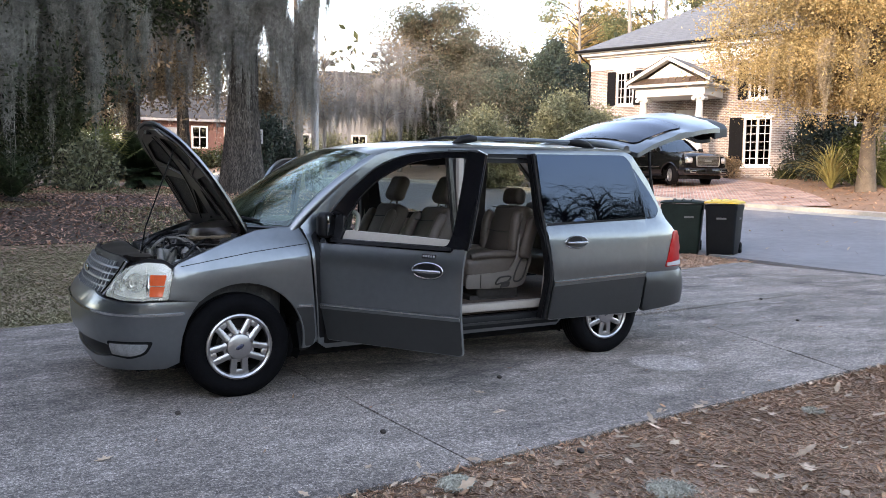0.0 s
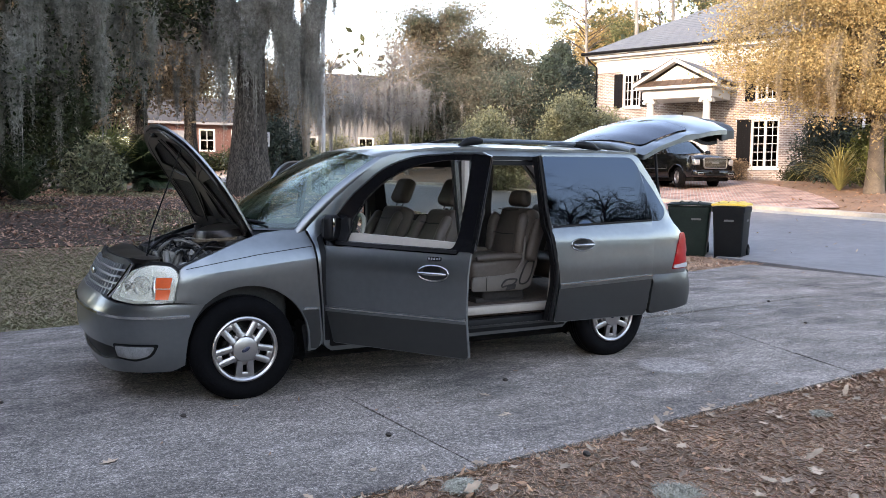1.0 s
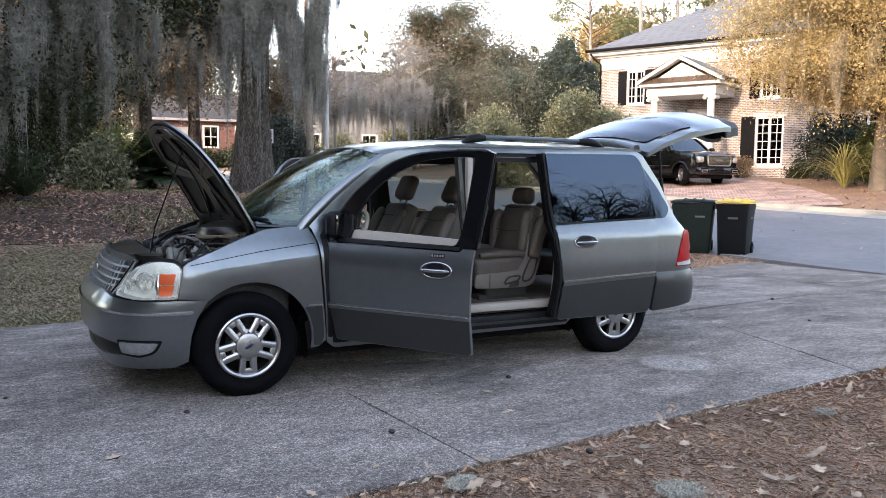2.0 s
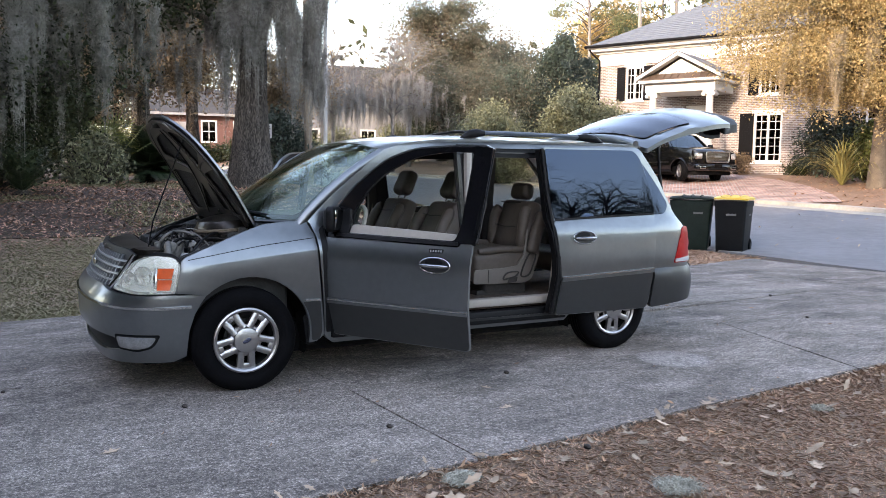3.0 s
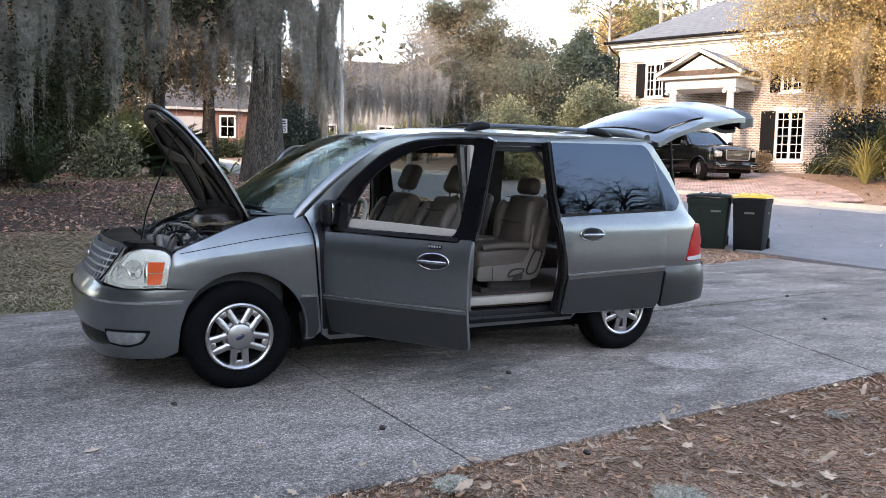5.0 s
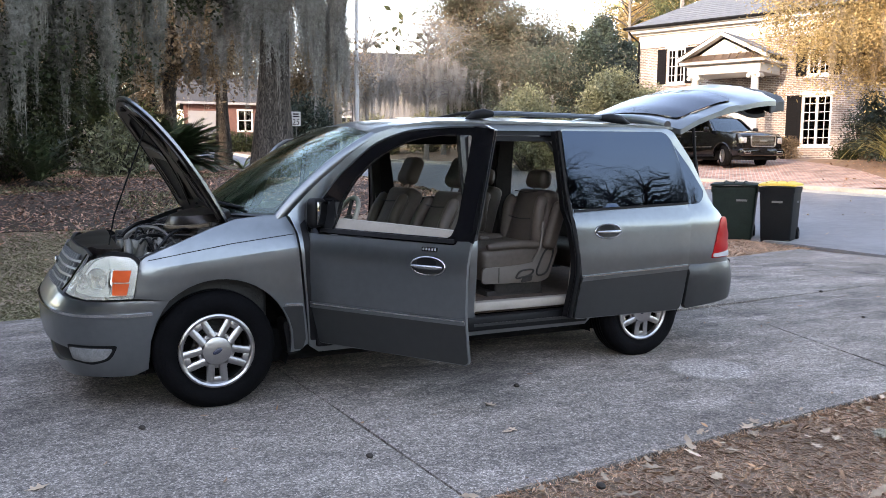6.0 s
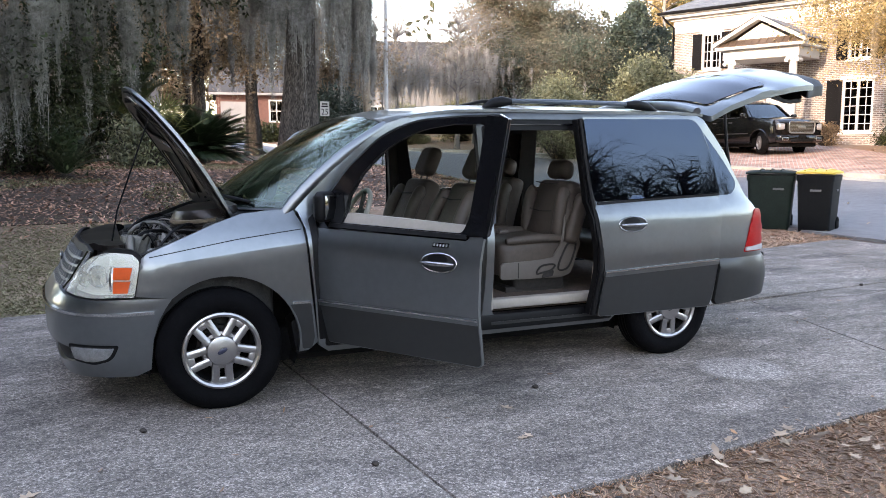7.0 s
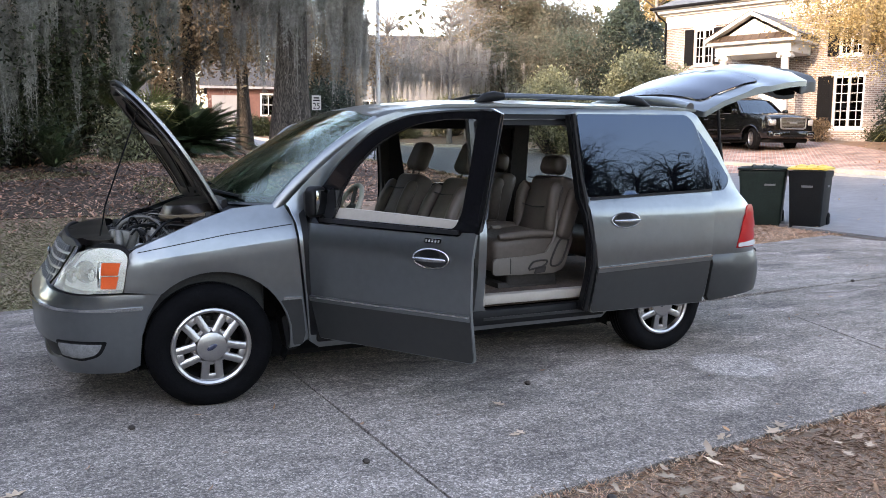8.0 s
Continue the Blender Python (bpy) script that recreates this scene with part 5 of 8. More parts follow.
def make_seat(m, back=24, high=0.66, rest=True, shell=False):
    seat = part("seat_cushion", bent_box(0.50, 0.54, 0.24 if shell else 0.17, 0.055), LEATHER, van, "taupe leather seat", m=m @ pose(0, 0, 0.14 if shell else 0.22, 0, -5))
    part("seat_bolster", tube(spline([(-0.24, 0.235, 0.37), (0, 0.245, 0.385), (0.22, 0.24, 0.37)], 4), [0.03] + [0.042] * 7 + [0.03], 10), LEATHER, seat, m=m)
    part("seat_bolster", tube(spline([(-0.24, -0.235, 0.37), (0, -0.245, 0.385), (0.22, -0.24, 0.37)], 4), [0.02] + [0.03] * 7 + [0.02], 10), LEATHER, seat, m=m)
    mb = m @ pose(0.20, 0, 0.32, 0, back)
    part("seat_back", bent_box(0.48, 0.15, high, 0.055, 0.02, 0.88, 0.018), LEATHER, seat, m=mb)
    for s in (-1, 1):
        part("back_bolster", tube(spline([(-0.05, s * 0.215, 0.05), (-0.085, s * 0.22, 0.3), (-0.06, s * 0.195, high - 0.08)], 4), [0.025] + [0.045] * 7 + [0.025], 10), LEATHER, seat, m=mb)
        if rest:
            part("headrest_post", tube([(0, s * 0.06, high - 0.03), (0, s * 0.06, high + 0.06)], 0.006, 6), DARKIN, seat, m=mb)
    for q in (0.22, 0.42):
        part("seam", tube([(-0.092 - 0.012, -0.15, q), (-0.096 - 0.012, 0, q - 0.01), (-0.092 - 0.012, 0.15, q)], 0.004, 5), DARKIN, seat, m=mb)
    if rest:
        part("headrest", bent_box(0.26, 0.11, 0.14 if shell else 0.23, 0.05, 0.0, 0.85), LEATHER, seat, m=mb @ pose(-0.015, 0, high + (0.005 if shell else 0.03)))
    base = part("seat_base", box(-0.16, -0.21, 0.02, 0.24, 0.21, 0.235, 0.03, 3), DARKIN, seat, m=m)
    part("seat_track", box(-0.22, -0.2, -0.04, 0.24, 0.2, 0.05), DARKIN, seat, m=m)
    return seat


for y in (0.52, 1.40):
    make_seat(pose(1.34, y, 0.37), 24, 0.57)
SHELL = mat("seat_shell", (0.095, 0.08, 0.067), 0.55, var=0.06)
for y in (0.53, 1.38):
    s2 = make_seat(pose(2.16, y, 0.46), 15, 0.46, True, True)
    # moulded side shield with a lever slot
    sy = -0.262 if y < 1 else 0.262
    shield = rnd([(-0.29, 0.115), (-0.285, 0.225), (0.00, 0.235), (0.13, 0.25), (0.21, 0.37), (0.29, 0.40), (0.34, 0.35), (0.26, 0.13), (0.18, 0.105)], 0.03)
    part("side_shield", sheet(shield, lambda u, v, o: Vector((2.16 + u, y + sy * (1 - 0.0) + (o if sy < 0 else -o), 0.46 + v)), step=0.05, thick=0.03, roll=0.008), SHELL, s2, "beige plastic seat side shield")
    part("shield_slot", sheet(rnd([(0.02, 0.11), (0.04, 0.155), (0.12, 0.16), (0.11, 0.12)], 0.012), lambda u, v, o: Vector((2.16 + u, y + sy * 1.012 + (o if sy < 0 else -o), 0.46 + v)), step=0.06, thick=0.004), DARKIN, s2)
    for w in ([(-0.02, 0.145), (0.02, 0.195), (0.12, 0.20), (0.10, 0.165), (0.03, 0.15)], [(0.15, 0.17), (0.205, 0.31), (0.255, 0.355), (0.29, 0.33), (0.235, 0.18)]):
        loop = spline(w, 4, True)
        part("lever_recess", tube([(2.16 + u, y + sy * 1.015, 0.46 + v) for u, v in loop + loop[:1]], 0.007, 6), DARKIN, s2)
    part("shell_seam", tube([(2.00, y + sy * 1.01, 0.58), (2.00, y + sy * 1.01, 0.685)], 0.003, 5), DARKIN, s2)
    part("armrest_pad", bent_box(0.085, 0.11, 0.36, 0.04, 0.02, 0.9), LEATHER, s2, m=pose(2.40, y + sy * 1.02, 0.80, 0, 15))
    part("buckle", box(1.98, y - 0.03, 0.86, 2.05, y + 0.01, 0.885, 0.008), SHELL, s2)
    part("lap_belt", tube(spline([(2.36, y + sy, 1.0), (2.33, y + sy * 1.06, 0.82), (2.28, y + sy * 0.98, 0.72)], 4), 0.009, 6), SHELL, s2)
for y in (0.55, 1.0, 1.4):
    part("rear_bench", bent_box(0.44, 0.16, 0.62, 0.05, 0.04, 0.95), LEATHER, van, "taupe third-row seat back", m=pose(3.25, y, 0.62, 0, 14))
part("rear_bench_cushion", box(2.80, 0.30, 0.60, 3.28, 1.62, 0.78, 0.05, 3), LEATHER, van)

# dashboard, steering wheel, belts, pillars
dash = part("dashboard", sheet(rnd([(0.40, 0.20), (0.40, 1.71), (0.80, 1.71), (0.84, YC), (0.80, 0.20)], 0.05), lambda u, v, o: Vector((u, v, 1.075 - 0.35 * max(0, u - 0.62) - o)), step=0.1, thick=0.3), DARKIN, van, "dark dashboard")
part("dash_lower", box(0.58, 0.2, 0.5, 0.80, 1.71, 0.86, 0.03), TRIM, dash)
part("centre_console", box(0.72, 0.82, 0.48, 1.0, 1.08, 0.95, 0.03), DARKIN, van)
sw = part("steering_wheel", tube([(0.19 * math.cos(a), 0.19 * math.sin(a), 0) for a in np.linspace(0, 2 * math.pi, 33)], 0.016, 10, caps=False), TRIM, van, "beige steering wheel", m=pose(0.93, 0.51, 1.015, 0, -62))
part("wheel_hub", lathe([(0, 0.0), (0.06, -0.005), (0.075, -0.03), (0.05, -0.09)], "Z", 20), DARKIN, sw, m=pose(0.93, 0.51, 1.015, 0, -62))
for a in (0.2, math.pi - 0.2, -math.pi / 2):
    part("wheel_spoke", tube([(0.05 * math.cos(a), 0.05 * math.sin(a), -0.02), (0.18 * math.cos(a), 0.18 * math.sin(a), 0)], 0.014, 8), DARKIN, sw, m=pose(0.93, 0.51, 1.015, 0, -62))
part("steering_column", tube([(0.88, 0.51, 0.99), (0.70, 0.51, 0.90)], 0.05, 10), DARKIN, van)
part("rear_view_mirror", box(1.0, 0.83, 1.50, 1.03, 1.08, 1.57, 0.01), BLACK, van)
for y, sg in ((0.115, 1), (1.795, -1)):
    part("seat_belt", tube([(1.66, y, 1.50), (1.66, y, 1.0), (1.64, y, 0.55)], 0.014, 4), TRIM, van)
    part("seat_belt", tube([(2.66, y + 0.04 * sg, 1.50), (2.66, y + 0.04 * sg, 0.55)], 0.014, 4), TRIM, van)

# ---- bins on the verge ----
def make_bin(name, m, label, body_m, lid_m, w=0.58, d=0.70, h=1.0):
    b = thing(name, m, label, "wheelie bin", "bins by the street")
    bm = bmesh.new()
    rings = []
    for z, k in ((0.0, 0.84), (0.02, 0.87), (0.45, 0.93), (h - 0.10, 1.0), (h - 0.10, 1.04), (h, 1.05), (h, 0.98)):
        rings.append([bm.verts.new((x * w / 2 * k, y * d / 2 * k, z)) for x, y in rnd([(-1, -1), (1, -1), (1, 1), (-1, 1)], 0.16, 3)])
    for r, s in zip(rings, rings[1:]):
        for i in range(len(r)):
            bm.faces.new((r[i], r[(i + 1) % len(r)], s[(i + 1) % len(r)], s[i]))
    bm.faces.new(rings[0][::-1])
    bm.faces.new(rings[-1])
    bmesh.ops.recalc_face_normals(bm, faces=bm.faces)
    body = part("body", bm, body_m, b)
    lid = part("lid", sheet(rnd([(-w / 2 * 1.09, -d / 2 * 1.1), (w / 2 * 1.09, -d / 2 * 1.1), (w / 2 * 1.09, d / 2 * 1.12), (-w / 2 * 1.09, d / 2 * 1.12)], 0.07), lambda u, v, o: Vector((u, v, h + 0.055 + 0.035 * math.cos(u * 3) * math.cos(v * 2.4) - o)), step=0.09, thick=0.05, roll=0.02), lid_m, b)
    for u in (-0.17, 0.0, 0.17):
        part("rib", tube([(u, -d / 2, h + 0.075), (u, 0, h + 0.095), (u, d / 2, h + 0.075)], 0.018, 6), lid_m, lid)
    part("grab_bar", tube([(-w / 2 * 0.8, d / 2 * 1.12, h - 0.02), (w / 2 * 0.8, d / 2 * 1.12, h - 0.02)], 0.016, 8), body_m, b)
    for s in (-1, 1):
        wh = part("wheel", lathe([(0.0, -0.03), (0.10, -0.03), (0.125, -0.02), (0.125, 0.02), (0.10, 0.03), (0, 0.03)], "X", 20), RUBBER, b, m=pose(s * w / 2 * 0.86, d / 2 * 0.80, 0.125))
        part("hub", lathe([(0, -0.035), (0.05, -0.035), (0.05, 0.035), (0, 0.035)], "X", 12), BLACK, wh, m=pose(s * w / 2 * 0.86, d / 2 * 0.80, 0.125))
    part("axle", tube([(-w / 2 * 0.86, d / 2 * 0.8, 0.125), (w / 2 * 0.86, d / 2 * 0.8, 0.125)], 0.012, 6), BAREAL, b)
    return b


GREENBIN = mat("green_bin_plastic", (0.009, 0.016, 0.014), 0.6, spec=0.12, var=0.2, scale=5)
DARKBIN = mat("black_bin_plastic", (0.005, 0.006, 0.007), 0.6, spec=0.12, var=0.2, scale=5)
YELLOWLID = mat("yellow_lid", (0.62, 0.42, 0.06), 0.5, var=0.12, scale=4)
BARW = mat("faded_print", (0.10, 0.105, 0.105), 0.7)
gb = make_bin("wheelie_bin", pose(10.62, 6.56, ground_z(10.62, 6.56) - 0.01, 0, 0, -50), "dark green wheelie bin with a ribbed lid", GREENBIN, GREENBIN, w=0.76, h=0.96)
yb = make_bin("wheelie_bin", pose(10.98, 5.84, ground_z(10.98, 5.84) - 0.01, 0, 0, -60), "black wheelie bin with a yellow lid", DARKBIN, YELLOWLID, h=0.98)
for b, x, y, rz in ((yb, 0.02, -0.352, 0), (gb, 0.14, -0.352, 0), (yb, 0.292, 0.02, 90)):
    part("printed_mark", box(-0.09, -0.003, -0.018, 0.09, 0.003, 0.018), BARW, b, "faded pale print", smooth=False, m=pose(x, y, 0.72, 0, 0, rz))

# ---- dark SUV on the brick drive ----
SUVP = mat("black_car_paint", (0.0035, 0.0035, 0.0045), 0.12, spec=0.4, coat=0.6)
SUVGL = glass("suv_glass", (0.03, 0.035, 0.04), 0.8)
SUVFRONT = glass("suv_windshield", (0.16, 0.19, 0.21), (0.85, 0.95, 1.0), base=0.10)
DULLCHROME = mat("dull_chrome", (0.42, 0.40, 0.37), 0.28, 0.95)
GRILLEMESH = mat("grille_mesh", (0.12, 0.105, 0.085), 0.4, 0.7, var=0.3, scale=40)


def make_suv(m):
    """Local x points forward from the front axle at 0; the tail is at -4.3."""
    v = thing("suv", m, "black full-size SUV parked on the brick drive", "suv")
    Wd = 2.05

    def skin(u, z, o):
        t = interp(z, (0.4, 0.62, 0.95, 1.24, 1.34, 1.95), (0.05, 0.0, 0.0, 0.035, 0.06, 0.24))
        t += 0.10 * smooth01(0.55, 0.98, u) ** 2 + 0.05 * smooth01(-3.9, -4.3, u)
        return Vector((u, -Wd / 2 + t + o, z))
    fl = lambda u, z, o: Vector((skin(u, z, o).x, -skin(u, z, o).y, z))
    prof = rnd([(0.90, 0.42), (0.97, 0.70), (0.95, 1.10, 0.08), (0.80, 1.22, 0.1), (-0.55, 1.34, 0.06), (-1.12, 1.84, 0.15), (-1.5, 1.93), (-3.7, 1.94, 0.1), (-4.12, 1.84, 0.1), (-4.28, 1.3), (-4.30, 0.5)], 0.06) + arc(-2.95, 0.40, 0.48, 180, 0, 14) + arc(0.0, 0.40, 0.48, 180, 0, 14)
    wins = [rnd(w, 0.04) for w in ([(-0.80, 1.36), (-1.24, 1.78), (-1.78, 1.80), (-1.78, 1.36)], [(-1.88, 1.36), (-1.88, 1.80), (-2.74, 1.80), (-2.74, 1.36)], [(-2.84, 1.36), (-2.84, 1.80), (-3.80, 1.77), (-4.0, 1.40)])]
    for fn in (skin, fl):
        part("side_panel", sheet(prof, fn, wins, step=0.10, thick=0.06, roll=0.012), SUVP, v)
        for w in wins:
            part("side_window", sheet(w, lambda u, z, o: fn(u, z, o + 0.012), step=0.2, thick=0.01), SUVGL, v)
        part("window_line", strip([(-0.78, 1.345), (-2.0, 1.345), (-4.0, 1.37)], fn, 0.022, 0.006), DULLCHROME, v)
        part("side_moulding", strip([(-0.58, 0.74), (-1.8, 0.74), (-2.4, 0.74)], fn, 0.028, 0.012), DULLCHROME, v)
        for u in (-0.66, -1.83, -2.79):
            part("door_gap", tube([fn(u, 0.5, 0.0), fn(u, 0.9, 0.0), fn(u, 1.33, 0.0)], 0.006, 4), UNDER, v)
        for u in (-1.62, -2.58):
            part("door_handle", strip([(u - 0.10, 1.16), (u + 0.10, 1.16)], fn, 0.03, 0.03), DULLCHROME, v)
        for cx in (0.0, -2.95):
            part("wheel_arch", tube([fn(a, b, -0.004) for a, b in arc(cx, 0.40, 0.49, 8, 172, 16)], 0.022, 6), SUVP, v)
        part("step_board", box(-2.4, fn(0, 0.4, 0).y - 0.06, 0.36, -0.5, fn(0, 0.4, 0).y + 0.06, 0.42, 0.02), BLACK, v)
        part("wing_mirror", box(-0.80, fn(0, 1.3, -0.20).y - 0.11, 1.30, -0.66, fn(0, 1.3, -0.20).y + 0.11, 1.49, 0.05), SUVP, v)
        part("roof_rail", tube([(-1.5, fn(0, 1.9, 0.1).y, 1.955), (-1.6, fn(0, 1.9, 0.1).y, 1.99), (-3.6, fn(0, 1.9, 0.1).y, 1.99), (-3.7, fn(0, 1.9, 0.1).y, 1.955)], 0.02, 8), DULLCHROME, v)

    def across(rows, name, material, ins=0.0, crown=0.04):
        bm = bmesh.new()
        vs = []
        for x, z in rows:
            y = abs(skin(x, z, 0.02).y) - ins
            vs.append([bm.verts.new((x + 0.06 * (1 - s * s) * (1 if x > 0.7 else 0), y * s, z + crown * (1 - s * s))) for s in np.linspace(-1, 1, 11)])
        for r, s in zip(vs, vs[1:]):
            for k in range(10):
                bm.faces.new((r[k], r[k + 1], s[k + 1], s[k]))
        bmesh.ops.recalc_face_normals(bm, faces=bm.faces)
        return part(name, bm, material, v)
    across([(0.95, 1.09), (0.88, 1.17), (0.80, 1.215), (0.2, 1.29), (-0.55, 1.345)], "hood", SUVP)
    across([(-0.53, 1.345), (-0.82, 1.60), (-1.14, 1.85)], "windshield", SUVFRONT, 0.05, 0.02)
    across([(-1.12, 1.835), (-1.5, 1.932), (-3.7, 1.942), (-4.1, 1.85)], "roof", SUVP)
    across([(-4.1, 1.85), (-4.28, 1.3), (-4.30, 0.5)], "tailgate", SUVP, 0.0, 0.0)
    across([(0.90, 0.42), (0.96, 0.70), (0.955, 1.09)], "front_fascia", SUVP, 0.0, 0.0)
    gr = part("grille", box(0.96, -0.52, 0.77, 1.03, 0.52, 1.11, 0.05), GRILLEMESH, v, "bright chrome grille with a fine mesh")
    ring = rnd([(-0.54, 0.745), (0.54, 0.745), (0.57, 1.13), (-0.57, 1.13)], 0.09, 5)
    part("grille_surround", tube([(1.035, a, b) for a, b in ring + ring[:1]], 0.028, 8), DULLCHROME, gr)
    for i in range(6):
        part("grille_bar", box(1.03, -0.51, 0.80 + i * 0.05, 1.037, 0.51, 0.81 + i * 0.05), DULLCHROME, gr, smooth=False)
    part("badge", box(1.035, -0.17, 0.91, 1.05, 0.17, 0.975, 0.006), DULLCHROME, gr)
    part("bumper", box(0.78, -0.97, 0.40, 1.08, 0.97, 0.68, 0.08, 3), SUVP, v)
    part("lower_intake", box(1.06, -0.50, 0.43, 1.086, 0.50, 0.53, 0.01), BLACK, v)
    part("number_plate", box(1.08, -0.16, 0.54, 1.088, 0.16, 0.66), BLACK, v)
    for s in (-1, 1):
        hl = part("headlight", box(0.74, s * 0.815 - 0.15, 0.84, 0.985, s * 0.815 + 0.135, 1.09, 0.05, 3), DULLCHROME, v, "bright headlight cluster")
        part("headlight_lens", box(0.80, s * 0.815 - 0.13, 0.87, 0.995, s * 0.815 + 0.12, 1.06, 0.04, 3), WHITELENS, hl)
        part("fog_lamp", box(1.0, s * 0.74 - 0.15, 0.47, 1.092, s * 0.74 + 0.15, 0.59, 0.03), DULLCHROME, v)
        part("fog_lens", box(1.07, s * 0.74 - 0.11, 0.50, 1.098, s * 0.74 + 0.11, 0.56, 0.01), GLOSSB, v)
        for x in (0.0, -2.95):
            steer = -20 if x == 0.0 else 0
            wheel_parts(v, pose(x, s * 0.98, 0.40, 0, 0, steer + (0 if s < 0 else 180)) @ Matrix.Diagonal((1.16, 1.16, 1.16, 1)))
    part("cabin", box(-3.9, -0.8, 0.5, -0.6, 0.8, 1.25), DARKIN, v, smooth=False)
    for y in (-0.42, 0.42):
        part("front_seat", box(-1.75, y - 0.24, 1.2, -1.55, y + 0.24, 1.72, 0.08, 3), DARKIN, v)
    part("underbody", box(-4.1, -0.85, 0.25, 0.85, 0.85, 0.6, 0.05), UNDER, v, smooth=False)
    return v


SUVX, SUVY = 22.95, 18.35
make_suv(pose(SUVX, SUVY, ground_z(SUVX, SUVY) + 0.05, 0, 0, -95))

# brick paving of the house drive
solo("brick_drive", ribbon([(17.9, 12.0), (19.6, 13.6), (21.8, 16.6), (23.6, 21.0), (24.2, 28)], 2.9, 0.05, 0.06), BRICKP, "red brick herringbone drive", "drive", "structure")

# ---- brick house ----
HBRICK = brick_tex("house_brick", (0.25, 0.18, 0.152), (0.14, 0.112, 0.102), (0.36, 0.335, 0.31), 0.23, 0.078, 0.016, False)
SLATE = mat("slate_roof", (0.105, 0.115, 0.125), 0.7, col2=(0.07, 0.078, 0.088), scale=2.5, bump=0.3, bscale=20)
SHUTTER = mat("black_shutter", (0.006, 0.006, 0.007), 0.85, spec=0.1)
METALROOF = mat("bronze_metal_roof", (0.12, 0.085, 0.065), 0.45, 0.5, var=0.1)
PANE = glass("house_pane", (0.05, 0.055, 0.06), 1.0)


def make_house(m):
    """Local x runs along the front from its far corner to the near end, y into the house, z up from the ground floor."""
    h = thing("house", m, "two-storey brick house with white cornice and columned portico", "house")
    LEN, DEP, EV = 19.0, 11.0, 5.3
    WIN = ((1.92, 2.95, 0.95, 1.68), (8.55, 2.95, 0.95, 1.68), (12.6, 2.95, 0.95, 1.68), (1.92, 0.0, 0.95, 2.0), (8.55, -0.1, 1.25, 2.22), (12.6, -0.1, 1.25, 2.22))
    fr = lambda u, v, o: Vector((u, o, v))
    holes = [[(x - w / 2, z), (x + w / 2, z), (x + w / 2, z + hh), (x - w / 2, z + hh)] for x, z, w, hh in WIN] + [[(4.6, 0), (5.8, 0), (5.8, 2.6), (4.6, 2.6)]]
    part("wall", sheet([(0, -1.2), (LEN, -1.2), (LEN, EV), (0, EV)], fr, holes, step=1.2, thick=0.3), HBRICK, h, "weathered red-brown brick wall", smooth=False)
    part("wall", sheet([(0.0, -1.2), (DEP, -1.2), (DEP, EV), (0.0, EV)], lambda u, v, o: Vector((o, u + 0.3, v)), step=2, thick=0.3), HBRICK, h, smooth=False)
    part("wall", sheet([(0.0, -1.2), (DEP, -1.2), (DEP, EV), (0.0, EV)], lambda u, v, o: Vector((LEN - o, u + 0.3, v)), step=2, thick=0.3), HBRICK, h, smooth=False)
    part("wall", box(0, DEP + 0.3, -1.2, LEN, DEP + 0.6, EV), HBRICK, h, smooth=False)
    part("room_back", box(0.4, 2.5, -0.3, LEN - 0.4, 2.6, EV), DARKIN, h, smooth=False)
    # entablature and cornice
    part("frieze", box(-0.05, -0.06, EV - 0.55, LEN + 0.05, 0.0, EV + 0.05), WHITEP, h, "white painted frieze", smooth=False)
    part("frieze_side", box(-0.06, -0.06, EV - 0.55, 0.0, DEP + 0.6, EV + 0.05), WHITEP, h, smooth=False)
    for k, (z0, z1, o) in enumerate(((EV + 0.05, EV + 0.16, 0.18), (EV + 0.16, EV + 0.30, 0.42), (EV + 0.30, EV + 0.40, 0.55))):
        part("cornice", box(-o, -o, z0, LEN + o, 0.1, z1, 0.01), WHITEP, h, smooth=False)
        part("cornice_side", box(-o, 0.1, z0, 0.1, DEP + 0.6 + o, z1, 0.01), WHITEP, h, smooth=False)
    part("gutter", tube([(-0.62, -0.62, EV + 0.40), (LEN + 0.6, -0.62, EV + 0.40)], 0.07, 8), SHUTTER, h)
    part("downspout", tube([(-0.45, -0.5, EV + 0.35), (-0.30, -0.35, EV + 0.05), (-0.02, -0.10, EV - 0.25), (-0.02, -0.10, -0.8)], 0.05, 8), SHUTTER, h, "dark downspout")
    # hipped roof, laid in courses
    roof = None
    ov, ZR, RH = 0.62, EV + 0.40, 3.5
    x0, x1, y0, y1 = -ov, LEN + ov, -ov, DEP + 0.6 + ov
    ins = (y1 - y0) / 2
    n = 26
    for i in range(n):
        a, b = i / n, (i + 1) / n
        za, zb_ = ZR + RH * a + 0.012, ZR + RH * b
        pa = [(x0 + ins * a, y0 + ins * a), (x1 - ins * a, y0 + ins * a), (x1 - ins * a, y1 - ins * a), (x0 + ins * a, y1 - ins * a)]
        pb = [(x0 + ins * b, y0 + ins * b), (x1 - ins * b, y0 + ins * b), (x1 - ins * b, y1 - ins * b), (x0 + ins * b, y1 - ins * b)]
        bm = bmesh.new()
        for k in range(4):
            q = [(*pa[k], za), (*pa[(k + 1) % 4], za), (*pb[(k + 1) % 4], zb_), (*pb[k], zb_)]
            bm.faces.new([bm.verts.new(c) for c in q])
            bm.faces.new([bm.verts.new(c) for c in ((*pa[k], za - 0.02), (*pa[(k + 1) % 4], za - 0.02), (*pa[(k + 1) % 4], za), (*pa[k], za))])
        bmesh.ops.remove_doubles(bm, verts=bm.verts, dist=1e-4)
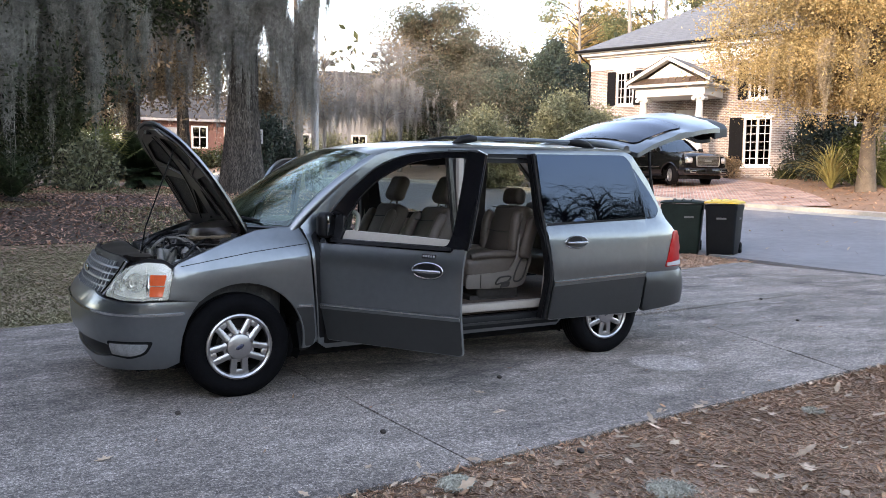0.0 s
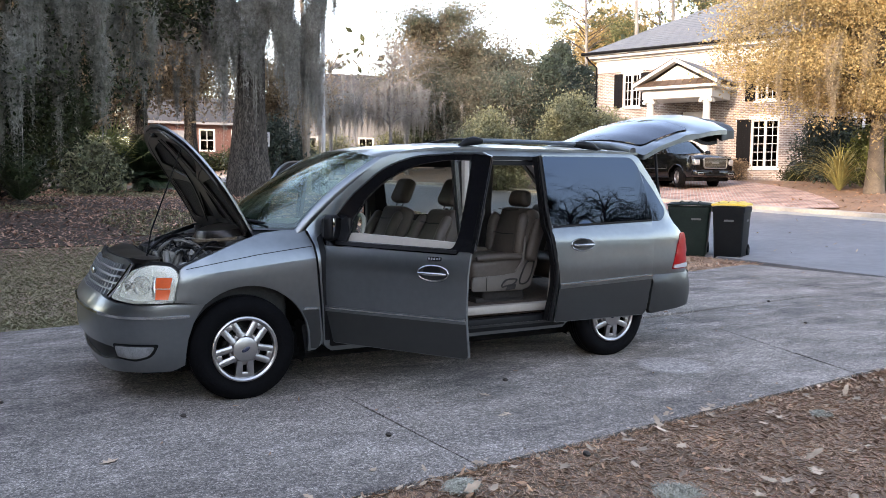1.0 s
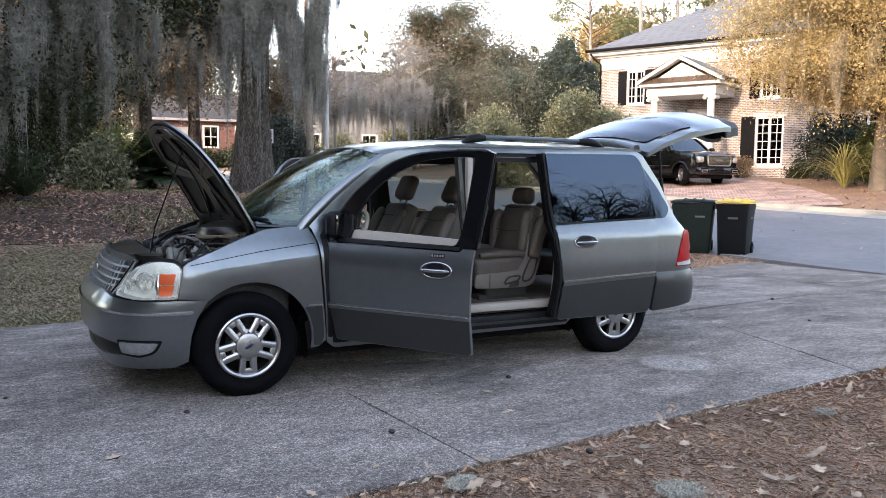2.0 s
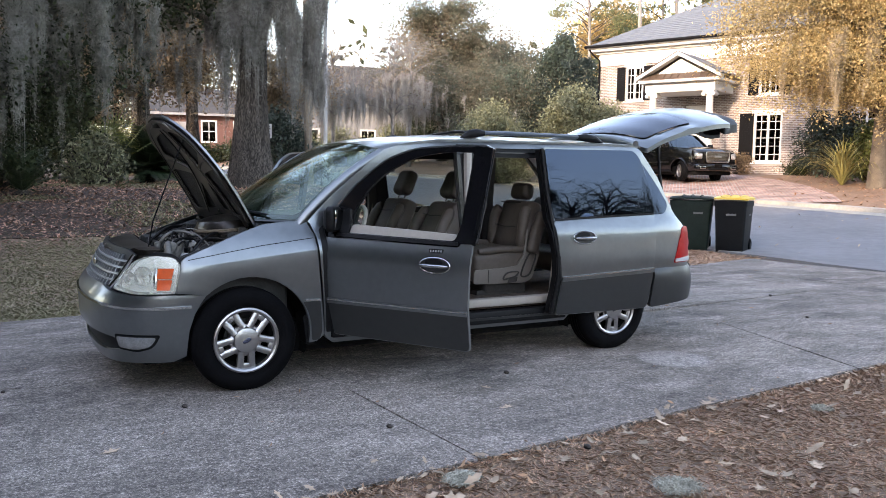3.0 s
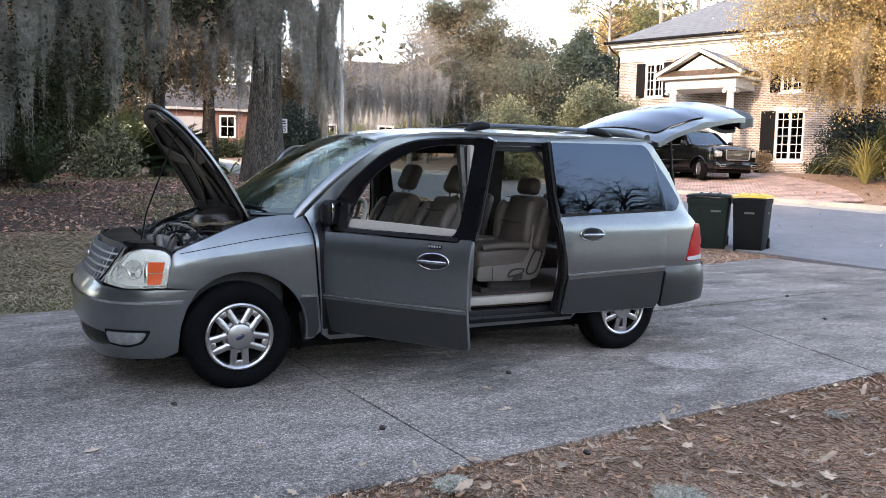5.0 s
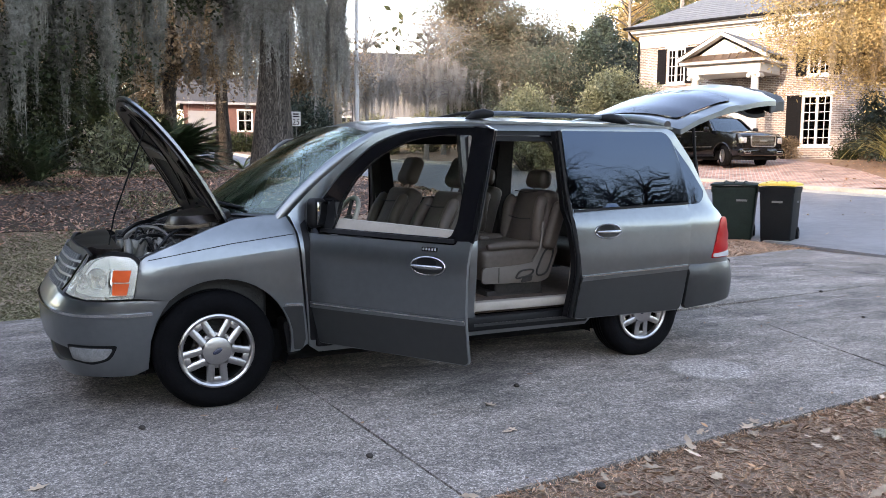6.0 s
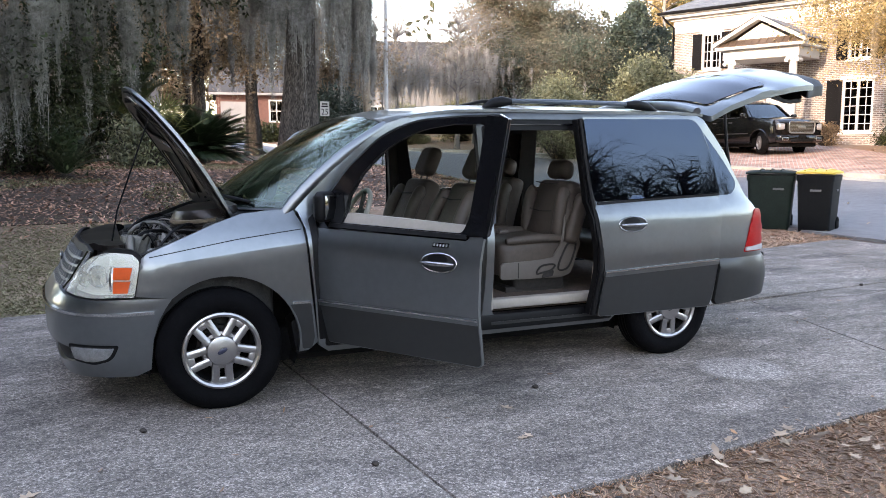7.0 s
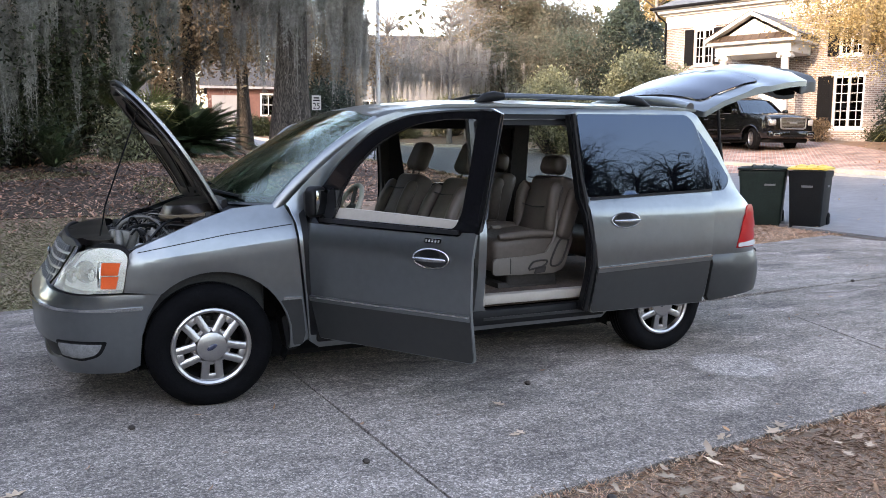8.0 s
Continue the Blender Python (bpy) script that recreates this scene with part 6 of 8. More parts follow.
        if roof is None:
            roof = part("roof", bm, SLATE, h, "blue-grey slate hipped roof", smooth=False)
        else:
            part("slate_course", bm, SLATE, roof, smooth=False)
    # windows with white sash bars and black shutters
    for x, z, w, hh in WIN:
        wd = part("window", box(x - w / 2, 0.10, z, x + w / 2, 0.12, z + hh), PANE, h, smooth=False)
        for a, b, c, d in ((x - w / 2, z, x - w / 2 + 0.09, z + hh), (x + w / 2 - 0.09, z, x + w / 2, z + hh), (x - w / 2, z, x + w / 2, z + 0.1), (x - w / 2, z + hh - 0.09, x + w / 2, z + hh), (x - 0.05, z, x + 0.05, z + hh)):
            part("window_frame", box(a, 0.02, b, c, 0.14, d), WHITEP, wd, smooth=False)
        rows = 6 if hh > 2 else 4
        for k in range(1, rows):
            part("glazing_bar", box(x - w / 2, 0.06, z + hh * k / rows - 0.014, x + w / 2, 0.11, z + hh * k / rows + 0.014), WHITEP, wd, smooth=False)
        for q in (-0.25, 0.25):
            part("glazing_bar", box(x + q * w - 0.014, 0.062, z, x + q * w + 0.014, 0.108, z + hh), WHITEP, wd, smooth=False)
        part("lintel", box(x - w / 2 - 0.1, -0.03, z + hh, x + w / 2 + 0.1, 0.05, z + hh + 0.16, 0.01), WHITEP, wd, smooth=False)
        part("window_sill", box(x - w / 2 - 0.08, -0.07, z - 0.09, x + w / 2 + 0.08, 0.05, z, 0.01), WHITEP, wd, smooth=False)
        for s in (-1, 1):
            if hh > 2.1 and s > 0:
                continue
            sx = x + s * (w / 2 + 0.25 + (0.08 if hh > 2.1 else 0))
            sb = box(sx - (0.31 if hh > 2.1 else 0.22), -0.06, z, sx + (0.31 if hh > 2.1 else 0.22), -0.01, z + hh)
            for k in range(int(hh / 0.09)):
                box(sx - 0.17, -0.075, z + 0.06 + k * 0.09, sx + 0.17, -0.055, z + 0.11 + k * 0.09, bm=sb)
            part("shutter", sb, SHUTTER, wd, "black louvred shutter", smooth=False)
    # portico
    px0, px1, pd, pz = 3.75, 6.75, 2.2, 3.05
    po = part("portico", box(px0 - 0.15, -pd - 0.1, pz, px1 + 0.15, 0.0, pz + 0.42, 0.01), WHITEP, h, "white columned portico with a pediment", smooth=False)
    part("portico_cornice", box(px0 - 0.42, -pd - 0.38, pz + 0.42, px1 + 0.42, 0.0, pz + 0.55, 0.02), WHITEP, po, smooth=False)
    cx, ap = (px0 + px1) / 2, pz + 0.55 + 1.05
    ped = bmesh.new()
    a = [ped.verts.new(c) for c in ((px0 - 0.1, -pd - 0.02, pz + 0.56), (px1 + 0.1, -pd - 0.02, pz + 0.56), (cx, -pd - 0.02, ap - 0.12))]
    b = [ped.verts.new(c) for c in ((px0 - 0.1, 0, pz + 0.56), (px1 + 0.1, 0, pz + 0.56), (cx, 0, ap - 0.12))]
    ped.faces.new(a)
    ped.faces.new(b[::-1])
    for k in range(3):
        ped.faces.new((a[k], b[k], b[(k + 1) % 3], a[(k + 1) % 3]))
    bmesh.ops.recalc_face_normals(ped, faces=ped.faces)
    part("tympanum", ped, WHITEP, po, smooth=False)
    for s in (-1, 1):
        e = px0 - 0.48 if s < 0 else px1 + 0.48
        rk = bmesh.new()
        for d0, d1, lift in ((-pd - 0.42, -pd + 0.02, 0.0), ):
            p = [(e, d0, pz + 0.55), (cx, d0, ap), (cx, d0, ap + 0.16), (e, d0, pz + 0.71)]
            q = [(x, d1, z) for x, _, z in p]
            va, vb = [rk.verts.new(c) for c in p], [rk.verts.new(c) for c in q]
            rk.faces.new(va)
            rk.faces.new(vb[::-1])
            for k in range(4):
                rk.faces.new((va[k], vb[k], vb[(k + 1) % 4], va[(k + 1) % 4]))
        bmesh.ops.recalc_face_normals(rk, faces=rk.faces)
        part("raking_cornice", rk, WHITEP, po, smooth=False)
        rf = bmesh.new()
        rf.faces.new([rf.verts.new(c) for c in ((e - 0.05 * -s, -pd - 0.46, pz + 0.73), (cx, -pd - 0.46, ap + 0.18), (cx, 0, ap + 0.18), (e - 0.05 * -s, 0, pz + 0.73))])
        part("portico_roof", rf, METALROOF if s < 0 else SLATE, po, smooth=False)
    part("pent_roof", sheet([(px0 - 0.3, 0.0), (px1 + 0.3, 0.0), (px1 + 0.1, 0.45), (px0 - 0.1, 0.45)], lambda u, v, o: Vector((u, -pd - 0.40 + v * 0.8, pz + 0.56 + v * 0.62 - o)), step=0.5, thick=0.02), METALROOF, po, "bronze standing-seam apron roof", smooth=False)
    for i in range(11):
        u = px0 - 0.2 + i * (px1 - px0 + 0.4) / 10
        part("roof_seam", tube([(u, -pd - 0.40, pz + 0.585), (u, -pd - 0.04, pz + 0.865)], 0.018, 5), METALROOF, po)
    for x, y in ((px0 + 0.15, -pd + 0.15), (px1 - 0.15, -pd + 0.15)):
        col = part("column", lathe([(0.23, -0.3), (0.23, -0.2), (0.19, -0.12), (0.185, 0.0), (0.18, 1.2), (0.155, 2.80), (0.15, 2.86), (0.19, 2.88), (0.19, 2.92)], "Z", 24), WHITEP, po, "white fluted column with a scrolled capital", m=pose(x, y, 0))
        part("capital", box(x - 0.25, y - 0.22, 2.92, x + 0.25, y + 0.22, 3.05, 0.02), WHITEP, col, smooth=False)
        for s in (-1, 1):
            part("scroll", lathe([(0, -0.23), (0.085, -0.23), (0.085, 0.23), (0, 0.23)], "Y", 14), WHITEP, col, m=pose(x + s * 0.22, y, 2.90))
    part("front_door", box(4.6, 0.12, 0, 5.8, 0.2, 2.6), WHITEP, h, "white panelled front door", smooth=False)
    part("porch_step", box(px0 - 0.2, -pd - 0.2, -0.9, px1 + 0.2, 0.0, -0.02, 0.02), KERBM, po, smooth=False)
    return h


HOUSE = pose(26.07, 28.38, 2.2, 0, 0, -67.7)
make_house(HOUSE)

# ---- trees and shrubs ----
def bark_mat():
    """Deeply furrowed bark: ridges stretched up the trunk."""
    m = bpy.data.materials.new("furrowed_bark")
    m.use_nodes = True
    n, l = m.node_tree.nodes, m.node_tree.links
    b = n["Principled BSDF"]
    b.inputs["Roughness"].default_value, b.inputs["Specular IOR Level"].default_value = 0.95, 0.15
    tc, mp = n.new("ShaderNodeTexCoord"), n.new("ShaderNodeMapping")
    mp.inputs["Scale"].default_value = (1, 1, 0.13)
    l.new(tc.outputs["Object"], mp.inputs[0])
    vo = n.new("ShaderNodeTexVoronoi")
    vo.feature = "DISTANCE_TO_EDGE"
    vo.inputs["Scale"].default_value = 38
    no = n.new("ShaderNodeTexNoise")
    no.inputs["Scale"].default_value, no.inputs["Detail"].default_value = 9, 8
    l.new(mp.outputs[0], no.inputs["Vector"])
    wv = n.new("ShaderNodeVectorMath")
    wv.operation = "MULTIPLY_ADD"
    wv.inputs[1].default_value = (0.22, 0.22, 0.22)
    l.new(no.outputs["Color"], wv.inputs[0])
    l.new(mp.outputs[0], wv.inputs[2])
    l.new(wv.outputs[0], vo.inputs["Vector"])
    mr = n.new("ShaderNodeMapRange")
    mr.inputs[1].default_value, mr.inputs[2].default_value = 0.0, 0.22
    l.new(vo.outputs[0], mr.inputs[0])
    mu = n.new("ShaderNodeMath")
    mu.operation = "MULTIPLY"
    l.new(mr.outputs[0], mu.inputs[0])
    l.new(no.outputs[0], mu.inputs[1])
    mx = n.new("ShaderNodeMix")
    mx.data_type = "RGBA"
    mx.inputs[6].default_value, mx.inputs[7].default_value = (0.02, 0.017, 0.015, 1), (0.25, 0.215, 0.185, 1)
    l.new(mu.outputs[0], mx.inputs[0])
    l.new(mx.outputs[2], b.inputs["Base Color"])
    bp = n.new("ShaderNodeBump")
    bp.inputs["Strength"].default_value, bp.inputs["Distance"].default_value = 1.0, 0.03
    l.new(mu.outputs[0], bp.inputs["Height"])
    l.new(bp.outputs[0], b.inputs["Normal"])
    return m


BARK = bark_mat()
PALEBARK = mat("grey_twig_bark", (0.20, 0.188, 0.18), 0.9, col2=(0.11, 0.104, 0.10), scale=5)
# trunk bark with a warm sunlit tone put into its colour
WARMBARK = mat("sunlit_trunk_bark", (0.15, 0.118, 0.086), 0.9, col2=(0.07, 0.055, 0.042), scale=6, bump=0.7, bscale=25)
LEAFD = mat("live_oak_leaf", (0.044, 0.053, 0.024), 0.6, spec=0.12, col2=(0.014, 0.019, 0.009), scale=2, trans=0.25, rand=0.5)
LEAFO = mat("turning_leaf", (0.185, 0.143, 0.105), 0.8, spec=0.1, col2=(0.088, 0.116, 0.088), scale=0.28, trans=0.42, rand=0.3)
LEAFG = mat("golden_leaf", (0.52, 0.39, 0.195), 0.75, spec=0.15, col2=(0.27, 0.195, 0.085), scale=0.6, trans=0.4, rand=0.4)
LEAFS = mat("shrub_leaf", (0.25, 0.25, 0.15), 0.6, spec=0.25, col2=(0.10, 0.108, 0.06), scale=1, trans=0.25, rand=0.45)
LEAFC = mat("conifer_leaf", (0.04, 0.06, 0.042), 0.6, col2=(0.015, 0.024, 0.014), scale=1, trans=0.15, rand=0.4)
LEAFB = mat("brown_oak_leaf", (0.36, 0.255, 0.16), 0.7, spec=0.15, col2=(0.17, 0.125, 0.08), scale=1, trans=0.45, rand=0.5)
# One moss in three tones: near shade and far sun are in the colour
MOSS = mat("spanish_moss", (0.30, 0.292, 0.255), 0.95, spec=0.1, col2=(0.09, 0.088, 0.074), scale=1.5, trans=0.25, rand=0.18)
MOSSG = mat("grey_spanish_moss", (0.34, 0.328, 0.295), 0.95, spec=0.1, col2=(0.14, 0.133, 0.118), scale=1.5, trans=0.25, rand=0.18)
MOSSL = mat("sunlit_spanish_moss", (0.40, 0.378, 0.345), 0.95, spec=0.1, col2=(0.22, 0.205, 0.185), scale=1.5, trans=0.3, rand=0.18)
FROND = mat("palm_frond", (0.045, 0.075, 0.03), 0.45, col2=(0.02, 0.033, 0.016), scale=3, trans=0.15, rand=0.35)


def leaf_cloud(name, centres, spread, count, size, material, parent, seed=0, flat=0.7, slim=0.5):
    """Leaves as small pointed faces scattered round clump centres."""
    g = np.random.default_rng(seed)
    c = np.asarray(centres, float)
    idx = g.integers(0, len(c), count)
    sp = np.asarray(spread, float)
    p = c[idx] + g.normal(0, 1, (count, 3)) * (sp[idx][:, None] if sp.ndim else sp) * np.array([1, 1, flat])
    d = g.normal(0, 1, (count, 3))
    d /= np.linalg.norm(d, axis=1)[:, None]
    e = np.cross(d, g.normal(0, 1, (count, 3)))
    e /= np.linalg.norm(e, axis=1)[:, None]
    s = (size * g.uniform(0.6, 1.4, count))[:, None]
    v = np.stack([p - d * s, p + e * s * slim, p + d * s, p - e * s * slim], 1).reshape(-1, 3)
    f = np.arange(count * 4).reshape(-1, 4)
    return mesh_np(name, v, f, material, parent)


def moss_cloud(name, roots, length, per, width, material, parent, seed=0, spread=0.12, segs=4, wisps=22):
    """Hanging moss: bundles of thin crinkled ribbons of uneven length that taper to wisps."""
    g = np.random.default_rng(seed)
    r = np.repeat(np.asarray(roots, float), per, 0)
    n = len(r)
    off = g.normal(0, spread, (n, 2))
    near_core = np.exp(-0.5 * (off ** 2).sum(1) / spread ** 2)
    L = np.repeat(np.asarray(length, float) * np.ones(len(roots)), per) * (0.12 + 0.88 * near_core ** 1.6) * g.uniform(0.35, 1.0, n)
    r[:, 2] += g.normal(0, 0.10, n)
    a = g.uniform(0, 2 * np.pi, n)
    w = width * g.uniform(0.12, 0.4, n)
    jit = 0.008 + width * 1.4
    px, py = np.zeros(n), np.zeros(n)
    V = []
    for k in range(segs + 1):
        t = k / segs
        px = px * 0.55 + g.normal(0, jit, n)
        py = py * 0.55 + g.normal(0, jit, n)
        cx = r[:, 0] + off[:, 0] * (1 - 0.75 * t) + px
        cy = r[:, 1] + off[:, 1] * (1 - 0.75 * t) + py
        cz = r[:, 2] - t * L + 0.25 * off[:, 0] + g.normal(0, 0.02, n)
        ww = w * (0.5 + 1.0 * math.sin(math.pi * min(1, 0.2 + 0.8 * t)) * (1 - 0.3 * t)) * (1.0 if t < 1 else 0.1) * g.uniform(0.6, 1.4, n)
        tw = a + 1.6 * t
        V.append(np.stack([cx - ww * np.cos(tw), cy - ww * np.sin(tw), cz], 1))
        V.append(np.stack([cx + ww * np.cos(tw), cy + ww * np.sin(tw), cz], 1))
    v = np.stack(V, 1).reshape(-1, 3)
    base = (np.arange(n) * (2 * (segs + 1)))[:, None]
    f = np.concatenate([base + np.array([2 * k, 2 * k + 1, 2 * k + 3, 2 * k + 2]) for k in range(segs)], 0)
    # short curled wisps all along the strands
    k = int(n * (wisps if width < 0.0105 else 9))
    q = g.integers(0, n, k)
    t = g.uniform(0, 1, k)
    c = np.stack([r[q, 0] + off[q, 0] * (1 - 0.75 * t), r[q, 1] + off[q, 1] * (1 - 0.75 * t), r[q, 2] - t * L[q] + 0.25 * off[q, 0]], 1) + g.normal(0, jit * 1.6, (k, 3))
    d = g.normal(0, 0.85, (k, 3)) + np.array([0, 0, -0.6])
    d /= np.linalg.norm(d, axis=1)[:, None]
    e = np.cross(d, g.normal(0, 1, (k, 3)))
    e /= np.linalg.norm(e, axis=1)[:, None]
    z = (width * g.uniform(1.0, 4.0, k))[:, None]
    w4 = np.stack([c - d * z, c + e * z * 0.22, c + d * z, c - e * z * 0.22], 1).reshape(-1, 3)
    f = np.concatenate([f, len(v) + np.arange(k * 4).reshape(-1, 4)], 0)
    v = np.concatenate([v, w4], 0)
    return tagged(mesh_np(name, v, f, material, parent), kind="stuff")


def limb(a, b, r0, r1, g, wob=0.12, n=7):
    a, b = np.array(a, float), np.array(b, float)
    L = np.linalg.norm(b - a)
    pts = [a + (b - a) * t + (g.normal(0, wob * L * 0.35, 3) if 0 < t < 1 else 0) + np.array([0, 0, 0.12 * L * math.sin(math.pi * t)]) for t in np.linspace(0, 1, n)]
    pts = spline(pts[::2] if n > 4 else pts, 4)
    return [tuple(p) for p in pts], [r0 + (r1 - r0) * i / (len(pts) - 1) for i in range(len(pts))]


def make_tree(name, base, h, r, clumps, leaf_n, leaf_s, leaf_m, label, seed=1, moss=(), limbs=14, trunk_top=0.75, spread=0.55, twigs=0, bark=None, category="tree", flare=1.5, drapes=(), moss_top=9.0):
    """clumps: ellipsoids (x, y, z, rx, ry, rz) relative to the base that hold the crown; moss: (count, length, per, width, material)."""
    g = np.random.default_rng(seed)
    t = thing(name, pose(*base), label, category)
    lean = g.normal(0, 0.03 * h, 2)
    tp = [(lean[0] * (z / h) ** 2, lean[1] * (z / h) ** 2, z) for z in np.linspace(-0.15, h * trunk_top, 9)]
    rr = [r * (flare if i == 0 else 1 + (flare - 1) * 0.35 if i == 1 else 1) * (1 - 0.62 * i / 8) for i in range(9)]
    bm = tube(tp, rr, 16)
    for v in bm.verts:
        k = noise.noise(v.co * (1.2 / max(r, 0.1))) * 0.14 * r
        v.co.x += k
        v.co.y += k
    part("trunk", bm, bark or BARK, t)
    cen, sizes = [], []
    lb = bmesh.new()
    total = sum(c[3] * c[4] * c[5] for c in clumps)
    for c in clumps:
        k = max(3, int(limbs * c[3] * c[4] * c[5] / total))
        for _ in range(k):
            d = g.normal(0, 1, 3)
            d /= np.linalg.norm(d)
            q = np.array(c[:3]) + d * np.array(c[3:6]) * g.uniform(0.45, 0.95)
            z0 = min(max(q[2] - 0.35 * math.hypot(q[0], q[1]), h * 0.18), h * trunk_top)
            s = np.array([lean[0] * (z0 / h) ** 2, lean[1] * (z0 / h) ** 2, z0])
            pts, rad = limb(s, q, r * 0.32, r * 0.04, g)
            tube(pts, rad, 6, bm=lb, caps=False)
            for p in pts[len(pts) // 2:]:
                cen.append(p)
            for _ in range(6):
                e = q + g.normal(0, 1, 3) * np.array(c[3:6]) * 0.33
                cen.append(tuple(e))
                if twigs:
                    p2, r2 = limb(pts[-4], e, r * 0.05, 0.006, g, n=5)
                    tube(p2, r2, 4, bm=lb, caps=False)
    part("bough", lb, bark or BARK, t)
    if leaf_n:
        tagged(leaf_cloud("crown", cen, spread, leaf_n, leaf_s, leaf_m, t, seed))
    for i, (x, y, z, rx, ry, rz, cnt, length, per, width, mm) in enumerate(drapes):
        hubs = np.array([x, y, z]) + g.uniform(-1, 1, (max(2, cnt // 2), 3)) * np.array([rx, ry, rz])
        roots = hubs[g.integers(0, len(hubs), cnt)] + g.normal(0, 1, (cnt, 3)) * np.array([0.04, 0.04, 0.28])
        moss_cloud("moss", roots, length * g.uniform(0.45, 1.25, cnt), per, width, mm, t, seed + i + 70, spread=0.03 + 0.014 * length)
    for i, (cnt, length, per, width, mm) in enumerate(moss):
        low = np.array([q for q in cen if q[2] < moss_top * h])
        roots = low[g.integers(0, len(low), cnt)] + g.normal(0, spread * 0.7, (cnt, 3))
        moss_cloud("moss", roots, length * g.uniform(0.5, 1.2, cnt), per, width, mm, t, seed + i + 7, spread=0.05 + 0.017 * length)
    return t


gz = ground_z


def at(x, y, dz=-0.05):
    return (x, y, gz(x, y) + dz)


# shrubs
def make_shrub(base, r, h, n, m, seed, label, leaf=0.07, name="shrub"):
    g = np.random.default_rng(seed)
    t = thing(name, pose(*base), label, "shrub")
    cen, sb = [], bmesh.new()
    for i in range(60):
        a, q, z = g.uniform(0, 6.28), r * math.sqrt(g.uniform(0.02, 1)), h * g.uniform(0.15, 1.0)
        q *= math.sqrt(max(0.05, 1 - (max(0, z / h - 0.35) / 0.68) ** 2))
        e = (q * math.cos(a), q * math.sin(a), z)
        tube([(0.1 * math.cos(a), 0.1 * math.sin(a), -0.05), (e[0] * 0.6, e[1] * 0.6, z * 0.55), e], [0.03, 0.018, 0.006], 4, bm=sb, caps=False)
        cen += [e, tuple(np.array(e) * (1, 1, 0.9) + g.normal(0, 0.12 * r, 3)), tuple(np.array(e) * (0.8, 0.8, 0.8))]
    part("stem", sb, BARK, t)
    leaf_cloud("foliage", cen, 0.13 * r + 0.03, n, leaf, m, t, seed, 0.9, 0.42)
    return t


# big oak behind the hood, cloaked in moss
make_tree("oak_tree", at(3.6, 12.95), 11, 0.40, [(0.4, 0, 8.6, 4.6, 4.0, 1.6), (-1.6, -0.6, 4.2, 0.9, 0.8, 0.6), (0.2, -0.5, 5.0, 0.9, 0.6, 0.7)], 34000, 0.055, LEAFD, "large live oak cloaked in grey Spanish moss", 3,
          [(26, 1.8, 85, 0.010, MOSSG)], limbs=44, spread=0.34, drapes=[(-0.05, -0.72, 4.2, 0.85, 0.2, 0.7, 64, 2.3, 72, 0.010, MOSSG), (1.0, -0.55, 3.9, 0.4, 0.25, 0.6, 40, 2.6, 72, 0.010, MOSSG), (-0.5, -0.6, 4.6, 0.25, 0.2, 0.6, 9, 1.8, 80, 0.010, MOSSG), (1.75, 0.2, 2.6, 0.35, 0.3, 0.3, 8, 1.5, 80, 0.007, MOSSL), (-1.3, 0.6, 3.9, 0.7, 0.5, 0.5, 16, 1.5, 110, 0.010, MOSSL), (1.7, -0.2, 5.4, 0.6, 0.3, 0.5, 12, 1.9, 85, 0.010, MOSSG)])
# oak beside the lawn with low curtains
make_tree("oak_tree", at(-3.4, 9.6), 10, 0.36, [(0.2, -0.3, 6.4, 3.4, 3.0, 1.7), (2.3, -1.2, 3.3, 1.5, 0.9, 0.9), (1.5, -2.0, 1.9, 1.2, 0.7, 0.9), (3.3, -0.9, 4.6, 0.9, 0.9, 0.6), (2.5, -1.8, 1.9, 0.9, 0.6, 0.8), (1.8, -2.0, 3.6, 1.6, 0.6, 0.8), (2.8, -1.8, 2.3, 0.7, 0.5, 0.9)], 100000, 0.036, LEAFD, "dark live oak with low boughs and curtains of moss", 11,
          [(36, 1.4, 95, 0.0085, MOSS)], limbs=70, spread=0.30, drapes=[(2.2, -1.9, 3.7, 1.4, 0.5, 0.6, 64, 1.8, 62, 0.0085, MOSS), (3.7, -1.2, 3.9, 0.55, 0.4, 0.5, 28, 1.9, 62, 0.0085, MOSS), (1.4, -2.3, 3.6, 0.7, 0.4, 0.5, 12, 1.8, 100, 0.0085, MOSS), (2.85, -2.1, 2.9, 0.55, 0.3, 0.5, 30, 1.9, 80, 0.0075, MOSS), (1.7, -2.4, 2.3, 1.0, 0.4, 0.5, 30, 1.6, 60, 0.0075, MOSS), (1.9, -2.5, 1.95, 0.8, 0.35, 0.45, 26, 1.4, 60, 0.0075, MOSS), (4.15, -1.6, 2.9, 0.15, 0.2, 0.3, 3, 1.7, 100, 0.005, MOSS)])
make_tree("oak_tree", at(2.4, 20.0), 9, 0.22, [(0, 0, 5.6, 2.6, 2.0, 2.4), (0.2, -0.4, 3.4, 1.9, 1.2, 0.7)], 42000, 0.055, LEAFB, "brown-leaved oak among the live oaks", 23, [(46, 2.0, 80, 0.010, MOSSL)], limbs=54, spread=0.36, drapes=[(0.6, -0.8, 3.7, 2.0, 0.6, 0.5, 36, 1.7, 70, 0.010, MOSSG)])
# evergreen thicket behind the curtain
for x, y, r, h, sd in ((-3.2, 13.5, 1.6, 2.0, 54), (-1.0, 19.5, 2.0, 2.6, 55), (-5.0, 18.0, 2.2, 3.0, 56), (-7.5, 12.5, 2.0, 2.6, 58)):
    make_shrub(at(x, y), r, h, 12000, LEAFD, sd, "dark evergreen thicket under the oaks", 0.07)
